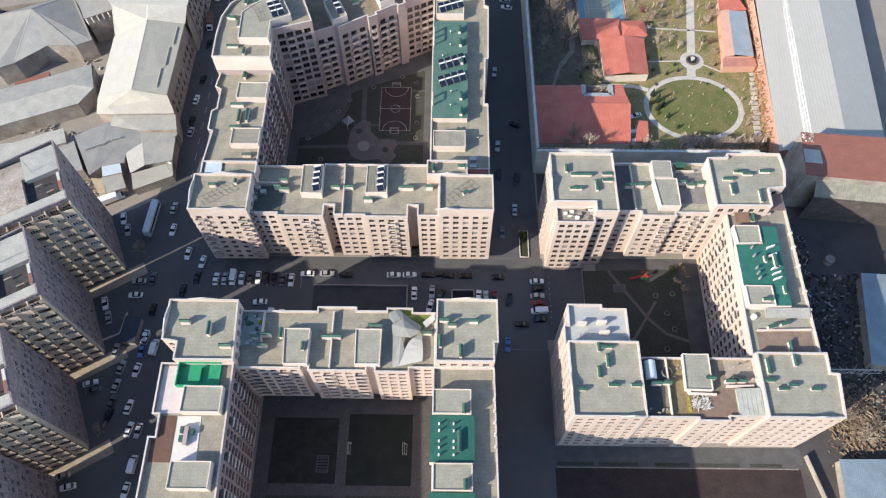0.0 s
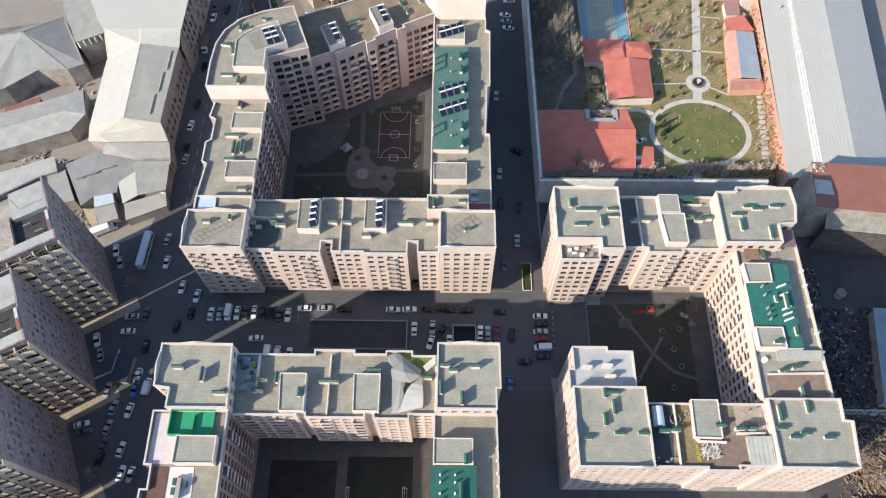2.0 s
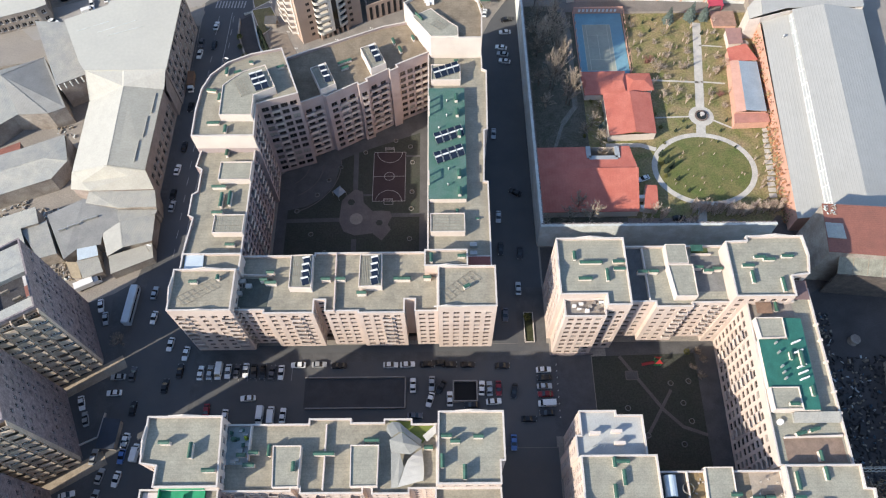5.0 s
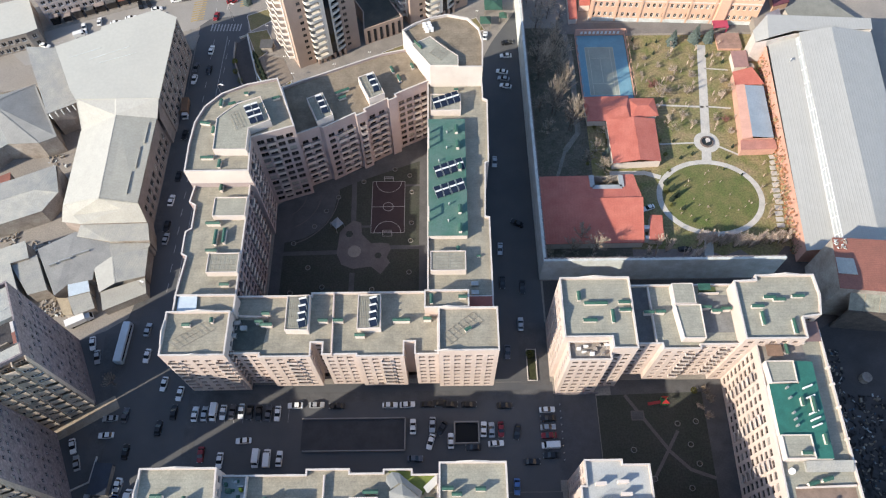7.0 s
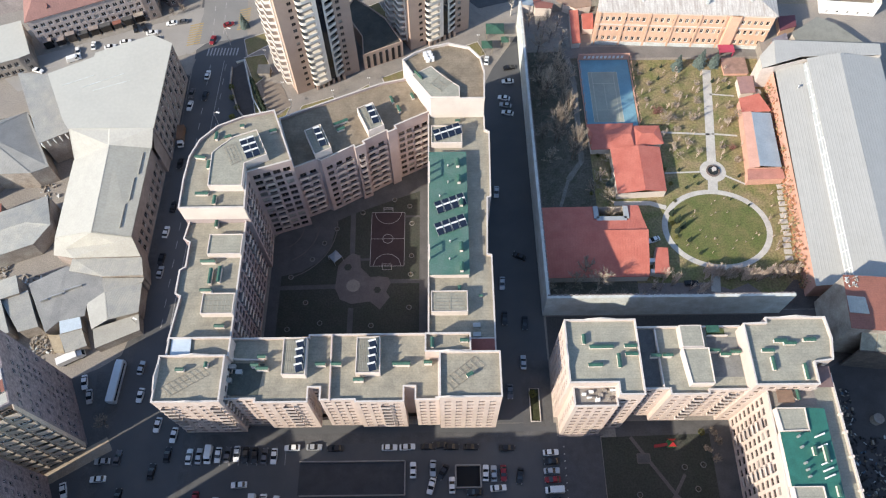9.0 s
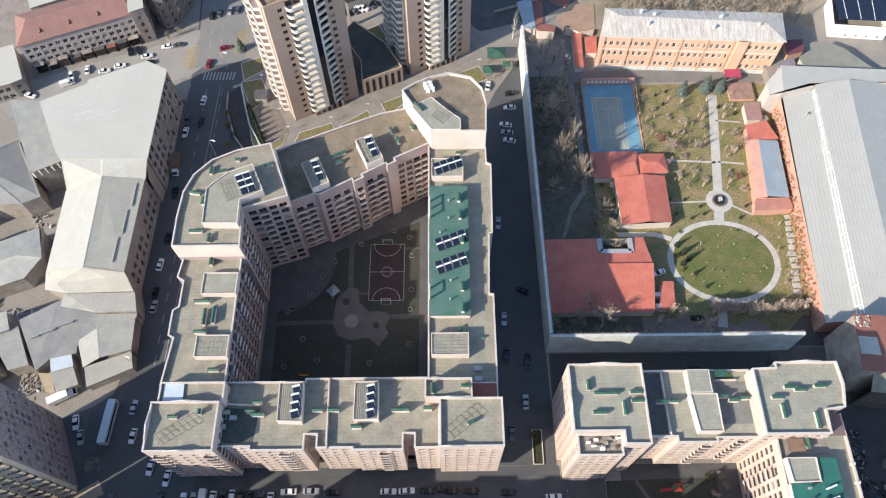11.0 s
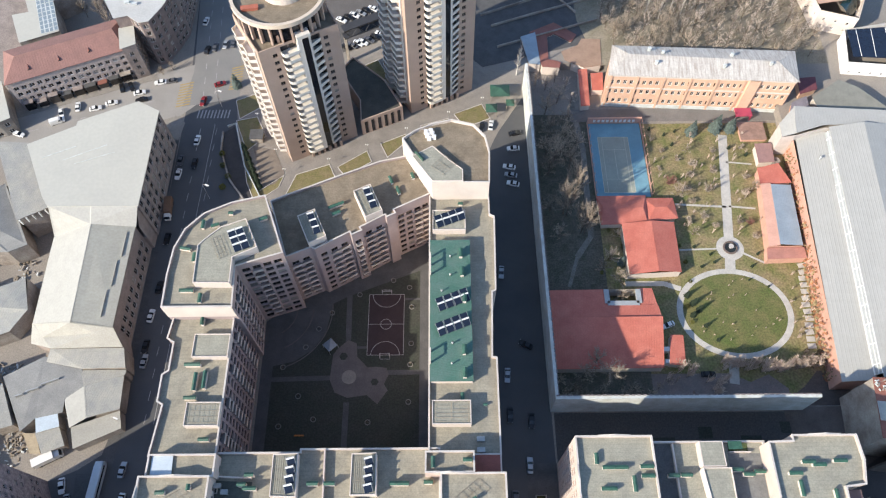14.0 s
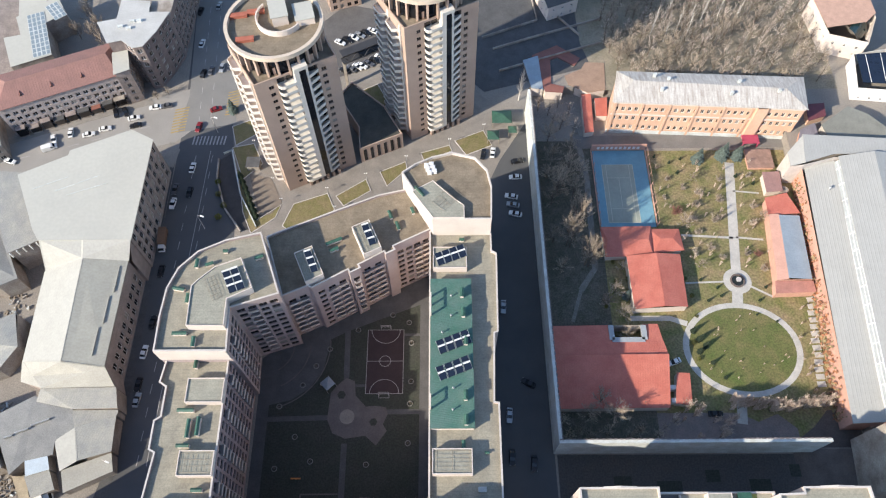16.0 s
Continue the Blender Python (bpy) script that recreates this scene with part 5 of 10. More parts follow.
part("lean_to_roof", _t, mat("pale_grey_sheeting", (0.40, 0.40, 0.355), 0.7, 0.1, 0.4, 4, 0.05), Dn, "pale grey sheet lean-to over the terrace")
_t = MB()
_t.box(74.6, 58.6, 26.98, 77.4, 60.0, 28.6, 0)
_t.box(74.4, 58.4, 28.6, 77.6, 60.2, 28.75, 1)
part("terrace_bar", _t, [M_SLATE, M_PIT], Dn, "dark roofed serving hut on the terrace")
for _x, _y, _r2 in ((74.9, 62.4, 0.9), (76.9, 63.0, 0.9), (79.0, 62.2, 0.8), (79.2, 59.2, 0.8)):
    _t = MB()
    _t.tube((_x, _y, 26.98), (_x, _y, 28.9), 0.05, 0.05, 5)
    _t.tube((_x, _y, 28.5), (_x, _y, 29.2), _r2 * 0.35, 0.05, 7)
    part("folded_umbrella", _t, M_CONC, Dn, "folded beige terrace umbrella")
_t = MB()
for _i in range(8):
    _a0, _a1 = math.pi * _i / 8, math.pi * (_i + 1) / 8
    _t.face([(53.4 - 1.4 * math.cos(_a0), 59.3, 27.9 + 1.1 * math.sin(_a0)), (53.4 - 1.4 * math.cos(_a0), 64.2, 27.9 + 1.1 * math.sin(_a0)), (53.4 - 1.4 * math.cos(_a1), 64.2, 27.9 + 1.1 * math.sin(_a1)), (53.4 - 1.4 * math.cos(_a1), 59.3, 27.9 + 1.1 * math.sin(_a1))])
_t.box(52.0, 59.3, 26.9, 54.8, 64.2, 27.95)
part("skylight", _t, M_PALEBLUE, Dn, "pale blue barrel-vaulted skylight")
_t = MB()
for _k in range(90):
    _x, _y = random.uniform(63.2, 67.8), random.uniform(51.6, 55.0)
    m_ = Matrix.Translation((_x, _y, 26.96)) @ Matrix.Rotation(random.gauss(0.6, 0.5), 4, "Z") @ Matrix.Rotation(random.uniform(-0.25, 0.25), 4, "Y")
    _l = random.uniform(0.3, 0.8)
    _t.box(-_l, -0.09, 0.1, _l, 0.09, random.uniform(0.15, 0.6), random.choice((0, 0, 1)), m=m_)
part("stacked_boards", _t, [mat("greyed_white_boards", (0.60, 0.57, 0.51), 0.8, 0.1, 1, 5, 0.1), M_CONC], Dn, "heap of greyed white boards on the terrace", kind="stuff")
_t = MB()
for _k in range(24):
    _x, _y = random.choice([(random.uniform(58.6, 61.8), random.uniform(58.6, 64.4)), (random.uniform(51.2, 56.8), random.uniform(50.4, 51.4)), (random.uniform(73.4, 80.0), random.uniform(57.0, 58.4))])
    _l = random.uniform(0.2, 0.5)
    _t.box(_x, _y, 26.95, _x + _l, _y + random.uniform(0.2, 0.5), 26.95 + random.uniform(0.2, 0.8), random.choice((0, 0, 1)))
part("terrace_clutter", _t, [M_CONC, M_SLATE], Dn, "stored pots and crates on the terraces", kind="stuff")
vents(Dn, 26.9, [(54.4, 58.0, 2.5, 0), (57.3, 58.2, 2, 0), (68.5, 59.5, 2.5, 0), (73.5, 58.7, 2.5, 0), (76.5, 58.8, 2, 0)], 2.2)
_t = MB()
_t.tube((57.6, 61.2, 27.0), (57.6, 61.2, 28.0), 1.3, 1.3, 16)
part("water_tank", _t, M_METAL, Dn)
pediment(Dn, (44, 48.6), (50, 48.6), 30.2)
pediment(Dn, (90, 48.8), (98, 48.8), 30.2)
pediment(Dn, (32.0, 52), (32.0, 60), 30.2, 1.1)

# block south of the car park
penthouse(C, ccw([(-43.3, 71.8), (-36.3, 71.8), (-36.3, 61.9), (-42.6, 61.8)]), 27.1, 2.6)
penthouse(C, ccw([(-24.2, 71.8), (-17.2, 71.8), (-17.3, 61.9), (-23.9, 61.9)]), 27.1, 2.6)
penthouse(C, rect(-66.0, 48.1, -56.1, 54.8), 29.5, 3.2)
penthouse(C, rect(-65.8, 29.7, -56.0, 36.2), 29.5, 3.2)
penthouse(C, rect(-3.3, 48.8, 6.4, 55.1), 27.4, 3.6)
penthouse(C, rect(-3.0, 30.3, 6.6, 36.7), 27.4, 3.6)
vents(C, 32.1, [(-68.6, 71.8, 2.5, 0), (-62.0, 69.9, 3.5, 90), (-57.0, 65.2, 3, 0), (-0.6, 72.9, 2.5, 0), (1.5, 71.6, 2.2, 0), (7.1, 72.7, 2.2, 0), (-1.6, 66.9, 3, 90), (3.7, 64.3, 3.2, 90)], 2.2)
vents(C, 27.1, [(-44.2, 70.7, 2.5, 90), (-48.0, 70.3, 2.2, 0), (-48.9, 67.3, 2.5, 0), (-30.7, 69.9, 5, 0), (-19.1, 73.1, 3.5, 0), (-51.0, 69.7, 2, 0), (-5.0, 71.2, 2, 0)], 2.4)
vents(C, 31.0, [(4.6, 49.9, 2.4, 90), (4.8, 31.6, 2.4, 90)])
vents(C, 29.4, [(-37.7, 66.6, 2.2, 90)])
low_wall(C, (-30.6, 61.4), (-30.6, 77.3), 27.1, 1.4)
low_wall(C, (-49.4, 68.6), (-49.4, 77.3), 27.1, 1.6)
deck(C, "terrace", rect(-55.7, 67.8, -49.6, 77.1), 27.1, mat("pale_terrace_tile", (0.33, 0.37, 0.36), 0.7, 0.1, 0.5, 4, 0.1), 0.06)
_t = MB()
for _k in range(14):
    _x, _y = random.uniform(-55.5, -50.4), random.uniform(67.8, 76.0)
    _t.box(_x, _y, 27.16, _x + random.uniform(0.4, 1.6), _y + random.uniform(0.3, 1.0), 27.16 + random.uniform(0.3, 1.4), random.randint(0, 1))
part("terrace_clutter", _t, [M_VENT, M_METAL], C, "green tubs and cabinets on the terrace", kind="stuff")
_t = MB()
_t.tube((-50.6, 74.1, 27.16), (-50.6, 74.1, 28.8), 0.5, 0.35, 8, cap=True)
part("potted_bush", _t, mat("lime_foliage", (0.35, 0.42, 0.04), 0.9, 0.2, 3, 8, 0.2), C, "yellow-green potted bush")
_e = rect(-68.8, 55.3, -58.2, 61.4)
_t = MB()
_t.prism(_e, 29.6, 29.9)
for _i in range(4):
    _a, _b2 = _e[_i], _e[(_i + 1) % 4]
    _t.prism(ccw(strip([_a, _b2], 0.25)), 29.6, 31.4 if _i != 1 else 30.4)
_t.box(-63.4, 56.6, 29.9, -62.9, 60.2, 31.0)
part("terrace", _t, M_EMERALD, C, "bright emerald green painted terrace")
deck(C, "terrace", [(-73.1, 60.9), (-69.0, 60.9), (-66.3, 54.6), (-66.3, 48.5), (-73.0, 48.5)], 29.5, mat("pink_white_tile", (0.62, 0.53, 0.50), 0.8, 0.06, 0.5, 4, 0.1), 0.1)
deck(C, "terrace", [(-71.2, 47.9), (-67.5, 47.9), (-67.2, 36.4), (-72.6, 36.4), (-72.6, 42.0), (-71.2, 42.1)], 29.5, mat("brown_terrace_boards", (0.15, 0.08, 0.055), 0.85, 0.14, 0.6, 5, 0.1), 0.1)
deck(C, "terrace", [(-67.1, 47.8), (-61.3, 47.8), (-60.7, 36.5), (-66.9, 36.5)], 29.5, mat("pale_terrace_stone", (0.68, 0.62, 0.58), 0.8, 0.06, 0.5, 4, 0.1), 0.14)
_t = MB()
_t.box(-64.5, 40.4, 29.64, -63.5, 45.0, 31.0, 0)
_t.box(-65.6, 41.2, 29.64, -64.7, 42.8, 30.8, 1)
_t.box(-65.6, 43.4, 29.64, -64.7, 45.0, 30.8, 1)
_t.box(-62.9, 43.0, 29.64, -62.2, 44.4, 30.8, 1)
part("chimney", _t, [M_PINK_SHADE, M_VENT], C, "brick chimney with green vents")
_g = MB()
for _y0, _y1 in ((37.0, 48.6), (-20, 30.0)):
    _g.prism(rect(-3.9, _y0, 7.2, _y1), 27.4, 30.0, 0, True, mtop=1)
part("roof", _g, [M_CREAM, mat("deep_green_roof", (0.02, 0.115, 0.085), 0.6, 0.12, 0.4, 4, 0.1)], C, "deep green sheet roof")
for _x in (-1.6, 2.0):
    for _y in (46.3, 44.6, 42.0, 40.4, 38.7):
        _t = MB()
        _t.tube((_x, _y, 30.0), (_x, _y, 31.2), 0.24, 0.24, 8, cap=True)
        part("flue", _t, M_WHITE, C, "round white roof flue")
vents(C, 30.0, [(3.4, 42.0, 5.0, 90)])
for _y in (41.0, 44.0, 47.0, 50.0, 53.0):
    _t = MB()
    _t.box(12.0, _y - 0.2, 28.3, 12.5, _y + 0.2, 30.6)
    part("post", _t, M_CREAM, C)
# sharp-angled sheet-metal terrace roof
_t = MB()
_CP = [(-14.7, 73.0), (-11.7, 74.9), (-6.9, 71.3), (-9.4, 69.4), (-14.2, 69.9)]
_top = (-11.2, 72.0, 30.3)
for _i in range(5):
    _a, _b2 = _CP[_i], _CP[(_i + 1) % 5]
    _t.face([(*_a, 29.5), (*_b2, 29.5), _top], 0)
# curled strip behind it
_ci = [(-14.2, 73.6), (-13.4, 74.2), (-12.4, 74.9), (-11.5, 74.9), (-9.4, 73.4), (-7.1, 71.6)]
_co = [(-15.6, 75.4), (-15.4, 76.8), (-14.2, 77.8), (-12.4, 77.6), (-9.8, 75.4), (-6.7, 73.2)]
for _i in range(5):
    _t.face([(*_ci[_i], 29.4), (*_co[_i], 28.6 - 0.1 * _i), (*_co[_i + 1], 28.5 - 0.1 * _i), (*_ci[_i + 1], 29.4)], 0)
# pale swooping sheet down to the street front
_si = [(-9.0, 69.3), (-10.2, 68.0), (-10.9, 66.4), (-11.6, 64.2), (-12.5, 61.9)]
_so = [(-6.7, 71.0), (-6.4, 69.0), (-6.2, 67.0), (-6.1, 65.0), (-6.3, 63.4)]
for _i in range(4):
    _t.face([(*_si[_i], 29.4 - 0.3 * _i), (*_so[_i], 28.5), (*_so[_i + 1], 28.4), (*_si[_i + 1], 29.1 - 0.3 * _i)], 1)
_t.face([(-14.2, 69.8, 29.5), (-12.0, 69.7, 29.4), (-11.0, 66.4, 28.7), (-12.5, 61.9, 28.2), (-14.1, 61.7, 27.9)], 0)
_t.face([(-6.5, 74.2, 28.4), (-3.3, 77.0, 28.6), (-3.1, 74.8, 28.9), (-5.4, 72.6, 28.9)], 1)
part("canopy", _t, [mat("grey_canopy_sheet", (0.30, 0.295, 0.265), 0.75, 0.08, 0.4, 4, 0.05), mat("pale_sheet_metal", (0.50, 0.48, 0.43), 0.6, 0.06, 0.4, 4, 0.05)], C, "curved grey and white sheet-metal roof over a terrace")
for _a, _b2 in (((-15.3, 75.6), 28.6), ((-6.8, 71.4), 28.5), ((-6.4, 63.6), 28.3), ((-14.0, 62.0), 27.9), ((-14.3, 71.4), 29.4), ((-3.4, 75.0), 28.6)):
    _t = MB()
    _t.box(_a[0] - 0.12, _a[1] - 0.12, 27.1, _a[0] + 0.12, _a[1] + 0.12, _b2)
    part("post", _t, M_SLATE, C)
deck(C, "terrace", [(-15.3, 78.2), (-9.6, 78.2), (-9.4, 77.0), (-3.5, 77.0), (-6.6, 72.6), (-12.2, 75.5)], 27.12, mat("synthetic_turf", (0.16, 0.20, 0.045), 0.95, 0.15, 0.8, 6, 0.2), 0.06)
pediment(C, (-69, 78.4), (-61, 78.4), 33.0)
pediment(C, (1.5, 79.1), (9.5, 79.1), 33.0)
pediment(C, (-74.0, 69.0), (-74.0, 76.0), 33.0)

# ---- loggias of the slab towers ----
def loggias(T, x, y, length=62.0, h=42.0, cols=7):
    se, ds = Vector((x, y)), Vector((-0.862, -0.507))
    nrm = Vector((0.507, -0.862))
    sw = se + ds * 24.0
    u = -ds
    z0, storey, rows = 2.2, 3.86, 10
    cw = 24.0 / cols
    m = Matrix(((u.x, nrm.x, 0, sw.x), (u.y, nrm.y, 0, sw.y), (0, 0, 1, 0), (0, 0, 0, 1)))
    for c in range(cols + 1):
        fin = MB()
        fin.box(c * cw - 0.14, 0.02, z0, c * cw + 0.14, 1.5, z0 + rows * storey, m=m)
        part("fin", fin, M_LOGGIA, T, "tan concrete loggia fin")
    for r in range(rows):
        sl = MB()
        z = z0 + r * storey
        sl.box(-0.14, 0.02, z - 0.16, 24.14, 1.42, z + 0.1, m=m)
        part("loggia_floor", sl, M_LOGGIA, T)
    for r in range(rows):
        for c in range(cols):
            z = z0 + r * storey
            p = MB()
            a, b = c * cw + 0.14, (c + 1) * cw - 0.14
            tp = random.uniform(2.2, 2.5)
            q = lambda s, d, zz: m @ Vector((s, d, zz))
            for d0, d1 in ((1.35, 2.05),):
                p.face([q(a, d0, z), q(b, d1, z), q(b, d1, z + tp), q(a, d0, z + tp)])
                p.face([q(b, d1, z), q(b, 1.4, z), q(b, 1.4, z + tp), q(b, d1, z + tp)])
                p.face([q(b, d1 - 0.12, z), q(a, d0 - 0.12, z), q(a, d0 - 0.12, z + tp), q(b, d1 - 0.12, z + tp)])
                p.face([q(a, d0, z + tp), q(b, d1, z + tp), q(b, d1 - 0.12, z + tp), q(a, d0 - 0.12, z + tp)])
                p.face([q(a, d0, z), q(b, d1, z), q(b, 1.4, z), q(a, 1.4, z)])
            part("parapet", p, M_LOGGIA, T)
            w = MB()
            full = random.random()
            dd = 1.2 if full < 0.75 else 0.7
            w.box(a, dd, z + tp - 0.6, b, dd + 0.08, z + storey - 0.16, 0, m=m)
            k = 4 if full < 0.45 else 3
            s0 = a + (0.15 if full < 0.45 else random.choice((0.2, 0.9)))
            pw = (b - a - 0.3) / 4
            for i in range(k):
                w.box(s0 + i * pw + 0.12, dd + 0.06, z + tp + 0.1, s0 + (i + 1) * pw - 0.08, dd + 0.1, z + storey - 0.42, 1, m=m)
            part("glazing", w, [M_FRAME_W if full < 0.14 else M_LOGGIA_F if full > 0.8 else M_LOGGIA, M_GLASS], T)
    # the recess's dimness is put into this wall's darker tan
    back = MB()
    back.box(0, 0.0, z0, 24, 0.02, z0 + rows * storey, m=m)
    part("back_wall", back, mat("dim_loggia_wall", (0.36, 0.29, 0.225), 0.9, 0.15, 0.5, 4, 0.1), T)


M_STAIN = mat("stained_beige_roof", (0.42, 0.37, 0.31), 0.9, 0.2, 0.35, 2, 0.2, tint=(0.24, 0.19, 0.15))
M_LOGGIA = mat("tan_concrete", (0.60, 0.50, 0.385), 0.9, 0.14, 0.4, 4, 0.2, tint=(0.47, 0.385, 0.295), rand=0.2)
M_LOGGIA_F = mat("brown_loggia_frame", (0.27, 0.21, 0.16), 0.8, 0.1, 1.0, 4, 0.1)
for _t in slab_towers:
    _w = next(c for c in _t.children if c.name.startswith("wall"))
    _p = _w.data.vertices
    loggias(_t, *max(((v.co.x, v.co.y) for v in _p), key=lambda q: q[0]))
    _r = MB()
    _sx, _sy = max(((v.co.x, v.co.y) for v in _p), key=lambda q: q[0])
    _m = Matrix(((-0.862, -0.43, 0, _sx), (-0.507, 0.903, 0, _sy), (0, 0, 1, 0), (0, 0, 0, 1)))
    for _q2, _mt, _lb in (((0.4, 0.4, 40.2, 40, 3.2, 41.9), M_TIN_L, "pale ribbed roof strip over the loggias"), ((0.4, 11.4, 40.2, 9.6, 20.5, 41.75), M_TIN_L, "pale sheet roof"),
                          ((9.7, 12.6, 40.2, 34, 19.2, 41.5), M_CONC, "stained concrete roof"), ((10.6, 3.3, 40.2, 34, 12.5, 41.6), M_STAIN, "weathered beige roof")):
        _r = MB()
        _r.box(*_q2, m=_m)
        part("roof", _r, _mt, _t, _lb)
    _r = MB()
    _r.box(0.35, 3.3, 40.2, 1.1, 9.6, 42.5, 0, m=_m)
    _r.box(0.3, 3.2, 42.5, 1.15, 6.4, 42.62, 1, m=_m)
    part("parapet", _r, [M_COPING, M_RUST], _t, "white parapet with a rusty cap")
    for _px, _py in ((4.0, 5.2), (6.6, 8.6)):
        _r = MB()
        _r.box(_px - 1.0, _py - 0.2, 40.2, _px + 1.0, _py + 0.2, 41.4, m=_m)
        part("duct", _r, M_PIPE, _t)
    _r = MB()
    _r.tube(_m @ Vector((7.4, 14.0, 41.7)), _m @ Vector((7.4, 14.0, 46.5)), 0.1, 0.06, 6)
    part("mast", _r, M_METAL, _t)

# ---- round-topped towers ----
M_TOWER_W = mat("white_balcony_render", (0.68, 0.635, 0.57), 0.7, 0.05, 0.3, 4, 0.05)


def round_tower(x, y):
    """x, y: the near corner of the tan wing."""
    T = thing("round_tower", "tall tan tower with white balconies and a ring crown", "building")
    F = Facades()
    o = Vector((x, y))
    u, v = Vector((0.894, 0.447)), Vector((-0.447, 0.894))
    P = lambda s, t: tuple(o + u * s + v * t)
    m = Matrix(((u.x, v.x, 0, x), (u.y, v.y, 0, y), (0, 0, 1, 0), (0, 0, 0, 1)))
    poly = [P(0, 0), P(25, 0), P(25, 20), P(20, 25), P(4, 25), P(-1.5, 18)]
    mb = MB()
    top, st = 53.2, 2.96
    # south front in three strips: panel, bay, panel
    only = lambda c, r, cols, rows: c == cols - 1
    first = lambda c, r, cols, rows: c == 0
    F.run(mb, P(0, 0), P(6.6, 0), 0, top, 2.4, st, w=1.45, h=1.5, sill=0.8, base=1.6, every=only, margin=0.5)
    F.run(mb, P(19.0, 0), P(25, 0), 0, top, 2.6, st, w=1.45, h=1.5, sill=0.8, base=1.6, every=first, margin=0.5)
    F.run(mb, P(25, 0), P(25, 20), 0, top, 3.3, st, w=1.5, h=1.5, base=1.6)
    F.run(mb, P(25, 20), P(20, 25), 0, top, 3.3, st, w=1.5, h=1.5, base=1.6)
    F.run(mb, P(20, 25), P(4, 25), 0, top, 3.3, st, w=1.5, h=1.5, base=1.6)
    F.run(mb, P(4, 25), P(-1.5, 18), 0, top, 3.3, st, w=1.5, h=1.5, base=1.6)
    mb.face([(*P(-1.5, 18), 0), (*P(0, 0), 0), (*P(0, 0), top), (*P(-1.5, 18), top)])
    mb.face([(*P(6.6, 0), 0), (*P(6.6, 1.5), 0), (*P(6.6, 1.5), top), (*P(6.6, 0), top)])
    mb.face([(*P(19, 1.5), 0), (*P(19, 0), 0), (*P(19, 0), top), (*P(19, 1.5), top)])
    mb.face([(*P(6.6, 1.5), 0), (*P(19, 1.5), 0), (*P(19, 1.5), top + 3), (*P(6.6, 1.5), top + 3)])
    inn = inset(poly, 0.35)
    for i in range(len(poly)):
        j = (i + 1) % len(poly)
        mb.face([(*poly[i], top), (*poly[j], top), (*poly[j], top + 0.8), (*poly[i], top + 0.8)])
        mb.face([(*poly[i], top + 0.8), (*poly[j], top + 0.8), (*inn[j], top + 0.8), (*inn[i], top + 0.8)])
        mb.face([(*inn[j], top), (*inn[i], top), (*inn[i], top + 0.8), (*inn[j], top + 0.8)])
    part("wall", mb, M_BROWN_T, T)
    r = MB()
    r.face([(*p, top) for p in inset(poly, 0.1)])
    part("roof", r, M_FELT_B, T)
    # bay: dark glass strip between white piers
    g = MB()
    g.box(13.1, -1.3, 3.0, 15.2, 1.5, top + 0.6, m=m)
    part("glass_strip", g, M_GLASS_D, T, "dark glass stair strip")
    pr = MB()
    pr.box(11.7, -1.9, 3.0, 13.1, 1.5, top + 1.8, m=m)
    pr.box(11.7, -1.9, top + 1.8, 15.9, 1.5, top + 3.0, m=m)
    part("pier", pr, M_TOWER_W, T)
    pr = MB()
    pr.box(15.2, -1.4, 3.0, 15.9, 1.5, top + 1.8, m=m)
    part("pier", pr, M_TOWER_W, T)
    for k in range(17):
        z = 3.0 + k * st
        b = MB()
        # rounded white balcony on the near side of the strip
        pts = [P(6.6, 1.4), P(6.6, -0.9), P(7.2, -1.7), P(8.2, -2.0), P(11.7, -1.9), P(11.7, 1.4)]
        b.prism(ccw(pts), z - 0.25, z, bottom=True)
        rail = pts[0:5]
        for a, c in zip(rail, rail[1:]):
            q = ccw(strip([a, c], 0.14))
            b.prism(q, z, z + 1.05)
        b.box(6.9, 1.05, z, 9.0, 1.1, z + 2.6, 1, m=m)
        b.box(9.6, 1.05, z, 11.4, 1.1, z + 2.3, 1, m=m)
        part("balcony", b, [M_TOWER_W, M_GLASS], T)
        b = MB()
        pts = [P(15.9, 1.4), P(15.9, -1.3), P(19.0, 0.0), P(19.0, 1.4)]
        b.prism(ccw(pts), z - 0.25, z, bottom=True)
        for a, c in ((pts[1], pts[2]),):
            b.prism(ccw(strip([a, c], 0.14)), z, z + 1.05)
        b.box(16.1, 1.1, z, 18.7, 1.16, z + 2.4, 1, m=m)
        part("balcony", b, [M_TOWER_W, M_GLASS], T)
        # wedge balconies on the west flank
        b = MB()
        pts = [P(-0.2, 3.0), P(-0.6, 9.0), P(-2.6, 8.0), P(-2.4, 4.0)]
        b.prism(ccw(pts), z - 0.25, z, bottom=True)
        for a, c in ((pts[1], pts[2]), (pts[2], pts[3]), (pts[3], pts[0])):
            b.prism(ccw(strip([a, c], 0.14)), z, z + 1.05)
        part("balcony", b, M_TOWER_W, T)
        b = MB()
        pts = [P(-0.9, 10.5), P(-1.4, 16.5), P(-3.2, 15.5), P(-3.0, 11.5)]
        b.prism(ccw(pts), z - 0.25, z, bottom=True)
        for a, c in ((pts[1], pts[2]), (pts[2], pts[3]), (pts[3], pts[0])):
            b.prism(ccw(strip([a, c], 0.14)), z, z + 1.05)
        part("balcony", b, M_TOWER_W, T)
    fl = MB()
    fl.box(-0.6, 2.0, 3, -0.2, 3.0, top, m=m)
    fl.box(-1.0, 9.2, 3, -0.4, 10.4, top, m=m)
    part("pier", fl, M_TOWER_W, T)
    # columns at the foot
    for k in range(6):
        c = MB()
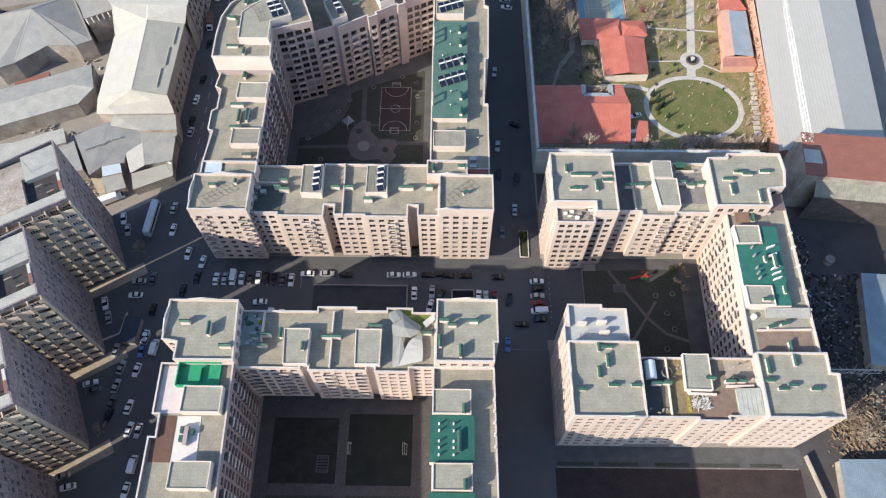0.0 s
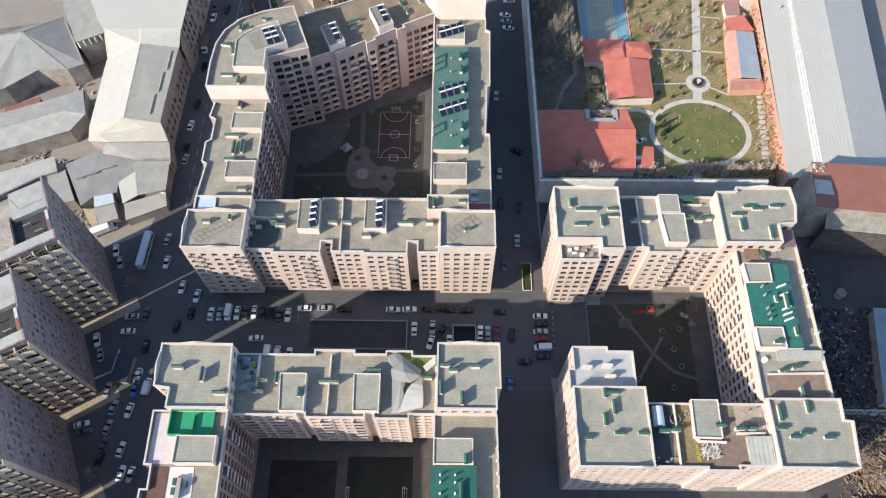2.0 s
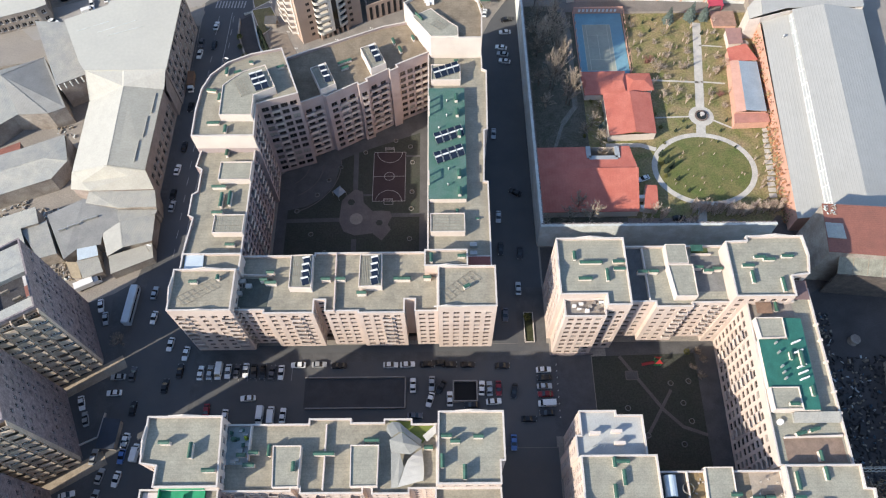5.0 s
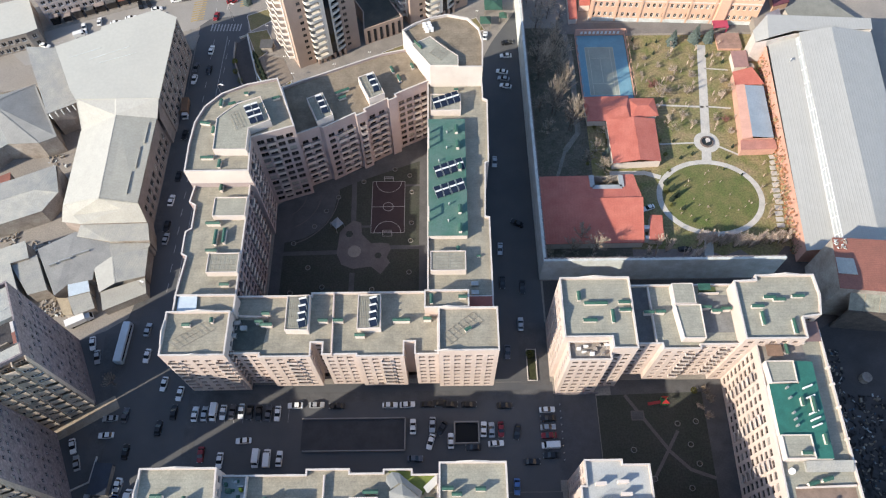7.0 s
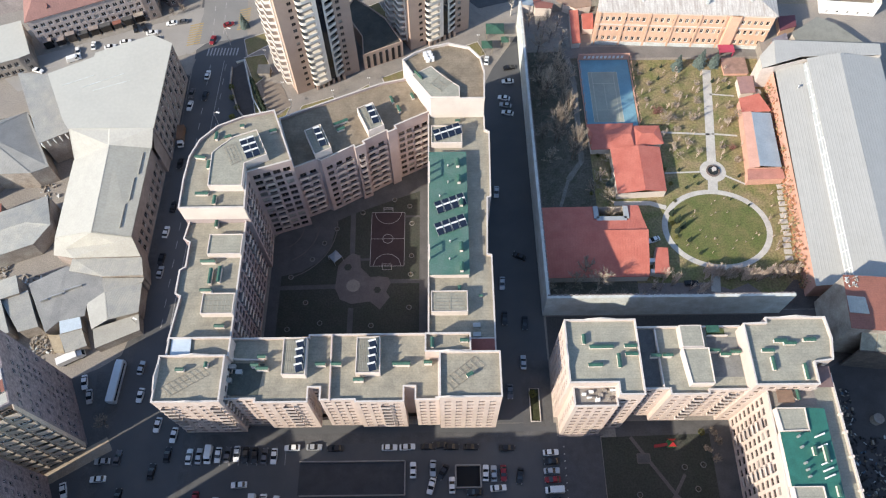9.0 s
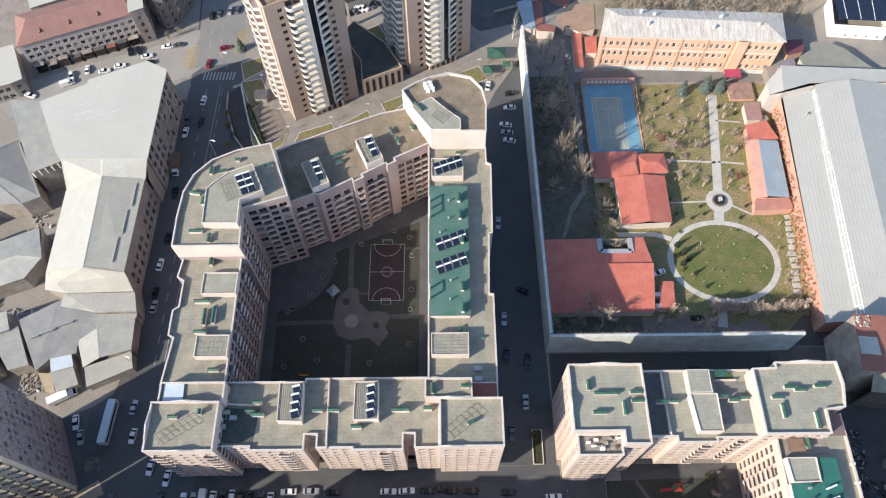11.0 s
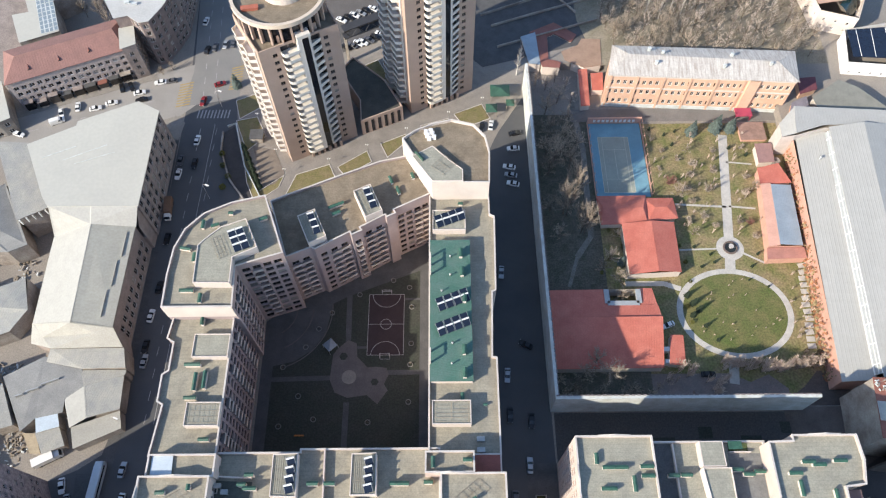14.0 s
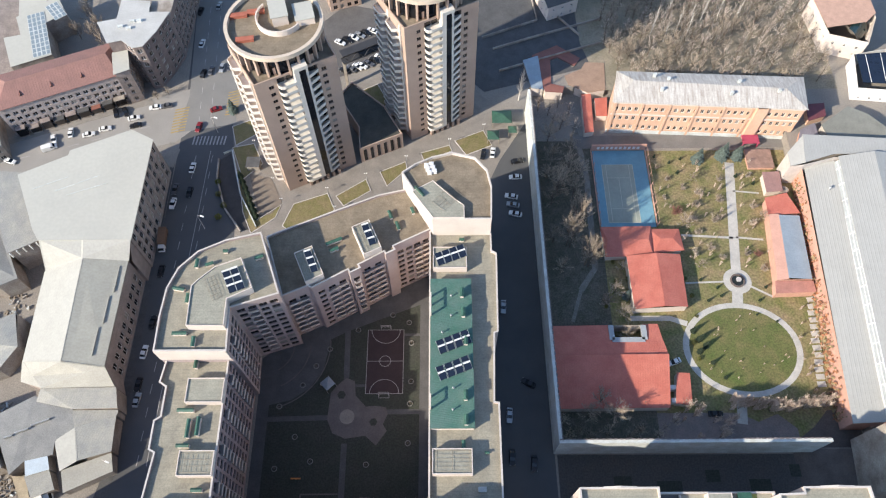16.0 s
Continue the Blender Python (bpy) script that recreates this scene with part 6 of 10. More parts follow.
        c.box(7.2 + k * 2.1, -1.4, 0, 8.1 + k * 2.1, -0.4, 2.75, m=m)
        part("column", c, M_BROWN_T, T)
    sh = MB()
    sh.box(6.7, 1.2, 0, 18.9, 1.45, 2.75, m=m)
    part("shopfront", sh, M_GLASS_D, T)
    # crown
    c = P(12.4, 12.6)
    dr = MB()
    dr.prism(circle(*c, 12.2, 48), top, 60.0, top=False)
    part("drum", dr, M_GLASS_D, T, "dark glazed drum under the ring")
    for k in range(26):
        a = 2 * math.pi * k / 26
        q = Matrix.Translation((c[0], c[1], 0)) @ Matrix.Rotation(a, 4, "Z")
        cl = MB()
        cl.box(12.2, -0.3, top, 13.3, 0.3, 60.2, m=q)
        part("column", cl, M_BROWN_T, T)
    ri = MB()
    o1, o2 = circle(*c, 14.0, 64), circle(*c, 13.0, 64)
    for i in range(64):
        j = (i + 1) % 64
        ri.face([(*o1[i], 60.2), (*o1[j], 60.2), (*o1[j], 61.6), (*o1[i], 61.6)])
        ri.face([(*o1[i], 61.6), (*o1[j], 61.6), (*o2[j], 61.6), (*o2[i], 61.6)])
        ri.face([(*o2[j], 60.4), (*o2[i], 60.4), (*o2[i], 61.6), (*o2[j], 61.6)])
        ri.face([(*o1[j], 60.2), (*o1[i], 60.2), (*o2[i], 60.2), (*o2[j], 60.2)])
    part("ring", ri, mat("cream_ring_render", (0.60, 0.50, 0.40), 0.8, 0.06, 0.3, 4, 0.05), T, "cream ring beam of the crown")
    rf = MB()
    rf.face([(*p, 60.4) for p in circle(*c, 13.4, 48)])
    part("roof", rf, M_FELT_B, T, "tan felt roof inside the ring")
    co = MB()
    cc = (c[0] + 1.5, c[1] + 2.0)
    w1, w2 = circle(*cc, 6.8, 16, a0=140, a1=330), circle(*cc, 6.4, 16, a0=140, a1=330)
    for i in range(16):
        co.face([(*w1[i], 60.4), (*w1[i + 1], 60.4), (*w1[i + 1], 62.2), (*w1[i], 62.2)])
        co.face([(*w2[i + 1], 60.4), (*w2[i], 60.4), (*w2[i], 62.2), (*w2[i + 1], 62.2)])
        co.face([(*w1[i], 62.2), (*w1[i + 1], 62.2), (*w2[i + 1], 62.2), (*w2[i], 62.2)])
    part("curved_wall", co, M_CREAM, T)
    hs = MB()
    q = Matrix.Translation((c[0] + 2.0, c[1] + 4.0, 60.4)) @ Matrix.Rotation(0.25, 4, "Z")
    hs.box(-3.2, -4.5, 0, 1.2, 4.5, 3.4, m=q)
    hs.box(-3.5, -4.8, 3.4, 1.5, 4.8, 3.65, 1, m=q)
    hs.box(3.2, -6.0, 0, 8.4, 0.5, 2.2, m=q)
    hs.box(3.0, -6.2, 2.2, 8.6, 0.7, 2.4, 1, m=q)
    part("roof_house", hs, [M_CREAM, M_ROOF_W], T)
    for s, t in ((-10.4, 3.0), (-5.6, 4.4), (-7.4, -6.2)):
        pl = MB()
        q = Matrix.Translation((c[0] + s, c[1] + t, 60.4)) @ Matrix.Rotation(0.15, 4, "Z")
        pl.box(-2.4, -0.7, 0, 2.4, 0.7, 0.9, m=q)
        pl.box(-2.5, -0.8, 0.9, 2.5, 0.8, 1.0, m=q)
        part("roof_vent", pl, mat("brick_red_paint", (0.42, 0.13, 0.08), 0.8, 0.1, 0.5, 4, 0.05), T, "brick red roof vent")
    F.windows(T, near=(-30, 220), limit=140)
    return T


for _x, _y in ((-54.4, 232.8), (-12.7, 254.1)):
    round_tower(_x, _y)

# podium between the towers, footbridge behind
POD = thing("podium_building", "low tan podium with a dark flat roof and columns", "building")
_pp = ccw([(-30.2, 244.4), (-15.6, 251.0), (-22.3, 263.4), (-34.5, 274.6), (-39.0, 268.0), (-31.0, 254.0)])
_b = MB()
_b.prism(_pp, 0, 8.0, top=False)
_i = inset(_pp, 0.4)
for _k in range(len(_pp)):
    _j = (_k + 1) % len(_pp)
    _b.face([(*_pp[_k], 8.0), (*_pp[_j], 8.0), (*_i[_j], 8.0), (*_i[_k], 8.0)])
    _b.face([(*_i[_j], 7.4), (*_i[_k], 7.4), (*_i[_k], 8.0), (*_i[_j], 8.0)])
part("wall", _b, M_BROWN_T, POD)
_b = MB()
_b.face([(*p, 7.4) for p in inset(_pp, 0.1)])
part("roof", _b, mat("dark_roof_felt", (0.085, 0.082, 0.068), 0.9, 0.2, 0.3, 3, 0.1, tint=(0.055, 0.055, 0.048)), POD)
for _k in range(6):
    _a = Vector((-30.2, 244.4)).lerp(Vector((-15.6, 251.0)), (_k + 0.75) / 6.4)
    _q = Matrix.Translation((_a.x, _a.y, 0)) @ Matrix.Rotation(math.atan2(6.6, 14.6), 4, "Z")
    _b = MB()
    _b.box(-0.55, -0.06, 0.4, 0.55, 0.1, 6.6, m=_q)
    part("glazing", _b, M_GLASS_D, POD)
BR = thing("footbridge", "covered steel truss footbridge between the towers", "bridge")
_b = MB()
_p0, _p1 = Vector((-37.5, 279.0)), Vector((-14.0, 291.0))
for _s in (-1.5, 1.5):
    _n2 = Vector((-0.455, 0.89)) * _s
    for _k in range(10):
        _a, _c2 = _p0.lerp(_p1, _k / 10) + _n2, _p0.lerp(_p1, (_k + 1) / 10) + _n2
        beam(_b, (*_a, 13.6), (*_c2, 13.6), 0.3)
        beam(_b, (*_a, 17.1), (*_c2, 17.1), 0.3)
        beam(_b, (*(_a if _k % 2 else _c2), 13.6), (*(_c2 if _k % 2 else _a), 17.1), 0.22)
part("truss", _b, mat("dark_steel", (0.06, 0.06, 0.065), 0.6, 0.1, 1, 5, 0.0), BR)
_b = MB()
_b.prism(ccw(strip([tuple(_p0), tuple(_p1)], 3.4)), 17.2, 17.5)
_b.prism(ccw(strip([tuple(_p0), tuple(_p1)], 3.0)), 13.3, 13.55)
part("deck", _b, mat("dark_sheet", (0.045, 0.045, 0.05), 0.7, 0.1, 0.5, 4, 0.0), BR)
for _t2 in (0.02, 0.98):
    _c2 = _p0.lerp(_p1, _t2)
    _b = MB()
    _b.box(_c2.x - 0.5, _c2.y - 0.5, 0, _c2.x + 0.5, _c2.y + 0.5, 13.3)
    part("pier", _b, M_CONC, BR)

# ---- low roofs to the west ----
def shed(name, label, poly, eave, ridge=None, wall=None, roof=None, cut=None, z0=0.0, windows="", over=0.5, pitch=3.0, **kw2):
    """A low building: walls up to the eaves and a flat, lean-to or ridged roof of sheet. ridge: (a, b, z) ends of the ridge."""
    T = thing(name, label, "building")
    F = Facades()
    mb = MB()
    poly = ccw(list(poly))
    zs = eave if isinstance(eave, (list, tuple)) else [eave] * len(poly)
    lo = min(zs)
    for i in range(len(poly)):
        j = (i + 1) % len(poly)
        a, b = poly[i], poly[j]
        if windows and windows[i % len(windows)] == "w":
            F.run(mb, a, b, z0, lo, pitch, **kw2)
        else:
            mb.face([(*a, z0), (*b, z0), (*b, lo), (*a, lo)])
        if zs[i] > lo + 0.01 or zs[j] > lo + 0.01:
            mb.face([(*a, lo), (*b, lo), (*b, zs[j]), (*a, zs[i])])
    part("wall", mb, wall or M_CONC, T)
    r = MB()
    o = inset(poly, -over)
    k = len(o)
    th = 0.18
    if ridge:
        (ra, rb, rz) = ridge
        ra, rb = (*ra, rz), (*rb, rz)
        for i in range(k):
            j = (i + 1) % k
            a, b = (*o[i], zs[i] + th), (*o[j], zs[j] + th)
            da = (Vector(a) - Vector(ra)).length < (Vector(a) - Vector(rb)).length
            db = (Vector(b) - Vector(ra)).length < (Vector(b) - Vector(rb)).length
            e0, e1 = (ra if da else rb), (ra if db else rb)
            r.face([a, b, e0] if da == db else [a, b, e1, e0])
    else:
        r.face([(*o[i], zs[i] + th) for i in range(k)])
    for i in range(k):
        j = (i + 1) % k
        r.face([(*o[i], zs[i] - 0.05), (*o[j], zs[j] - 0.05), (*o[j], zs[j] + th), (*o[i], zs[i] + th)])
    r.face([(*o[i], zs[i] - 0.05) for i in reversed(range(k))])
    part("roof", r, roof or M_TIN, T)
    if F.panes:
        F.windows(T, M_FRAME_W, limit=120, near=(-90, 180))
    return T



def house(name, label, outline, faces, wall, roof, z0=0.0, windows="", category="building", **kw2):
    """A building whose wall tops follow outline (x, y, z) and whose roof is made of the given sloping faces."""
    T = thing(name, label, category)
    F = Facades()
    mb = MB()
    k = len(outline)
    for i in range(k):
        a, b = outline[i], outline[(i + 1) % k]
        lo = min(a[2], b[2]) - 0.3
        if windows and windows[i % len(windows)] == "w":
            F.run(mb, a[:2], b[:2], z0, lo, **kw2)
        else:
            mb.face([(*a[:2], z0), (*b[:2], z0), (*b[:2], lo), (*a[:2], lo)])
        mb.face([(*a[:2], lo), (*b[:2], lo), b, a])
    part("wall", mb, wall, T)
    for f in faces:
        mt = roof
        if isinstance(f, tuple):
            f, mt = f
        r = MB()
        c = sum((Vector(p) for p in f), Vector()) / len(f)
        g = [Vector(p) + (Vector(p) - c).normalized() * 0.25 for p in f]
        r.face([(p.x, p.y, p.z + 0.2) for p in g])
        r.face([(p.x, p.y, p.z + 0.02) for p in reversed(g)])
        for i in range(len(g)):
            a, b = g[i], g[(i + 1) % len(g)]
            r.face([(a.x, a.y, a.z + 0.02), (b.x, b.y, b.z + 0.02), (b.x, b.y, b.z + 0.2), (a.x, a.y, a.z + 0.2)])
        part("roof", r, mt, T)
    if F.panes:
        F.windows(T, M_FRAME_W, limit=120, near=(-90, 180))
    return T


def flat(pts, z):
    return [(x, y, z) for x, y in pts]


M_HALL = mat("grey_green_hall_roof", (0.375, 0.365, 0.315), 0.95, 0.06, 0.25, 1.5, 0.05, tint=(0.335, 0.325, 0.28), spec=0.1)
# paler roof copy that puts the western facet's sunlight into the colour
M_HALL_W = mat("sun_pale_hall_roof", (0.40, 0.392, 0.36), 0.95, 0.05, 0.25, 1.5, 0.04, tint=(0.365, 0.358, 0.328), spec=0.1)
M_TAN_W = mat("tan_painted_metal", (0.385, 0.37, 0.325), 0.85, 0.07, 0.2, 2.5, 0.05)
M_OLD = mat("cluttered_old_felt", (0.27, 0.225, 0.18), 0.95, 0.2, 0.35, 3, 0.4, tint=(0.14, 0.11, 0.09))
M_GREY_W = mat("grey_brown_tuff_facade", (0.33, 0.275, 0.25), 0.9, 0.16, 0.5, 2, 0.2, tint=(0.23, 0.19, 0.175))
M_BROWN_W = mat("brown_tuff_facade", (0.355, 0.295, 0.262), 0.9, 0.14, 0.3, 4, 0.2)
shed("warehouse", "broad factory hall with a pale membrane roof", [(-137.2, 227.4), (-127.2, 207.3), (-124.6, 203.6), (-96.6, 203.6), (-96.8, 240.8), (-104.3, 244.9), (-122.8, 236.7), (-122.9, 234.8)], 18.6, None, M_BROWN_W, M_ROOF_W, windows="---w----", over=0.2, storey=4.3, w=2.1, h=3.3, base=1.0, pitch=3.3)
house("factory_hall", "stone factory wing with a pale folded tin roof", [(-125.6, 163.6, 5.0), (-117.2, 160.7, 8.6), (-96.6, 160.8, 9.0), (-98.2, 165.0, 13.5), (-98.0, 198.6, 13.8), (-126.7, 198.6, 7.4), (-126.2, 169.2, 6.6)],
      [([(-126.2, 169.2, 6.7), (-110.4, 166.1, 14.8), (-111.1, 198.5, 16.0), (-126.7, 198.5, 7.5)], M_HALL_W), ([(-110.4, 166.1, 14.8), (-98.3, 164.9, 13.7), (-98.1, 198.5, 14.0), (-111.1, 198.5, 16.0)], M_HALL),
       ([(-125.8, 163.4, 5.2), (-117.2, 160.5, 8.8), (-96.4, 160.6, 9.2), (-98.3, 164.9, 13.7), (-110.4, 166.1, 14.8), (-126.2, 169.2, 6.7)], M_TAN_W)], M_BROWN_W, M_TIN, windows="---w---", pitch=3.2, storey=4.2, w=2.0, h=3.1, base=0.8)
for _k in range(3):
    _b = MB()
    _b.box(-102.6 + _k * 1.0 + 0.3, 168 + _k * 10.0, 14.2, -102.3 + _k * 1.0 + 0.3, 176.5 + _k * 10.0, 14.75)
    _o = new("roof_gutter", _b.mesh("roof_gutter", [M_HALL]))
    tagged(_o, "long raised metal gutter on the hall roof", "gutter")
house("shed", "low ribbed lean-to against the hall", [(-118.7, 157.0, 6.6), (-107.6, 154.8, 7.2), (-95.1, 154.8, 7.4), (-96.3, 160.4, 8.3), (-117.8, 160.4, 7.8)], [([(-118.7, 157.0, 6.7), (-107.6, 154.8, 7.3), (-95.1, 154.8, 7.5), (-96.3, 160.5, 8.4), (-117.8, 160.5, 7.9)], M_TIN)], M_CONC, M_TIN)
house("shed", "narrow ribbed lean-to roof", flat([(-108.3, 154.5), (-106.2, 149.3), (-95.4, 153.1), (-95.4, 154.5)], 5.9), [flat([(-108.3, 154.5), (-106.2, 149.3), (-95.4, 153.1), (-95.4, 154.5)], 6.0)], M_CONC, M_TIN)
house("workshop", "workshop under a slate grey sheet roof", [(-130.6, 152.6, 6), (-122.0, 137.0, 5), (-118.7, 140.8, 5), (-111.5, 142.4, 5), (-111.7, 145.9, 5.3), (-106.4, 149.2, 5.6), (-108.6, 155.2, 6), (-119.9, 158.4, 6.5)],
      [([(-130.6, 152.6, 6.1), (-122.0, 137.0, 5.1), (-118.7, 140.8, 5.1), (-111.5, 142.4, 5.1), (-111.7, 145.9, 5.4), (-106.4, 149.2, 5.7), (-108.6, 155.2, 6.1), (-119.9, 158.4, 6.6)], mat("slate_grey_sheet", (0.265, 0.262, 0.248), 0.75, 0.12, 0.2, 3, 0.1, tint=(0.2, 0.2, 0.195)))], M_CONC, M_TIN)
for _x, _y, _l in ((-121.0, 148.6, 3.6), (-116.4, 151.0, 5.2), (-124.4, 147.0, 2.2)):
    _b = MB()
    _q = Matrix.Translation((_x, _y, 6.1)) @ Matrix.Rotation(0.35, 4, "Z")
    _b.box(-_l / 2, -0.2, 0, _l / 2, 0.2, 0.9, m=_q)
    tagged(new("roof_ridge_vent", _b.mesh("roof_ridge_vent", [M_METAL])), "low metal ridge vent on the workshop roof", "vent")
house("shed", "small shed with a pale folded roof", [(-111.4, 145.9, 5.2), (-108.1, 138.0, 5.2), (-104.4, 140.6, 6.4), (-95.2, 143.1, 5.6), (-95.8, 152.6, 5.6), (-106.0, 149.0, 6.8)],
      [([(-111.5, 145.9, 5.3), (-108.2, 137.9, 5.3), (-103.4, 140.4, 6.6), (-105.8, 149.2, 7.0)], M_HALL_W), ([(-103.4, 140.4, 6.6), (-95.0, 143.1, 5.7), (-95.7, 152.9, 5.7), (-105.8, 149.2, 7.0)], M_TIN_L)], M_CONC, M_TIN_L)
house("shed", "lean-to with a pale worn roof", [(-107.9, 138.0, 4.6), (-106.5, 132.3, 3.6), (-94.4, 137.9, 3.6), (-95.3, 142.6, 4.6)], [[(-107.9, 138.0, 4.7), (-106.5, 132.3, 3.7), (-94.4, 137.9, 3.7), (-95.3, 142.6, 4.7)]], M_CONC, M_TAN_W)
house("shed", "small hut with a pale blue roof", flat([(-118.6, 140.6), (-117.4, 136.6), (-111.6, 138.3), (-113.0, 142.0)], 4.9), [flat([(-118.6, 140.6), (-117.4, 136.6), (-111.6, 138.3), (-113.0, 142.0)], 5.0)], M_CONC, M_PALEBLUE)
house("shed", "small hut with a grey ribbed roof", [(-118.0, 136.4, 4.2), (-115.2, 131.0, 3.4), (-109.6, 133.2, 3.4), (-111.8, 138.0, 4.2)], [[(-118.0, 136.4, 4.3), (-115.2, 131.0, 3.5), (-109.6, 133.2, 3.5), (-111.8, 138.0, 4.3)]], M_CONC, M_TIN)
house("shed", "sand coloured hut roof", flat([(-122.0, 136.6), (-118.6, 131.2), (-115.9, 131.2), (-118.4, 136.4)], 3.4), [flat([(-122.0, 136.6), (-118.6, 131.2), (-115.9, 131.2), (-118.4, 136.4)], 3.5)], M_CONC, mat("sand_sheet", (0.45, 0.36, 0.24), 0.9, 0.12, 0.5, 4, 0.1))
house("shed", "long workshop with worn pale roofing", [(-150.9, 145.9, 6.6), (-148.6, 138.3, 6.2), (-142.4, 139.9, 6.4), (-137.9, 134.0, 6.2), (-132.7, 136.7, 6.2), (-137.9, 147.2, 6.8), (-132.6, 149.2, 6.8), (-135.2, 155.3, 6.8)],
      [([(-170, 146.5, 6.6), (-170, 136, 6.2), (-148.6, 138.3, 6.3), (-142.4, 139.9, 6.5), (-137.9, 134.0, 6.3), (-132.7, 136.7, 6.3), (-137.9, 147.2, 6.9), (-132.6, 149.2, 6.9), (-135.2, 155.3, 6.9), (-150.9, 148.9, 6.7)], M_TIN_L)], M_CONC, M_TIN_L)
house("shed", "shed with a dull grey roof", flat([(-137.6, 146.8), (-129.9, 137.0), (-124.5, 138.6), (-130.7, 150.6)], 5.8), [flat([(-137.6, 146.8), (-129.9, 137.0), (-124.5, 138.6), (-130.7, 150.6)], 5.9)], M_CONC, M_TIN)
house("shed", "old flat roof with rubble and stored things", flat([(-160, 128), (-144.9, 124.3), (-137.5, 127.5), (-140.6, 134.8), (-160, 135)], 5.8), [flat([(-160, 128), (-144.9, 124.3), (-137.5, 127.5), (-140.6, 134.8), (-160, 135)], 5.9)], M_CONC, M_OLD)
house("shed", "pale flat roof beside the tower", flat([(-158, 121), (-141.9, 118.1), (-137.4, 121.2), (-139.4, 124.6), (-158, 127)], 7.6), [flat([(-158, 121), (-141.9, 118.1), (-137.4, 121.2), (-139.4, 124.6), (-158, 127)], 7.7)], M_CONC, M_ROOF_W)
house("shed", "long shed with a pale ribbed roof", [(-172, 166, 7), (-168, 152, 6.4), (-154.0, 158.2, 6.6), (-132.8, 166.6, 6.8), (-129.0, 173.6, 7), (-131.2, 183.8, 8), (-144.5, 178.4, 8.2)],
      [([(-172, 160, 8.6), (-154.8, 166.4, 8.6), (-136.6, 173.6, 8.6), (-132.0, 184.0, 8.0), (-144.5, 178.4, 8.0), (-172, 168, 7.6)], M_TIN), ([(-168, 152, 6.5), (-154.0, 158.2, 6.7), (-132.8, 166.6, 6.9), (-129.0, 173.6, 7.1), (-132.0, 184.0, 8.0), (-136.6, 173.6, 8.6), (-154.8, 166.4, 8.6), (-172, 160, 8.6)], M_TIN_L)], M_CONC, M_TIN_L)
house("shed", "low annex with a rust red roof", flat([(-159.7, 178.0), (-158.9, 175.6), (-148.1, 180.3), (-148.9, 183.4)], 4.6), [flat([(-159.7, 178.0), (-158.9, 175.6), (-148.1, 180.3), (-148.9, 183.4)], 4.7)], M_CONC, M_RUST)
M_SLATE_D = ribbed("dull_slate_sheet", (0.285, 0.278, 0.255), (0.5, 0.86), 0.8, 0.75, 0.0, 0.08, tint=(0.23, 0.226, 0.21))
_ap = (-157.6, 206.6, 13.2)
house("workshop", "workshop with a grey hipped tin roof", flat([(-176, 203), (-166, 181), (-159.7, 184.1), (-152.5, 192.4), (-139.6, 193.0), (-134.1, 195.7), (-146.7, 218.1), (-176, 212)], 8.6),
      [([(-159.7, 184.1, 8.7), (-150.0, 192.8, 8.7), _ap], M_TIN_L), ([(-150.0, 192.8, 8.7), (-139.6, 193.0, 8.7), _ap], M_SLATE_D), ([(-139.6, 193.0, 8.7), (-134.1, 195.7, 8.7), (-146.7, 218.1, 9.6), _ap], M_SLATE_D), ([_ap, (-146.7, 218.1, 9.6), (-176, 206, 9.6)], M_SLATE_D), ([(-176, 206, 9.6), (-166, 181, 8.7), (-159.7, 184.1, 8.7), _ap], M_SLATE_D)], M_CONC, M_SLATE_D)
shed("workshop", "grey tin-roofed workshop beside the hall", [(-151.7, 232.8), (-136.8, 202.9), (-127.5, 207.8), (-137.3, 231.8)], 12.6, roof=M_TIN)
_b = MB()
for _k in range(5):
    _b.box(-136.6 + _k * 1.8, 202.2 + _k * 0.95, 10.0, -136.2 + _k * 1.8, 202.6 + _k * 0.95, 12.4)
_o = tagged(new("balustrade", _b.mesh("balustrade", [M_CONC_P])), "weathered concrete gallery posts", "balustrade", kind="structure")
# yard clutter between the sheds
_rng = random.Random(3)
_b = MB()
for _k in range(420):
    _c2 = _rng.choice(((-123.5, 134.5, 4.0, 3.0), (-126.6, 140.0, 3.0, 3.0), (-136, 157, 6, 1.6), (-146.0, 154.6, 8, 1.6), (-148, 130, 8, 3.0), (-136, 126, 3, 3), (-128, 128, 5, 4), (-150, 160, 9, 2), (-137, 188, 4, 6), (-129, 178, 1.6, 8), (-128.5, 190, 1.2, 7), (-125, 134, 4, 2)))
    _x, _y = _c2[0] + _rng.uniform(-1, 1) * _c2[2], _c2[1] + _rng.uniform(-1, 1) * _c2[3]
    _z = 5.95 if _c2[0] == -148 else 0.0
    _q = Matrix.Translation((_x, _y, _z)) @ Matrix.Rotation(_rng.uniform(0, 3.1), 4, "Z")
    _l = _rng.uniform(0.15, 0.8)
    _b.box(-_l, -_rng.uniform(0.08, 0.3), 0, _l, _rng.uniform(0.08, 0.3), _rng.uniform(0.2, 0.9), _rng.choice((0, 0, 1, 2, 2, 2, 3)), m=_q)
tagged(new("yard_clutter", _b.mesh("yard_clutter", [M_CONC, M_SLATE, M_PIPE, M_CONC_P])), "mixed boards, barrels and scrap in the yards", "clutter", kind="stuff")
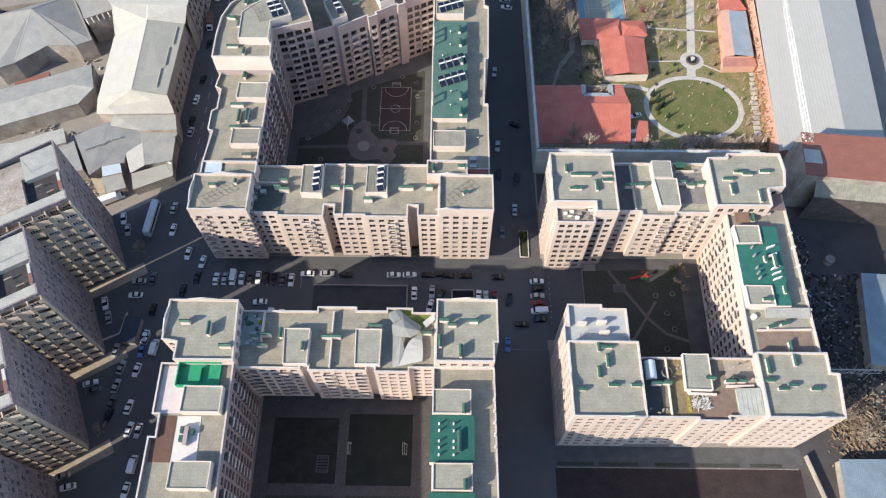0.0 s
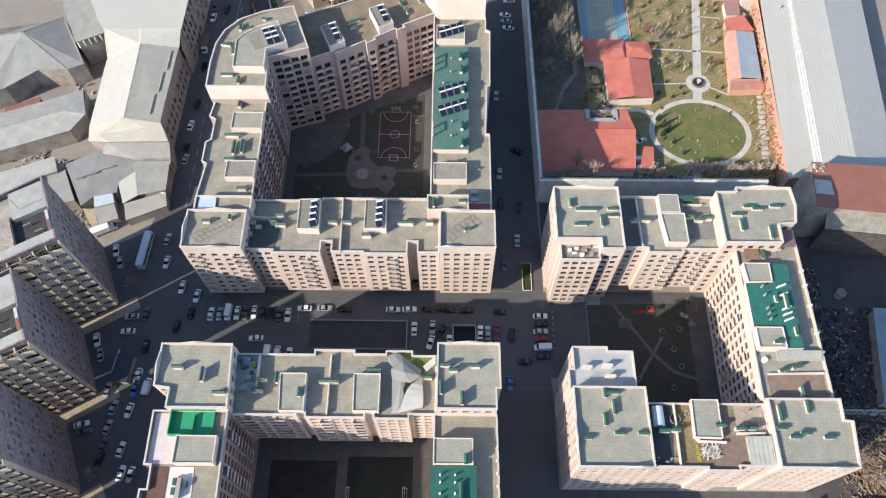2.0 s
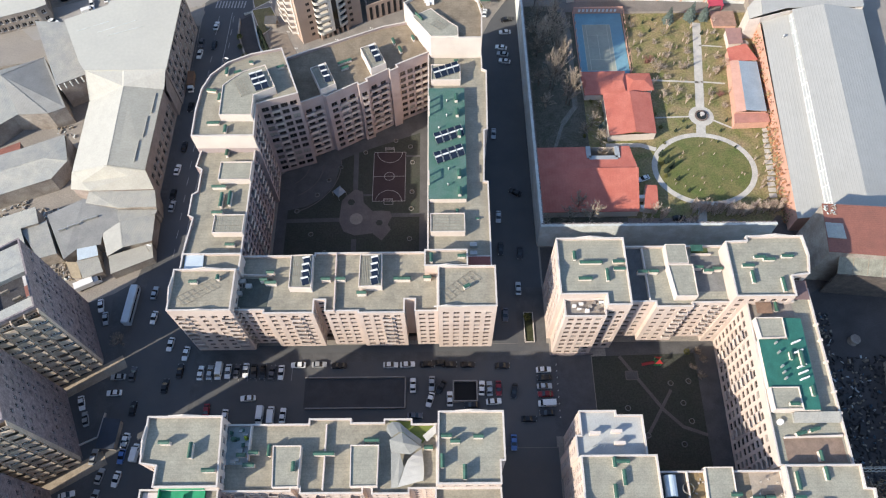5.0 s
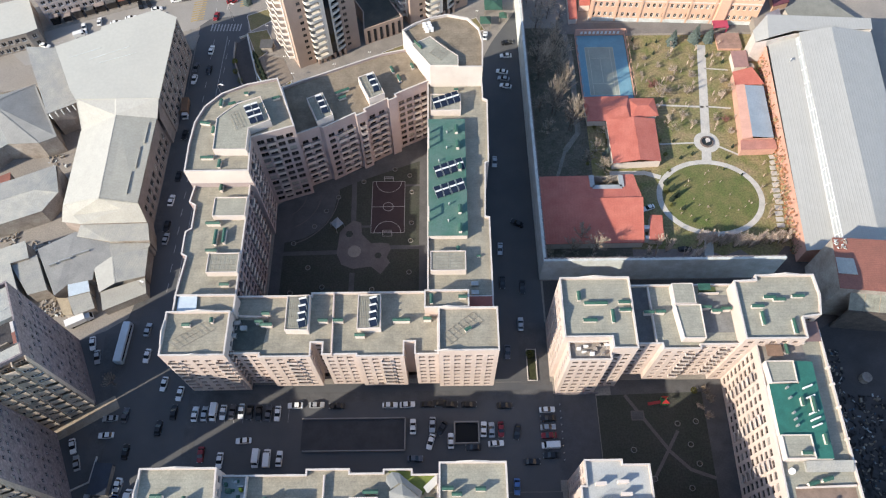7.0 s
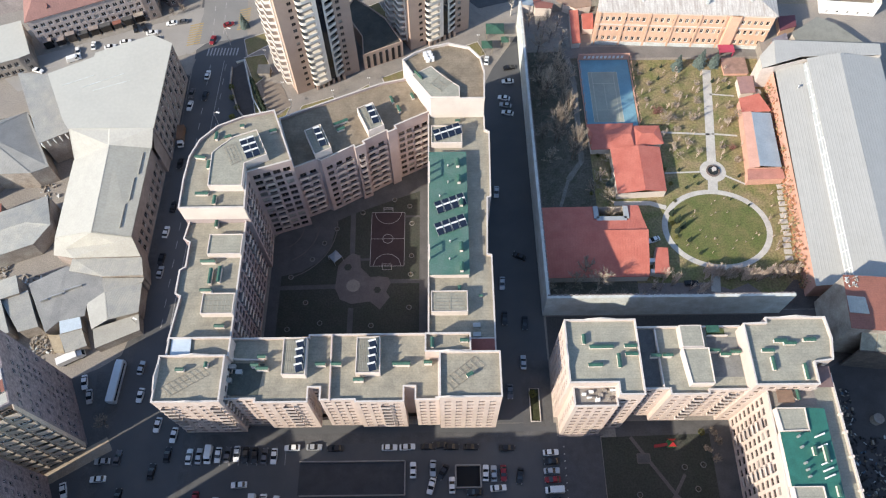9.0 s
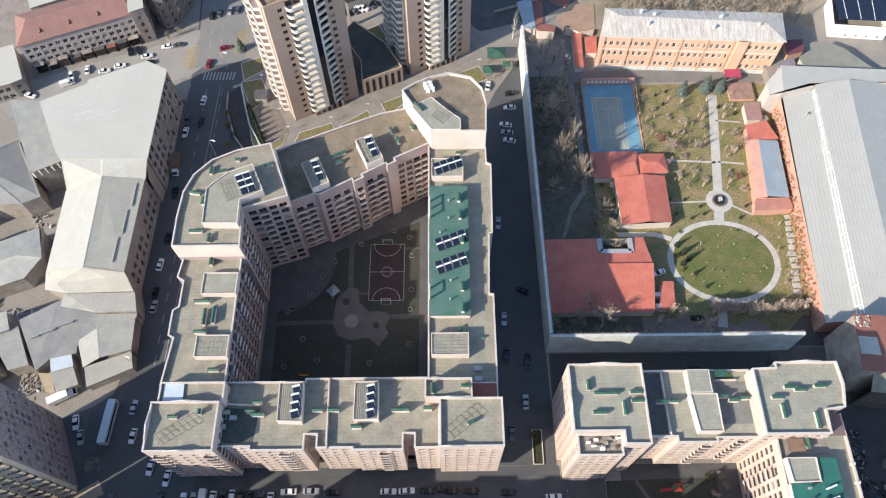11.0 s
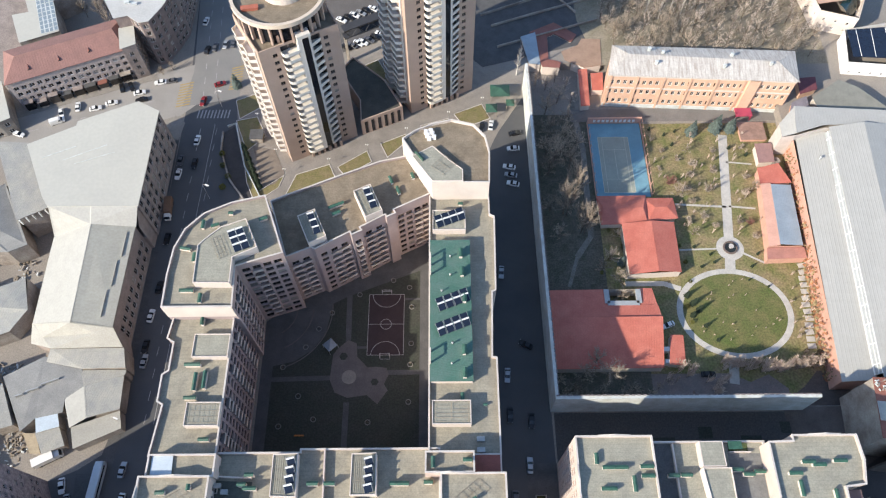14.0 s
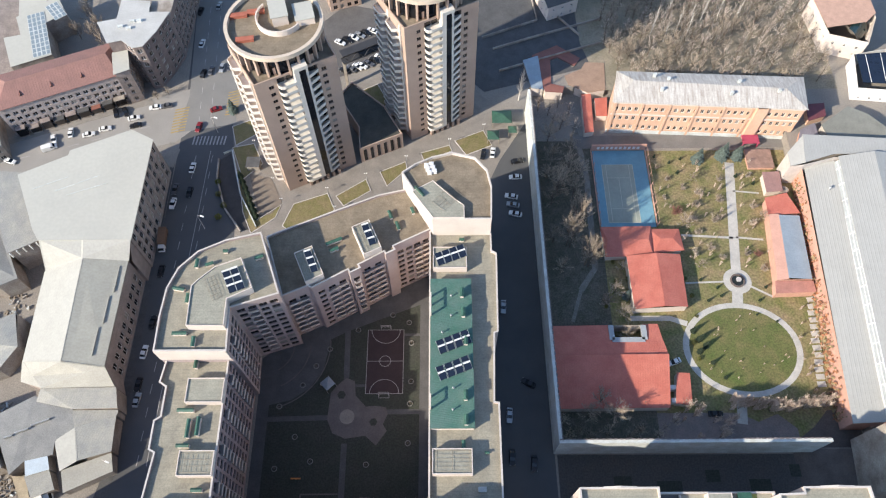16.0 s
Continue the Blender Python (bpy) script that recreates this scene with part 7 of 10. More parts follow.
shed("apartment_building", "old stone house with a red ridged roof", [(-155.4, 257.2), (-116.9, 273.2), (-121.4, 288.4), (-160.0, 272.4)], 14.0, ((-153.5, 267.2), (-121.5, 280.2), 17.4), mat("dusty_pink_tuff", (0.43, 0.365, 0.335), 0.9, 0.14, 0.5, 2, 0.2, tint=(0.34, 0.30, 0.29)), ribbed("dusty_red_roof", (0.29, 0.15, 0.125), (-0.36, 0.93), 0.9, 0.8, 0.0, 0.12, tint=(0.23, 0.125, 0.105)), windows="w---", storey=2.85, w=1.8, h=1.75, sill=0.55, base=0.5, pitch=2.6)
shed("apartment_building", "stone corner house with a pale flat roof", [(-116.6, 271.5), (-112.3, 273.6), (-114.6, 282.1), (-119.0, 280.8)], 16.5, None, M_BROWN_W, M_ROOF_W, windows="ww--", storey=3.4, w=1.5, h=1.9, base=0.5, pitch=2.6)
shed("apartment_building", "dark stone house with a white flat roof", [(-118.9, 281.1), (-114.3, 282.4), (-109.7, 278.8), (-106.6, 279.4), (-103.1, 286.4), (-100.3, 295.0), (-107.5, 295.0), (-108.1, 300.4), (-117.7, 301.4), (-117.6, 292.0), (-124.0, 290.2)], 21.8, None, mat("dusky_brown_tuff", (0.25, 0.20, 0.185), 0.9, 0.14, 0.5, 2, 0.2), mat("white_roof_sheet", (0.50, 0.495, 0.47), 0.8, 0.08, 0.15, 2.0, 0.05, tint=(0.42, 0.41, 0.385)), windows="-wwww------", storey=3.4, w=1.7, h=2.1, base=0.5, pitch=2.6)
shed("apartment_building", "dark stone wing with a grey flat roof", [(-107.3, 295.2), (-100.5, 295.2), (-99.6, 335.0), (-107.3, 335.0)], 20.4, None, bpy.data.materials["dusky_brown_tuff"], M_CONC, windows="-w--", storey=3.4, w=1.7, h=2.1, base=0.5, pitch=2.8)
for _x, _y, _a in ((-112.0, 290.6, 0.2), (-115.6, 288.0, 0.3), (-112.6, 287.2, 0.2), (-109.6, 290.8, 0.1)):
    _b = MB()
    _q = Matrix.Translation((_x, _y, 21.75)) @ Matrix.Rotation(_a, 4, "Z")
    _b.box(-0.8, -0.4, 0, 0.8, 0.4, 0.9, m=_q)
    _b.box(-0.9, -0.5, 0.9, 0.9, 0.5, 1.02, m=_q)
    tagged(new("chimney", _b.mesh("chimney", [M_CONC_P])), "low pale chimney on a white flat roof", "chimney")
_p = [(-159.0, 280.8), (-145.6, 286.7), (-152.2, 302.4), (-145.7, 307.7), (-150.1, 315.0), (-154.3, 314.1), (-154.4, 309.6), (-161.0, 307.5), (-163.7, 305.5), (-159.6, 296.7), (-165.5, 295.1)]
house("apartment_building", "pale roofed house with solar panels", flat(_p, 10.0), [flat(_p, 10.1)], M_CONC, M_ROOF_W)
_p = [(-164.6, 308.6), (-155.6, 312.0), (-157.0, 322.0), (-168.0, 322.0)]
house("shed", "low house with a pale beige roof", flat(_p, 8.0), [flat(_p, 8.1)], M_CONC, M_ROOF_W)
sheet("yard", [(-190, 272), (-163, 280), (-167, 296), (-167, 326), (-190, 326)], 0.12, mat("pinkish_yard", (0.30, 0.25, 0.22), 0.9, 0.15, 0.2, 2, 0.1), "dusty pinkish yard", "yard")
M_PVPALE = mat("pale_blue_panel", (0.22, 0.27, 0.30), 0.3, 0.05, 1, 4, 0.0)
_b = MB()
_b.box(-0.79, -1.13, 0.0, 0.79, 1.13, 0.05)
_b.box(-0.58, -0.96, 0.05, 0.58, 0.96, 0.07, 1)
_pv = _b.mesh("photovoltaic_module", [M_CONC_P, M_PVPALE])
for _o, _ang, _ni, _nj in (((-149.2, 286.9), 0.364, 4, 10), ((-149.4, 308.6), 0.684, 3, 4)):
    for _i in range(_ni):
        for _j in range(_nj):
            _u, _v = (_i - (_ni - 1) / 2) * 1.62, (_j * 2.3 if _nj > 5 else (_j - 1.5) * 2.3)
            _x, _y = _o[0] + math.cos(_ang) * _u - math.sin(_ang) * _v, _o[1] + math.sin(_ang) * _u + math.cos(_ang) * _v
            _q = tagged(new("photovoltaic_module", _pv), "pale framed solar panel on a white roof", "solar panel", group="solar panels on the white roof")
            _q.matrix_basis = Matrix.Translation((_x, _y, 10.42)) @ Matrix.Rotation(_ang, 4, "Z")

# seams of the pale roofs
for _a, _c2, _z in (((-124, 221), (-111, 227), 18.8), ((-120, 219.5), (-108, 224), 18.8), ((-131, 222), (-121, 226.5), 18.8)):
    _b = MB()
    _b.prism(ccw(strip([_a, _c2], 0.22)), _z - 0.05, _z + 0.12)
    tagged(new("roof_seam", _b.mesh("roof_seam", [M_CONC_P])), "raised seam of a pale roof membrane", "seam", kind="structure")

# dormers and shop fronts of the stone house
RD = thing("dormer_row", "small dark dormers on the dusty red roof", "dormer")
for _f in (0.18, 0.45, 0.72):
    _c2 = Vector((-154.6, 260.6)).lerp(Vector((-118.5, 275.6)), _f)
    _b = MB()
    _q = Matrix.Translation((_c2.x, _c2.y, 14.5)) @ Matrix.Rotation(0.386, 4, "Z")
    P4 = [_q @ Vector(p) for p in ((-0.9, -0.6, 0), (0.9, -0.6, 0), (0, -0.6, 1.5), (0, 2.4, 1.5))]
    _b.face([P4[0], P4[1], P4[2]], 1)
    _b.face([P4[1], P4[3], P4[2]])
    _b.face([P4[3], P4[0], P4[2]])
    part("dormer", _b, [M_RUST, M_VOID], RD)
_rng = random.Random(8)
for _k in range(9):
    _c2 = Vector((-154.6, 256.6)).lerp(Vector((-118.0, 271.8)), (_k + 0.5) / 9)
    _q = Matrix.Translation((_c2.x, _c2.y, 0)) @ Matrix.Rotation(0.366, 4, "Z")
    _w, _h = _rng.uniform(1.6, 2.1), _rng.uniform(3.0, 4.2)
    # each box stands for a shop front with its canopy
    SF = thing("kiosk", "glazed shop front under a flat canopy", "kiosk", group="kiosks along the stone house")
    _b = MB()
    _b.box(-_w, -1.0, _h, _w, 1.0, _h + 0.3, m=_q)
    part("canopy", _b, _rng.choice((M_CONC, M_GREY_W, M_RUST, M_PAVE_D, M_GREY_W)), SF)
    _b = MB()
    _b.box(-_w + 0.1, -0.8, 0.0, _w - 0.1, 1.0, 0.6, m=_q)
    part("plinth", _b, M_CONC, SF)
    _b = MB()
    _b.box(-_w + 0.15, -0.7, 0.6, _w - 0.15, 1.0, _h, m=_q)
    part("glazing", _b, M_GLASS, SF)

LK = thing("link_roof", "pale sloping membrane between the two factory roofs", "roof")
for _f in ([(-111.1, 198.6, 16.25), (-97.8, 198.6, 14.2), (-96.6, 203.7, 18.8), (-111.0, 203.7, 18.8)], [(-126.5, 198.6, 7.8), (-111.1, 198.6, 16.25), (-111.0, 203.7, 18.8), (-124.6, 203.7, 18.8)]):
    _b = MB()
    _b.face(_f)
    _b.face([(p[0], p[1], p[2] - 0.3) for p in reversed(_f)])
    for _i in range(4):
        _p, _q2 = _f[_i], _f[(_i + 1) % 4]
        _b.face([(_p[0], _p[1], _p[2] - 0.3), (_q2[0], _q2[1], _q2[2] - 0.3), _q2, _p])
    part("roof", _b, M_HALL_W, LK)
_b = MB()
_b.box(-125.0, 198.7, 0, -97.0, 203.5, 7.4)
part("wall", _b, M_BROWN_W, LK)
_b = MB()
_b.face([(-97.0, 198.7, 7.4), (-97.0, 203.5, 7.4), (-97.0, 203.5, 18.4), (-97.0, 198.7, 13.8)])
part("wall", _b, M_BROWN_W, LK)
sheet("pavement", [(-171, 248.2), (-118, 268.4), (-108.5, 271.6), (-110.5, 274.0), (-118, 271.0), (-171, 251.0)], 0.16, mat("dusty_pavement", (0.27, 0.245, 0.215), 0.9, 0.10, 0.2, 3, 0.1), "dusty pavement before the stone house", "pavement", 0.12)
sheet("pavement", [(-104.5, 246.5), (-96.6, 242.6), (-95.4, 250.6), (-99.5, 254.0)], 0.16, bpy.data.materials["dusty_pavement"], "pale pavement at the factory corner", "pavement", 0.12)

house("shop", "low shop with a pale flat roof", flat([(-178, 238), (-158.4, 245.2), (-154.6, 247.4), (-162.4, 264.0), (-182, 257)], 7.6), [flat([(-178, 238), (-158.4, 245.2), (-154.6, 247.4), (-162.4, 264.0), (-182, 257)], 7.7)], M_CONC, M_ROOF_W, windows="ww---", pitch=2.4, storey=3.4, w=1.8, h=2.0)

# ---- grounds of the round towers ----
M_DRYG = mat("dry_lawn", (0.15, 0.14, 0.05), 0.95, 0.25, 0.3, 2.5, 0.4, tint=(0.22, 0.17, 0.09))
sheet("pavement", [(-69, 219.5), (-50, 201), (-12, 214.4), (-10, 220), (0, 224), (12.5, 221), (14.5, 236), (26, 262), (12, 275), (-10, 292), (-40, 276), (-70, 262), (-78, 262), (-74, 236)], 0.04, M_PAVE, "pale paved grounds of the round towers", "pavement")
for _p in ([(-55.7, 218.8), (-52.7, 227.3), (-41.4, 231.5), (-38.6, 224.9), (-50, 214)], [(-38.4, 230.4), (-28.4, 237.2), (-26.6, 232.6), (-35.6, 226.5)], [(-23.6, 240.3), (-14.7, 244.5), (-14.3, 241.4), (-21.0, 234.4)], [(-9.4, 248.2), (0.7, 251.5), (1.7, 249.0), (-8.3, 245.0)], [(2.8, 253.5), (13.0, 258.0), (15.9, 251.4), (6.7, 247.3)], [(-78.0, 260.6), (-69.6, 264.4), (-67.8, 257.9), (-75.7, 252.2)], [(-76.7, 251.2), (-69.3, 252.9), (-65.2, 244.2), (-71.4, 237.6)], [(-73.4, 241.0), (-71.4, 237.6), (-64.6, 221.0), (-57.0, 227.0), (-58.4, 222.0), (-66, 216), (-69.6, 224)], [(-48, 262), (-44, 271), (-37, 276), (-35.4, 271)], [(-33, 276.4), (-24.6, 266), (-20, 268), (-26, 280)]):
    sheet("lawn", _p, 0.10, M_DRYG, "dry winter grass bed", "lawn")
    _k2 = ccw(list(_p))
    _b = MB()
    _o, _i2 = inset(_k2, -0.15), inset(_k2, 0.12)
    for _i in range(len(_k2)):
        _j = (_i + 1) % len(_k2)
        _b.face([(*_o[_i], 0.22), (*_o[_j], 0.22), (*_i2[_j], 0.22), (*_i2[_i], 0.22)])
        _b.face([(*_o[_i], 0.03), (*_o[_j], 0.03), (*_o[_j], 0.22), (*_o[_i], 0.22)])
    tagged(new("kerb", _b.mesh("kerb", [M_COPING])), "pale kerb round a grass bed", "kerb", kind="structure")
sheet("pavement", [(-69.4, 240.0), (-61.5, 238.0), (-56.8, 228.0), (-60.0, 223.4), (-64.0, 222.4)], 0.13, mat("brown_gravel", (0.22, 0.18, 0.145), 0.95, 0.12, 0.5, 4, 0.2), "brown gravel square", "pavement")
for _p in ((-56.4, 227.6), (-41.2, 231.8), (-28.2, 237.6), (-14.4, 244.8), (0.8, 252.0), (13.2, 258.4), (-60.2, 236.0), (-68.6, 252.0), (-38.2, 224.4)):
    LP = thing("street_lamp", "small white globe garden lamp", "lamp", (*_p, 0.03), "garden lamps")
    _b = MB()
    _b.tube((*_p, 0.02), (*_p, 3.2), 0.07, 0.05, 6)
    part("pole", _b, M_METAL, LP)
    _b = MB()
    for _s in (-0.35, 0.35):
        _b.tube((_p[0] + _s, _p[1], 3.1), (_p[0] + _s, _p[1], 3.35), 0.12, 0.24, 8)
        _b.tube((_p[0] + _s, _p[1], 3.35), (_p[0] + _s, _p[1], 3.6), 0.24, 0.1, 8, cap=True)
    part("globe", _b, M_WHITE, LP)
wall_run("wall_ramp", [(-79.4, 248.4), (-76.6, 249.8), (-71.2, 231.0), (-64.4, 218.2)], 0, 1.0, 0.4, M_CONC_P, "pale parapet of the car park ramp")
wall_run("wall_ramp_outer", [(-80.8, 246.0), (-80.4, 238.0), (-76.0, 225.6), (-69.4, 216.4)], 0, 1.0, 0.5, M_CONC, "weathered parapet of the car park ramp")
sheet("road", [(-80.4, 246), (-77.0, 248.6), (-71.6, 231.0), (-65.0, 218.4), (-68.8, 216.8), (-75.6, 225.8), (-80.0, 238)], 0.08, mat("dark_ramp", (0.06, 0.055, 0.055), 0.9, 0.12, 0.3, 4, 0.1), "dark car park ramp", "road")
HT = thing("hut", "small grey concrete hut beside the square", "hut", (-67.4, 243.0, 0.1))
_b = MB()
_b.box(-70.0, 241.2, 0.1, -65.8, 245.0, 2.6)
part("wall", _b, M_CONC, HT)
_b = MB()
_b.box(-70.3, 240.9, 2.6, -65.5, 245.3, 2.85)
part("roof", _b, M_PAVE_D, HT)
for _x, _y, _w, _d, _h, _mt in ((19.8, 262.0, 7.1, 5.6, 3.0, M_VENT), (16.4, 254.0, 4.2, 4.0, 2.8, M_VENT), (23.4, 256.6, 3.0, 3.0, 2.6, M_VENT)):
    GZB = thing("gazebo", "small gazebo with a green hipped roof", "gazebo", (_x, _y, 0.05), "green gazebos")
    _b = MB()
    _c2 = [(_x - _w / 2, _y - _d / 2), (_x + _w / 2, _y - _d / 2), (_x + _w / 2, _y + _d / 2), (_x - _w / 2, _y + _d / 2)]
    for _i in range(4):
        _j = (_i + 1) % 4
        _b.face([(*_c2[_i], _h), (*_c2[_j], _h), (_x, _y, _h + 1.7)])
        _b.face([(*_c2[_j], _h - 0.08), (*_c2[_i], _h - 0.08), (_x, _y, _h + 1.5)])
    part("roof", _b, mat("gazebo_green", (0.035, 0.10, 0.07), 0.6, 0.15, 0.6, 5, 0.1) if _w > 7 else bpy.data.materials["gazebo_green"], GZB)
    for _px, _py in _c2:
        _b = MB()
        _b.box(_px * 0.93 + _x * 0.07 - 0.1, _py * 0.93 + _y * 0.07 - 0.1, 0.05, _px * 0.93 + _x * 0.07 + 0.1, _py * 0.93 + _y * 0.07 + 0.1, _h)
        part("post", _b, M_PIPE, GZB)
# car park behind the towers and dark yards further on
sheet("road", [(-48, 280), (-24, 292), (-16, 316), (-40, 322), (-60, 300)], 0.09, mat("car_park_asphalt", (0.13, 0.12, 0.115), 0.9, 0.12, 0.2, 3, 0.1), "asphalt car park behind the towers", "road")
sheet("road", [(14, 276), (62, 290), (60, 345), (-10, 345), (-8, 300)], 0.09, M_PAVE_D, "grey yards beyond the garden", "road")
for _pts in ([(20, 286), (60, 300)], [(18, 297), (34, 303), (62, 313)], [(38, 322), (52, 304)], [(14, 303), (36, 312), (34, 330)]):
    wall_run("wall_yard", _pts, 0, 1.1, 0.4, M_CONC, "weathered yard wall beyond the garden")
BT = thing("apartment_building", "tan house behind the towers", "building")
FBT = Facades()
block(BT, FBT, [(-46, 318), (-34, 322), (-38, 338), (-52, 334)], 24.0, wall=M_BROWN_T, roof=M_FELT, sides="w", pitch=2.8)
FBT.windows(BT, near=(-40, 310), limit=80)
house("house", "pale house with a dark pitched roof", flat([(40, 312), (52, 317), (48, 328), (36, 323)], 7.0), [[(39.6, 311.6, 7.1), (52.4, 316.8, 7.1), (50.2, 322.8, 9.6), (37.8, 317.6, 9.6)], [(37.8, 317.6, 9.6), (50.2, 322.8, 9.6), (48.2, 328.4, 7.1), (35.6, 323.2, 7.1)]], M_CREAM, M_PAVE_D, windows="w", pitch=3.4, storey=3.2, w=1.0, h=1.3)
# avenue lamp
for _x, _y in ((-81.6, 217.8), (-83.0, 258.0), (-95.6, 140.0)):
    LP = thing("street_lamp", "tall double-curved street lamp on the avenue", "lamp", (_x, _y, 0.04), "street lamps of the avenue")
    _b = MB()
    _b.tube((_x, _y, 0.04), (_x, _y, 8.6), 0.12, 0.08, 7)
    _b.tube((_x, _y, 8.6), (_x + 1.4, _y - 0.6, 9.6), 0.08, 0.07, 6)
    part("pole", _b, M_COPING, LP)
    _b = MB()
    _q = Matrix.Translation((_x + 1.9, _y - 0.8, 9.6)) @ Matrix.Rotation(-0.4, 4, "Z")
    _b.box(-0.7, -0.22, -0.08, 0.7, 0.22, 0.12, m=_q)
    part("lamp_head", _b, M_WHITE, LP)

# ---- garden buildings, school, hangar ----
M_HANG = ribbed("pale_grey_roof_sheet", (0.40, 0.39, 0.36), (0.08, 1), 1.1, 0.7, 0.02, 0.06, tint=(0.37, 0.36, 0.33))
M_SALMON = mat("salmon_render", (0.60, 0.34, 0.26), 0.85, 0.08, 0.3, 4, 0.1)
M_SALMON_R = mat("salmon_roof_tile", (0.48, 0.22, 0.17), 0.85, 0.1, 0.4, 4, 0.1)
shed("garden_pavilion", "small house with a hipped red sheet roof", ccw([(51.6, 217.3), (67.6, 217.5), (67.0, 207.3), (52.2, 207.0)]), -0.6, ((52.8, 212.4), (66.4, 212.4), 0.7), M_CREAM, M_RED, z0=GZ)
shed("garden_pavilion", "small annex with a hipped red sheet roof", ccw([(67.9, 216.6), (77.0, 216.5), (77.5, 209.4), (68.2, 208.4)]), -0.9, ((70.5, 212.7), (74.5, 212.8), 0.4), M_CREAM, M_RED, z0=GZ)
house("garden_house", "house with a ridged red sheet roof", flat([(58.9, 187.8), (75.6, 188.6), (76.0, 206.6), (58.6, 206.2)], -0.3),
      [[(58.9, 187.8, -0.2), (68.0, 188.2, 1.3), (68.0, 206.6, 1.3), (58.6, 206.4, -0.2)], [(68.0, 188.2, 1.3), (75.6, 188.6, -0.2), (76.0, 206.8, -0.2), (68.0, 206.6, 1.3)]], M_CREAM, M_RED, z0=GZ)
house("garden_house", "long house with a pitched red sheet roof", [(31.4, 156.0, -0.8), (65.1, 156.2, -0.8), (66.0, 171.4, 2.6), (65.4, 176.0, 1.6), (64.6, 181.8, 1.0), (31.4, 181.4, 1.0)],
      [[(31.4, 156.0, -0.6), (65.1, 156.2, -0.6), (66.0, 171.4, 3.0), (31.4, 171.2, 3.0)], [(31.4, 171.5, 2.2), (66.0, 171.7, 2.2), (65.4, 176.0, 1.7), (31.4, 175.8, 1.7)], [(31.4, 175.9, 1.5), (49.6, 176.0, 1.5), (49.6, 181.6, 1.1), (31.4, 181.4, 1.1)], [(60.2, 176.1, 1.5), (65.4, 176.1, 1.5), (64.6, 181.8, 1.1), (60.2, 181.8, 1.1)], [(49.6, 176.0, 1.4), (60.2, 176.1, 1.4), (60.2, 177.6, 1.3), (49.6, 177.6, 1.3)]], M_CREAM, M_RED, z0=GZ)
_b = MB()
for _a, _c2 in (((50.0, 181.4), (50.0, 176.6)), ((50.0, 176.6), (60.0, 176.6)), ((60.0, 176.6), (60.0, 181.4))):
    _b.prism(ccw(strip([_a, _c2], 1.6)), 1.2, 2.0)
tagged(new("light_well_rim", _b.mesh("light_well_rim", [M_SLATE])), "grey rim of a light well in the red roof", "rim", kind="structure")
house("shed", "low annex with a red roof and white skylights", flat([(67.4, 157.6), (72.0, 157.2), (72.8, 166.6), (69.0, 166.8)], -1.2), [flat([(67.4, 157.6), (72.0, 157.2), (72.8, 166.6), (69.0, 166.8)], -1.1)], M_CREAM, M_RED, z0=GZ)
for _y in (158.0, 162.0):
    _b = MB()
    _b.box(66.4, _y, GZ, 69.0, _y + 1.2, -1.6)
    _b.box(66.3, _y - 0.1, -1.6, 69.1, _y + 1.3, -1.45)
    tagged(new("white_unit", _b.mesh("white_unit", [M_WHITE])), "white equipment box beside the red house", "box")
# tennis court fence and end wall
_b = MB()
_b.prism(ccw(strip([(52.0, 252.0), (71.6, 252.2)], 0.5)), GZ, GZ + 3.0)
_o = tagged(new("wall_court_end", _b.mesh("wall_court_end", [M_SALMON])), "salmon wall with white marks behind the tennis court", "wall", kind="structure")
for _k in range(10):
    _b = MB()
    _x = 54.0 + _k * 1.6
    _b.box(_x, 251.62, GZ + 1.0, _x + 0.9, 251.7, GZ + 2.3)
    tagged(new("wall_sign", _b.mesh("wall_sign", [M_WHITE])), "white painted sign bar on the salmon wall", "sign", group="bars on the court wall")
FN = thing("court_fence", "salmon posts and rails round the tennis court", "fence")
for _x in (52.0, 71.6):
    for _k in range(9):
        _y = 220.0 + _k * 4.0
        _b = MB()
        _b.tube((_x, _y, GZ), (_x, _y, GZ + 3.4), 0.1, 0.1, 6)
        part("post", _b, M_SALMON, FN)
    _b = MB()
    _b.tube((_x, 220, GZ + 3.3), (_x, 252, GZ + 3.3), 0.04, 0.04, 5)
    part("rail", _b, M_SALMON, FN)
    _b = MB()
    _b.box(_x - 0.15, 220, GZ, _x + 0.15, 252, GZ + 0.5)
    part("kerb", _b, M_SALMON, FN)
# fountain
FT = thing("fountain", "round stone fountain in the path circle", "fountain", (94.7, 199.0, GZ))
_b = MB()
for _r0, _r1, _z in ((2.4, 1.9, 0.6),):
    _o, _i2 = circle(94.7, 199.0, _r0, 28), circle(94.7, 199.0, _r1, 28)
    for _k in range(28):
        _j = (_k + 1) % 28
        _b.face([(*_o[_k], GZ), (*_o[_j], GZ), (*_o[_j], GZ + _z), (*_o[_k], GZ + _z)])
        _b.face([(*_o[_k], GZ + _z), (*_o[_j], GZ + _z), (*_i2[_j], GZ + _z), (*_i2[_k], GZ + _z)])
        _b.face([(*_i2[_j], GZ + 0.2), (*_i2[_k], GZ + 0.2), (*_i2[_k], GZ + _z), (*_i2[_j], GZ + _z)])
part("basin", _b, mat("brown_basin_stone", (0.16, 0.12, 0.10), 0.8, 0.12, 0.6, 5, 0.1), FT)
_b = MB()
_b.face([(*p, GZ + 0.3) for p in circle(94.7, 199.0, 1.95, 28)])
part("water", _b, mat("dark_water", (0.03, 0.035, 0.035), 0.1, 0.05, 1, 4, 0.0), FT)
_b = MB()
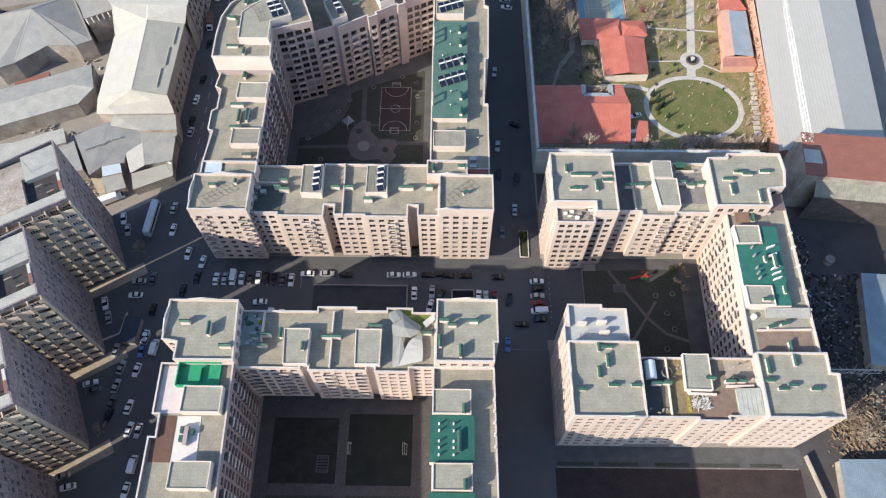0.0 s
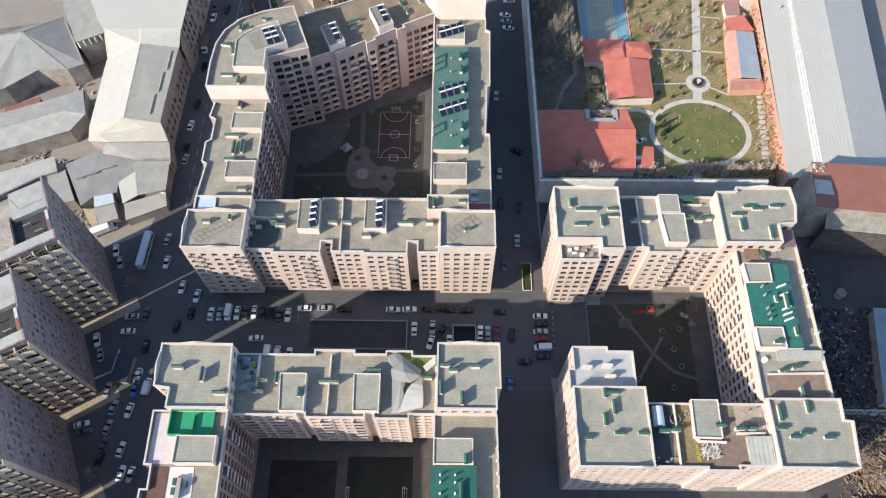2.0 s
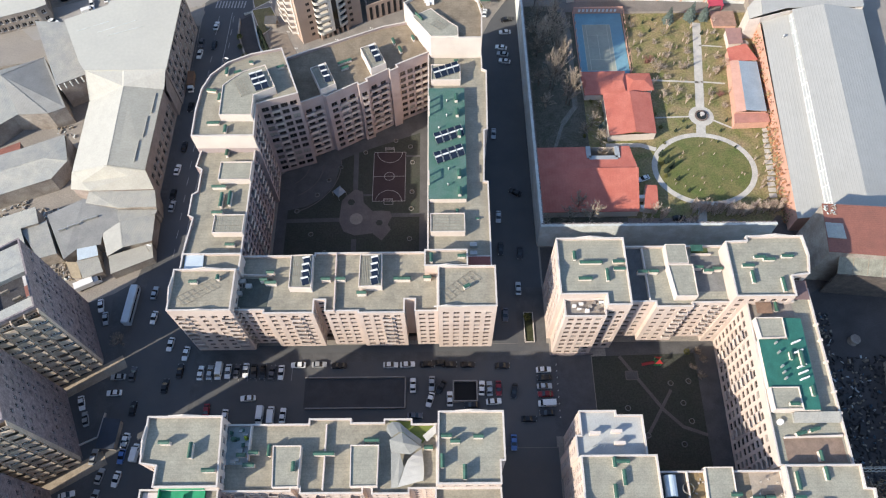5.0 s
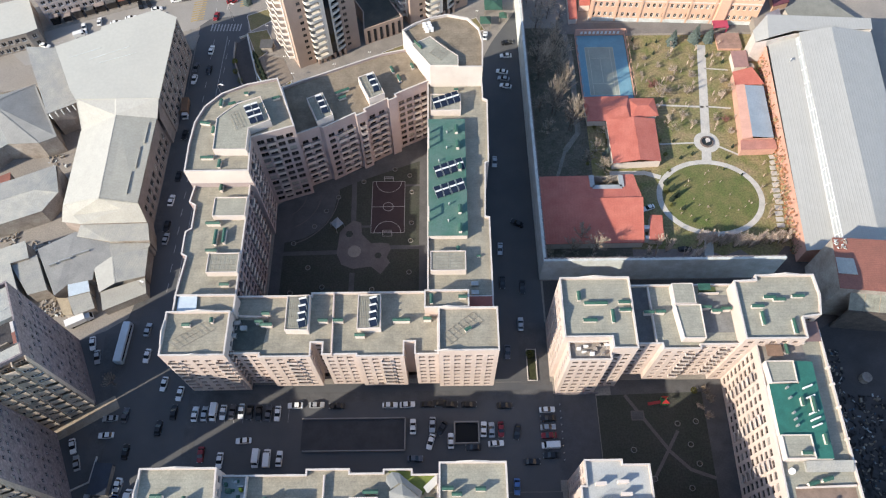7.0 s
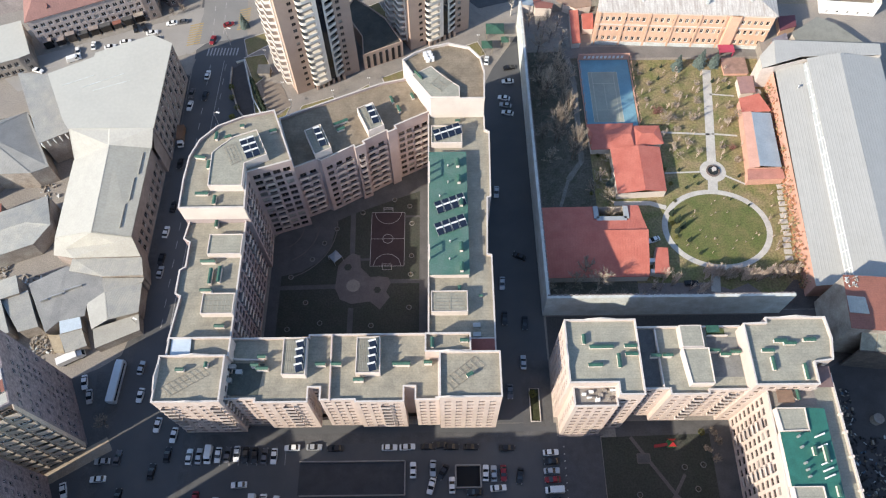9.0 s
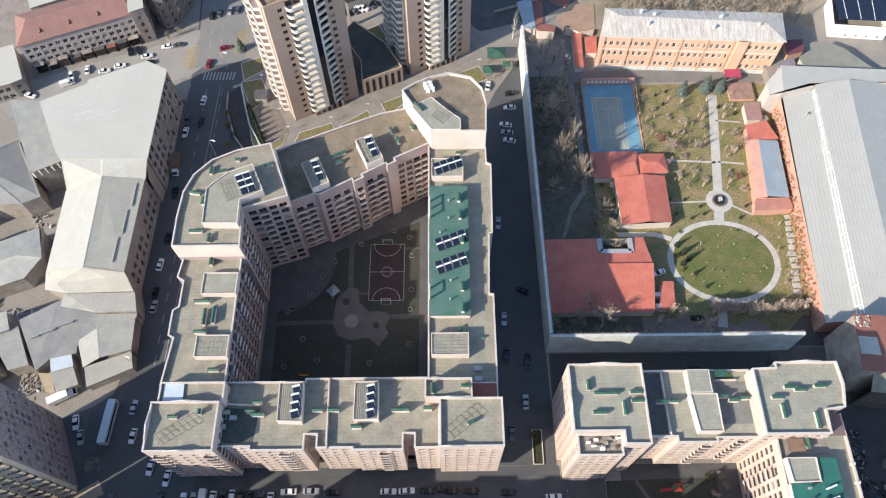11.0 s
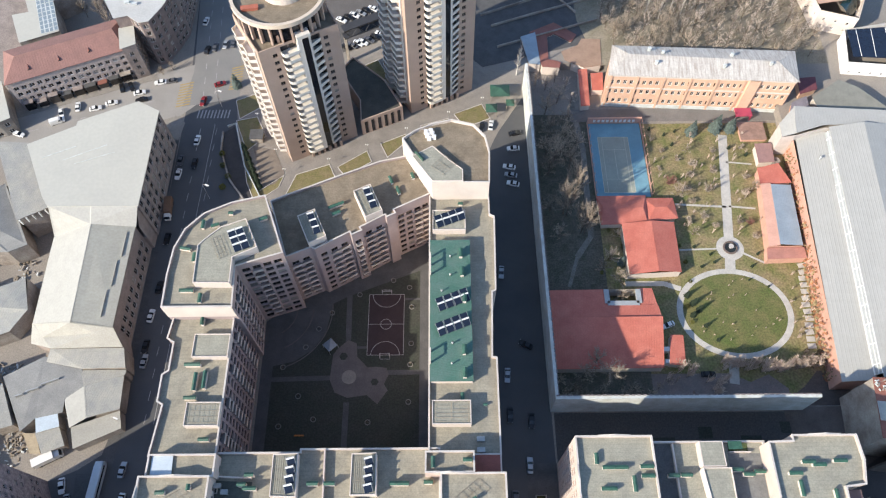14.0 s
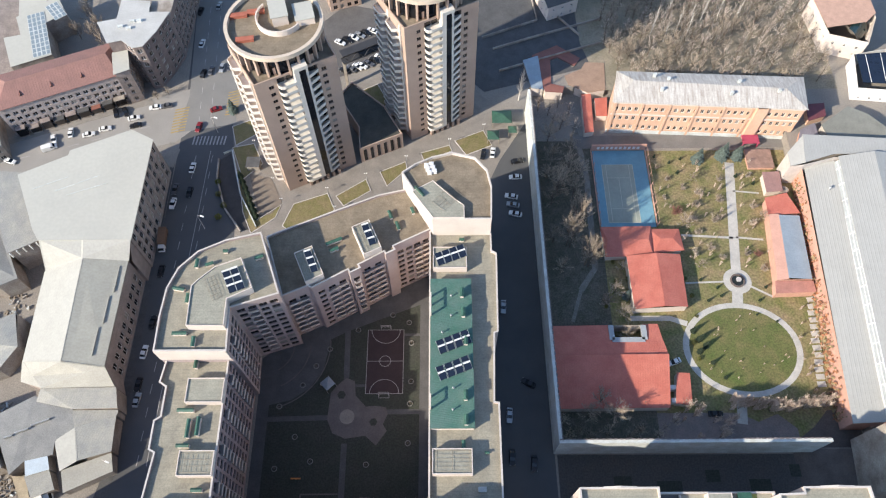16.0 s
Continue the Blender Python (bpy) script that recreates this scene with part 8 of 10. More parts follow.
_b.tube((94.7, 199.0, GZ + 0.2), (94.7, 199.0, GZ + 1.3), 0.35, 0.25, 10)
_b.tube((94.7, 199.0, GZ + 1.3), (94.7, 199.0, GZ + 1.5), 0.3, 0.9, 14, cap=True)
part("bowl", _b, M_COPING, FT)
# low east range
house("greenhouse", "low salmon house with a grey sheet roof", flat([(105.9, 197.4), (117.0, 197.5), (118.4, 221.0), (108.4, 221.6)], 0.2), [([(109.4, 198.0, 0.8), (116.8, 197.6, 0.5), (118.2, 220.8, 0.5), (111.4, 221.0, 0.8)], M_TIN_B), ([(105.8, 197.5, 0.2), (109.3, 197.6, 0.75), (111.3, 221.4, 0.75), (108.3, 221.6, 0.2)], M_SALMON)], M_SALMON, M_TIN_B, z0=GZ)
house("shed", "salmon flat-roofed end of the range", flat([(104.9, 193.0), (117.4, 193.4), (117.4, 197.2), (105.6, 197.1)], -0.7), [flat([(104.9, 193.0), (117.4, 193.4), (117.4, 197.2), (105.6, 197.1)], -0.6)], M_SALMON, M_SALMON_R, z0=GZ)
house("shed", "small house with a red roof beside the range", flat([(108.7, 221.8), (118.6, 222.4), (115.8, 229.8), (109.0, 228.4)], -0.2), [[(108.6, 221.8, -0.2), (118.8, 222.4, 0.2), (115.9, 230.0, 0.5), (108.8, 228.5, -0.2)]], M_SALMON, M_RED, z0=GZ)
house("kiosk", "small kiosk with a dull pink roof", flat([(110.4, 231.8), (115.4, 232.2), (116.0, 239.6), (110.6, 239.2)], -1.0), [flat([(110.2, 231.6), (115.6, 232.0), (116.2, 239.8), (110.4, 239.4)], -0.9)], M_CREAM, mat("dull_pink_tile", (0.34, 0.20, 0.18), 0.85, 0.1, 0.4, 4, 0.1), z0=GZ)
_b = MB()
_b.tube((117.0, 233.0, GZ), (117.0, 233.0, GZ + 2.2), 1.5, 1.5, 18, cap=True)
tagged(new("water_tank", _b.mesh("water_tank", [M_CONC])), "round concrete tank behind the kiosk", "tank")
house("shed", "flat salmon terrace at the school yard", flat([(107.0, 243.0), (116.0, 243.0), (116.0, 250.6), (107.0, 250.6)], -2.8), [flat([(107.0, 243.0), (116.0, 243.0), (116.0, 250.6), (107.0, 250.6)], -2.7)], M_SALMON, mat("weathered_brick_paving", (0.34, 0.215, 0.17), 0.9, 0.15, 0.5, 4, 0.2), z0=GZ)
# stepping slabs along the hangar
for _k in range(13):
    _y = 164.0 + _k * 2.35
    _b = MB()
    _q = Matrix.Translation((113.6 + 0.12 * (_y - 164) + random.uniform(-0.3, 0.3), _y, GZ + 0.04)) @ Matrix.Rotation(random.uniform(-0.15, 0.15), 4, "Z")
    _b.box(-1.3, -0.85, 0, 1.3, 0.85, 0.14, m=_q)
    tagged(new("paving_slab", _b.mesh("paving_slab", [M_GPATH])), "large worn concrete slab in the dry grass", "slab", group="slabs along the hangar")
# school
SC = house("school", "orange rendered school with a worn pale tin roof", flat([(58.0, 260.4), (107.4, 257.6), (107.4, 256.6), (111.2, 256.4), (111.2, 257.3), (123.8, 256.4), (125.6, 270.0), (61.0, 273.4)], 13.0),
      [[(57.5, 259.9, 13.05), (124.3, 255.9, 13.05), (117.6, 263.6, 15.2), (65.5, 267.6, 15.2)], [(124.3, 255.9, 13.05), (126.1, 270.4, 13.05), (117.6, 263.6, 15.2)], [(126.1, 270.4, 13.05), (60.6, 273.9, 13.05), (65.5, 267.6, 15.2), (117.6, 263.6, 15.2)], [(60.6, 273.9, 13.05), (57.5, 259.9, 13.05), (65.5, 267.6, 15.2)]],
      M_ORANGE_R, mat("worn_tin_roof", (0.58, 0.55, 0.50), 0.75, 0.1, 0.6, 2, 0.1, tint=(0.36, 0.31, 0.27), streak=(2.4, 0.2, 1)), z0=GZ, windows="w---w---", pitch=2.3, storey=4.9, w=1.25, h=2.2, base=1.0, sill=1.2)
for _z in (6.2, 12.3):
    for _a, _c2 in (((58.1, 260.2), (107.2, 257.4)), ((111.4, 257.1), (123.7, 256.2))):
        _b = MB()
        _b.prism(ccw(strip([_a, _c2], 0.3)), _z, _z + 0.45)
        part("cornice", _b, M_CREAM, SC, "pale string course")
for _a, _c2 in (((58.1, 260.2), (107.2, 257.4)), ((111.4, 257.1), (123.7, 256.2))):
    _b = MB()
    _b.prism(ccw(strip([_a, _c2], 0.24)), GZ, GZ + 1.7)
    part("plinth", _b, M_CONC_P, SC, "grey rendered plinth")
for _k in range(6):
    _b = MB()
    _f = (_k + 0.03) / 5.1
    _b.box(58.3 + 48.0 * _f, 260.0 - 2.74 * _f, GZ, 59.1 + 48.0 * _f, 260.3 - 2.74 * _f, 12.6)
    part("pilaster", _b, M_ORANGE_R, SC)
for _x, _y in ((73.0, 270.0), (77.6, 268.2), (102.0, 266.8), (98.4, 261.6), (74.6, 263.6), (115.0, 262.4)):
    _b = MB()
    _b.box(_x - 0.45, _y - 0.35, 13.2, _x + 0.45, _y + 0.35, 16.0)
    _b.box(_x - 0.55, _y - 0.45, 16.0, _x + 0.55, _y + 0.45, 16.15)
    part("chimney", _b, M_CONC_P, SC, "whitewashed chimney stack")
_b = MB()
_b.box(106.4, 252.4, -1.4, 112.4, 256.2, -1.1)
_b.box(106.6, 252.6, GZ, 106.9, 252.9, -1.4)
_b.box(111.9, 252.6, GZ, 112.2, 252.9, -1.4)
part("porch", _b, mat("raspberry_sheet", (0.42, 0.06, 0.11), 0.6, 0.06, 0.5, 4, 0.0), SC, "raspberry red porch roof")
# worn patches on the north slope of the school roof
_b = MB()
_b.face([(87.0, 268.1, 14.56), (108.0, 267.0, 14.55), (108.0, 269.4, 13.79), (87.0, 270.5, 13.8)])
part("roof_patch", _b, mat("rusted_tin", (0.27, 0.18, 0.14), 0.85, 0.25, 0.9, 3, 0.2, tint=(0.40, 0.33, 0.28)), SC, "rusted bare patch of the tin roof")
# hangar
house("hangar", "long hangar with pale grey sheet roofs and a clerestory", [(115.2, 150.0, 4.2), (124.6, 150.0, 5.8), (124.6, 150.0, 8.4), (135.4, 149.6, 10.4), (150.0, 149.0, 7.0), (160.0, 240.0, 7.0), (131.4, 239.6, 7.0), (121.6, 238.4, 4.4)],
      [[(115.0, 150.0, 4.4), (124.4, 150.0, 6.0), (132.0, 239.0, 6.4), (122.4, 238.6, 4.4)], [(125.2, 150.0, 8.5), (135.4, 149.8, 10.4), (143.9, 240.0, 10.4), (132.6, 239.4, 8.5)], [(135.4, 149.8, 10.4), (150.4, 149.4, 7.2), (160.4, 240.6, 7.2), (143.9, 240.0, 10.4)]], M_SALMON, M_HANG, z0=GZ)
CL = thing("clerestory", "white-framed glazed clerestory along the hangar roof", "window band")
_p0, _p1 = Vector((124.7, 151.0)), Vector((132.4, 238.6))
_b = MB()
_u2 = (_p1 - _p0).normalized()
_q = Matrix(((_u2.x, -_u2.y, 0, _p0.x), (_u2.y, _u2.x, 0, _p0.y), (0, 0, 1, 0), (0, 0, 0, 1)))
_len = (_p1 - _p0).length
_b.face([tuple(_q @ Vector(p)) for p in ((0, 0.6, 6.1), (_len, 0.6, 6.5), (_len, -0.5, 8.5), (0, -0.5, 8.5))])
part("glazing", _b, mat("dusty_glass", (0.36, 0.38, 0.38), 0.35, 0.1, 0.5, 4, 0.0), CL)
for _s, _z, _d in ((0.62, 6.3, 0.16), (-0.5, 8.55, 0.22), (0.05, 7.5, 0.08)):
    _b = MB()
    _b.box(0, _s - _d, _z - 0.12, _len, _s + _d, _z + 0.14, m=_q)
    part("rail", _b, M_WHITE, CL)
for _k in range(14):
    _b = MB()
    _s = _len * (_k + 0.5) / 14
    _b.tube(_q @ Vector((_s, 0.66, 6.3)), _q @ Vector((_s, -0.46, 8.6)), 0.13, 0.13, 4)
    part("mullion", _b, M_WHITE, CL)
house("hangar_annex", "gabled pale end house of the hangar", [(116.8, 237.4, 6.0), (121.0, 237.2, 7.4), (131.0, 239.4, 8.4), (160.0, 240.6, 8.4), (161, 246.0, 8.4), (122.8, 248.6, 8.4), (117.2, 243.0, 6.6)],
      [[(116.8, 237.4, 6.4), (120.8, 237.4, 8.4), (122.6, 248.4, 8.8), (117.0, 242.6, 6.6)], [(120.8, 237.4, 8.4), (131.0, 240.6, 8.5), (122.6, 248.4, 8.9)], [(131.0, 240.6, 8.5), (160.0, 240.8, 8.6), (161, 246.2, 8.6), (122.6, 248.5, 8.9)]], M_COPING, M_HANG, z0=GZ)
for _x, _y in ((127.6, 228.0), (130.8, 210.0), (130.0, 206.0)):
    _b = MB()
    _b.tube((_x, _y, 5.2), (_x, _y, 7.2), 0.25, 0.25, 8)
    _b.tube((_x, _y, 7.2), (_x, _y, 7.6), 0.55, 0.2, 8, cap=True)
    tagged(new("roof_cowl", _b.mesh("roof_cowl", [M_SLATE])), "small metal cowl on the hangar roof", "cowl")
# worn plaster flank with ivy
_b = MB()
for _k in range(900):
    _f = random.random()
    _x, _y, _z = 115.0 + 7.0 * _f - 0.1, 152.0 + 85.0 * _f, random.uniform(GZ, 4.0) 
    _z = GZ + (_z - GZ) * random.random() ** 0.6
    _d = random.uniform(0.25, 0.6)
    _n2 = Vector((random.uniform(-1, -0.3), random.uniform(-0.6, 0.6), random.uniform(-0.2, 0.9))).normalized()
    _o2 = _n2.orthogonal().normalized() * _d
    _w2 = _n2.cross(_o2)
    _c2 = Vector((_x - random.uniform(0.05, 0.9), _y, _z))
    _b.face([_c2 - _o2, _c2 - _w2, _c2 + _o2, _c2 + _w2], random.randint(0, 1))
tagged(new("creeper", _b.mesh("creeper", [mat("rust_creeper", (0.36, 0.16, 0.08), 0.9, 0.2, 1, 6, 0.0, island=0.3), mat("dry_creeper", (0.30, 0.23, 0.12), 0.9, 0.2, 1, 6, 0.0, island=0.3)])), "rust brown creeper on the hangar flank", "creeper", kind="stuff")
# rust roofed hangar and framework south of it
house("hangar", "tall concrete hall with a rust red sheet roof", [(113.8, 130.0, 18.5), (170.0, 124.2, 18.5), (170.0, 142.0, 19.2), (115.4, 146.2, 19.2)], [[(113.8, 130.0, 18.6), (170.0, 124.2, 18.6), (170.0, 142.0, 19.3), (115.4, 146.2, 19.3)]], M_CONC, M_RUST)
_b = MB()
_b.prism(ccw([(114.2, 134.6), (119.6, 134.0), (119.8, 139.2), (114.6, 139.8)]), 18.9, 19.24)
tagged(new("roof_patch", _b.mesh("roof_patch", [M_TIN_L])), "pale sheet patch on the rust roof", "roof patch")
_b = MB()
for _k in range(26):
    _q = Matrix.Translation((random.uniform(115.2, 119.0), random.uniform(142.4, 145.6), 19.2)) @ Matrix.Rotation(random.uniform(0, 3), 4, "Z")
    _b.box(-random.uniform(0.2, 0.6), -0.12, 0, random.uniform(0.2, 0.6), 0.12, random.uniform(0.2, 0.8), random.randint(0, 1), m=_q)
tagged(new("rubble", _b.mesh("rubble", [M_CONC, M_CONC_P])), "pale rubble on the corner of the rust roof", "rubble", kind="stuff")
FR = thing("steel_framework", "weathered glazed lean-to along the tall hall", "framework")
_b = MB()
_b.face([(117.6, 129.9, 16.4), (117.8, 125.6, 12.4), (170.0, 120.2, 12.4), (170.0, 124.5, 16.4)])
part("glazing", _b, mat("dirty_green_glass", (0.27, 0.265, 0.215), 0.6, 0.2, 0.5, 4, 0.1, tint=(0.17, 0.165, 0.13)), FR)
for _k in range(13):
    _f = _k / 12
    _b = MB()
    beam(_b, (117.6 + 52.4 * _f, 129.9 - 5.4 * _f, 16.5), (117.8 + 52.2 * _f, 125.6 - 5.4 * _f, 12.5), 0.2)
    part("rafter", _b, M_PIPE, FR)
_b = MB()
_b.prism(ccw([(117.8, 125.9), (170.0, 120.5), (170.0, 119.9), (117.8, 125.3)]), 0, 12.5)
part("wall", _b, mat("dark_brown_wall", (0.12, 0.095, 0.08), 0.9, 0.25, 0.5, 2, 0.3, tint=(0.06, 0.05, 0.045)), FR, "dark mottled brown wall under the lean-to")

# garden walls: cap line
for _nm, _pts in (("wall_cap_south", [(29.6, 143.7), (103.6, 143.7)]), ("wall_cap_west", [(30.5, 143.6), (29.9, 203), (29.4, 266)])):
    _b = MB()
    for _a, _c2 in zip(_pts, _pts[1:]):
        _a, _c2 = Vector(_a), Vector(_c2)
        _n = int((_c2 - _a).length / 1.6)
        for _k in range(_n):
            _b.prism(ccw(strip([tuple(_a.lerp(_c2, (_k + 0.1) / _n)), tuple(_a.lerp(_c2, (_k + 0.75) / _n))], 0.3)), 13.0, 13.35)
    tagged(new(_nm, _b.mesh(_nm, [M_STONE_DK])), "dark spaced cap blocks along the garden wall", "wall cap", kind="structure")
# buildings at the garden's north-west end
house("garden_house", "hipped brown-red roof round a small yard", flat([(33.1, 293.5), (36.8, 275.9), (43.1, 275.3), (44.0, 278.2), (39.4, 279.6), (39.8, 291.0), (42.4, 292.4), (48.5, 288.0), (51.0, 291.9), (42.8, 298.4)], 0.2), [flat([(33.1, 293.5), (36.8, 275.9), (43.1, 275.3), (44.0, 278.2), (39.4, 279.6), (39.8, 291.0), (42.4, 292.4), (48.5, 288.0), (51.0, 291.9), (42.8, 298.4)], 0.3)], M_CREAM, mat("brown_red_sheet", (0.27, 0.11, 0.085), 0.7, 0.1, 0.4, 4, 0.1), z0=GZ)
house("shed", "shed with a blue-grey lean-to roof", [(29.3, 290.2, 1.0), (31.8, 277.6, 0.2), (36.0, 277.0, 0.2), (35.0, 292.4, 1.0)], [[(29.3, 290.2, 1.1), (31.8, 277.6, 0.3), (36.0, 277.0, 0.3), (35.0, 292.4, 1.1)]], M_CREAM, M_TIN_B, z0=GZ)
house("garden_house", "flat terracotta-paved terrace building", flat([(44.9, 283.5), (45.8, 279.3), (52.6, 275.4), (59.1, 276.7), (60.1, 289.6), (53.0, 289.8), (51.2, 286.4)], 0.0), [flat([(44.9, 283.5), (45.8, 279.3), (52.6, 275.4), (59.1, 276.7), (60.1, 289.6), (53.0, 289.8), (51.2, 286.4)], 0.1)], M_CREAM, mat("terracotta_paving", (0.36, 0.24, 0.17), 0.85, 0.1, 0.3, 4, 0.1), z0=GZ)
for _p in ([(50.4, 275.2), (50.0, 257.8), (53.2, 258.2), (53.9, 275.2)], [(55.2, 273.2), (54.9, 265.4), (58.9, 265.4), (59.6, 273.6)]):
    house("shed", "narrow shed with a red sheet roof", flat(ccw(_p), -1.2), [flat(ccw(_p), -1.1)], M_CREAM, M_RED, z0=GZ)
# houses behind the school yard
house("house", "large cream house with a tiled roof", flat([(141.5, 314), (143.4, 294.6), (156.9, 290.1), (163.0, 302.7), (163, 318)], 9.6), [flat([(141.3, 314.2), (143.4, 297.6), (158.4, 300.4), (163.0, 304.7), (163, 318)], 9.9)], M_CREAM, mat("peach_tile", (0.55, 0.34, 0.25), 0.8, 0.08, 0.4, 4, 0.1), windows="w", pitch=3.6, storey=3.4, w=1.0, h=1.3, base=1.0)
_b = MB()
_ax, _bx = Vector((151.6, 297.6)), Vector((157.4, 304.4))
for _k in range(8):
    _a0, _a1 = math.pi * 0.5 * _k / 8, math.pi * 0.5 * (_k + 1) / 8
    _pp2 = lambda p, a: (p.x + 6.0 * math.sin(a) * 0.75, p.y - 6.0 * math.sin(a) * 0.66, 8.6 * math.cos(a) + 0.6)
    _b.face([_pp2(_ax, _a0), _pp2(_bx, _a0), _pp2(_bx, _a1), _pp2(_ax, _a1)])
tagged(new("conservatory", _b.mesh("conservatory", [mat("dark_green_glass", (0.02, 0.045, 0.045), 0.12, 0.1, 0.6, 4, 0.0)])), "curved dark glass conservatory roof", "conservatory")
house("house", "white house with a dark solar roof", flat([(149.0, 271.2), (170, 269), (176, 292), (152.0, 287.4)], 6.6), [(flat([(151.4, 273.4), (172, 272), (176, 288.6), (152.6, 286.6)], 6.9), M_SOLAR)], M_WHITE, M_SOLAR, windows="w", pitch=4.0, storey=3.2, w=1.0, h=1.2)
for _k in range(4):
    _b = MB()
    _f = (_k + 0.5) / 4
    beam(_b, (151.6 + 21 * _f, 273.4 - 1.2 * _f, 7.15), (152.8 + 23 * _f, 286.4 + 2.0 * _f, 7.15), 0.18)
    tagged(new("panel_rail", _b.mesh("panel_rail", [M_WHITE])), "white rail between the roof panels", "rail")
house("shed", "shed with a violet-grey roof by the hangar", flat([(124.4, 250.6), (132.0, 252.0), (132.0, 258.6), (126.4, 255.6)], 2.0), [flat([(124.4, 250.6), (132.0, 252.0), (132.0, 258.6), (126.4, 255.6)], 2.1)], M_SALMON, mat("violet_grey_sheet", (0.25, 0.22, 0.24), 0.7, 0.1, 0.4, 4, 0.1), z0=GZ)
house("shed", "annex with a maroon roof", flat([(129.9, 259.4), (136.4, 261.6), (137.2, 267.2), (130.7, 266.6)], 2.6), [flat([(129.9, 259.4), (136.4, 261.6), (137.2, 267.2), (130.7, 266.6)], 2.7)], M_ORANGE_R, mat("maroon_sheet", (0.17, 0.05, 0.06), 0.7, 0.1, 0.4, 4, 0.1))
house("shed", "broad dull green-grey shed roof", [(134.4, 249.8, 4.0), (161.0, 248.6, 4.0), (150.0, 260.0, 5.0), (143.8, 263.4, 5.2), (133.0, 256.0, 4.4)], [[(134.4, 249.8, 4.1), (161.0, 248.6, 4.1), (150.0, 260.0, 5.1), (143.8, 263.4, 5.3), (133.0, 256.0, 4.5)]], M_CONC, mat("dull_roof_felt", (0.24, 0.235, 0.20), 0.9, 0.1, 0.3, 4, 0.1))

# ---- vehicles ----
def paint(name, col, rough=0.3, metal=0.0):
    return mat(name, col, rough, 0.04, 1.0, 5, 0.0, metal)


PAINT = {"w": ("white", paint("white_car_paint", (0.75, 0.75, 0.74))), "s": ("silver", paint("silver_car_paint", (0.42, 0.43, 0.44), 0.3, 0.4)),
         "b": ("black", paint("black_car_paint", (0.014, 0.014, 0.016))), "g": ("grey", paint("grey_car_paint", (0.13, 0.13, 0.14), 0.3, 0.3)),
         "r": ("dark red", paint("red_car_paint", (0.22, 0.018, 0.022))), "u": ("blue", paint("blue_car_paint", (0.08, 0.17, 0.40)))}
M_TYRE = mat("tyre_rubber", (0.02, 0.02, 0.02), 0.9, 0.1, 3, 8, 0.0)
M_RIM = mat("wheel_rim", (0.4, 0.4, 0.41), 0.4, 0.05, 3, 8, 0.0, 0.6)
M_CARGLASS = mat("car_glass", (0.015, 0.018, 0.022), 0.08, 0.05, 1, 5, 0.0)
M_LAMP = mat("lamp_glass", (0.6, 0.6, 0.58), 0.2, 0.05, 3, 8, 0.0)
_cars = {}


def loft(mb, rings, mi=0, ends=True):
    for a, b in zip(rings, rings[1:]):
        k = len(a)
        for i in range(k):
            j = (i + 1) % k
            mb.face([a[i], a[j], b[j], b[i]], mi)
    if ends:
        mb.face(list(reversed(rings[0])), mi)
        mb.face(rings[-1], mi)


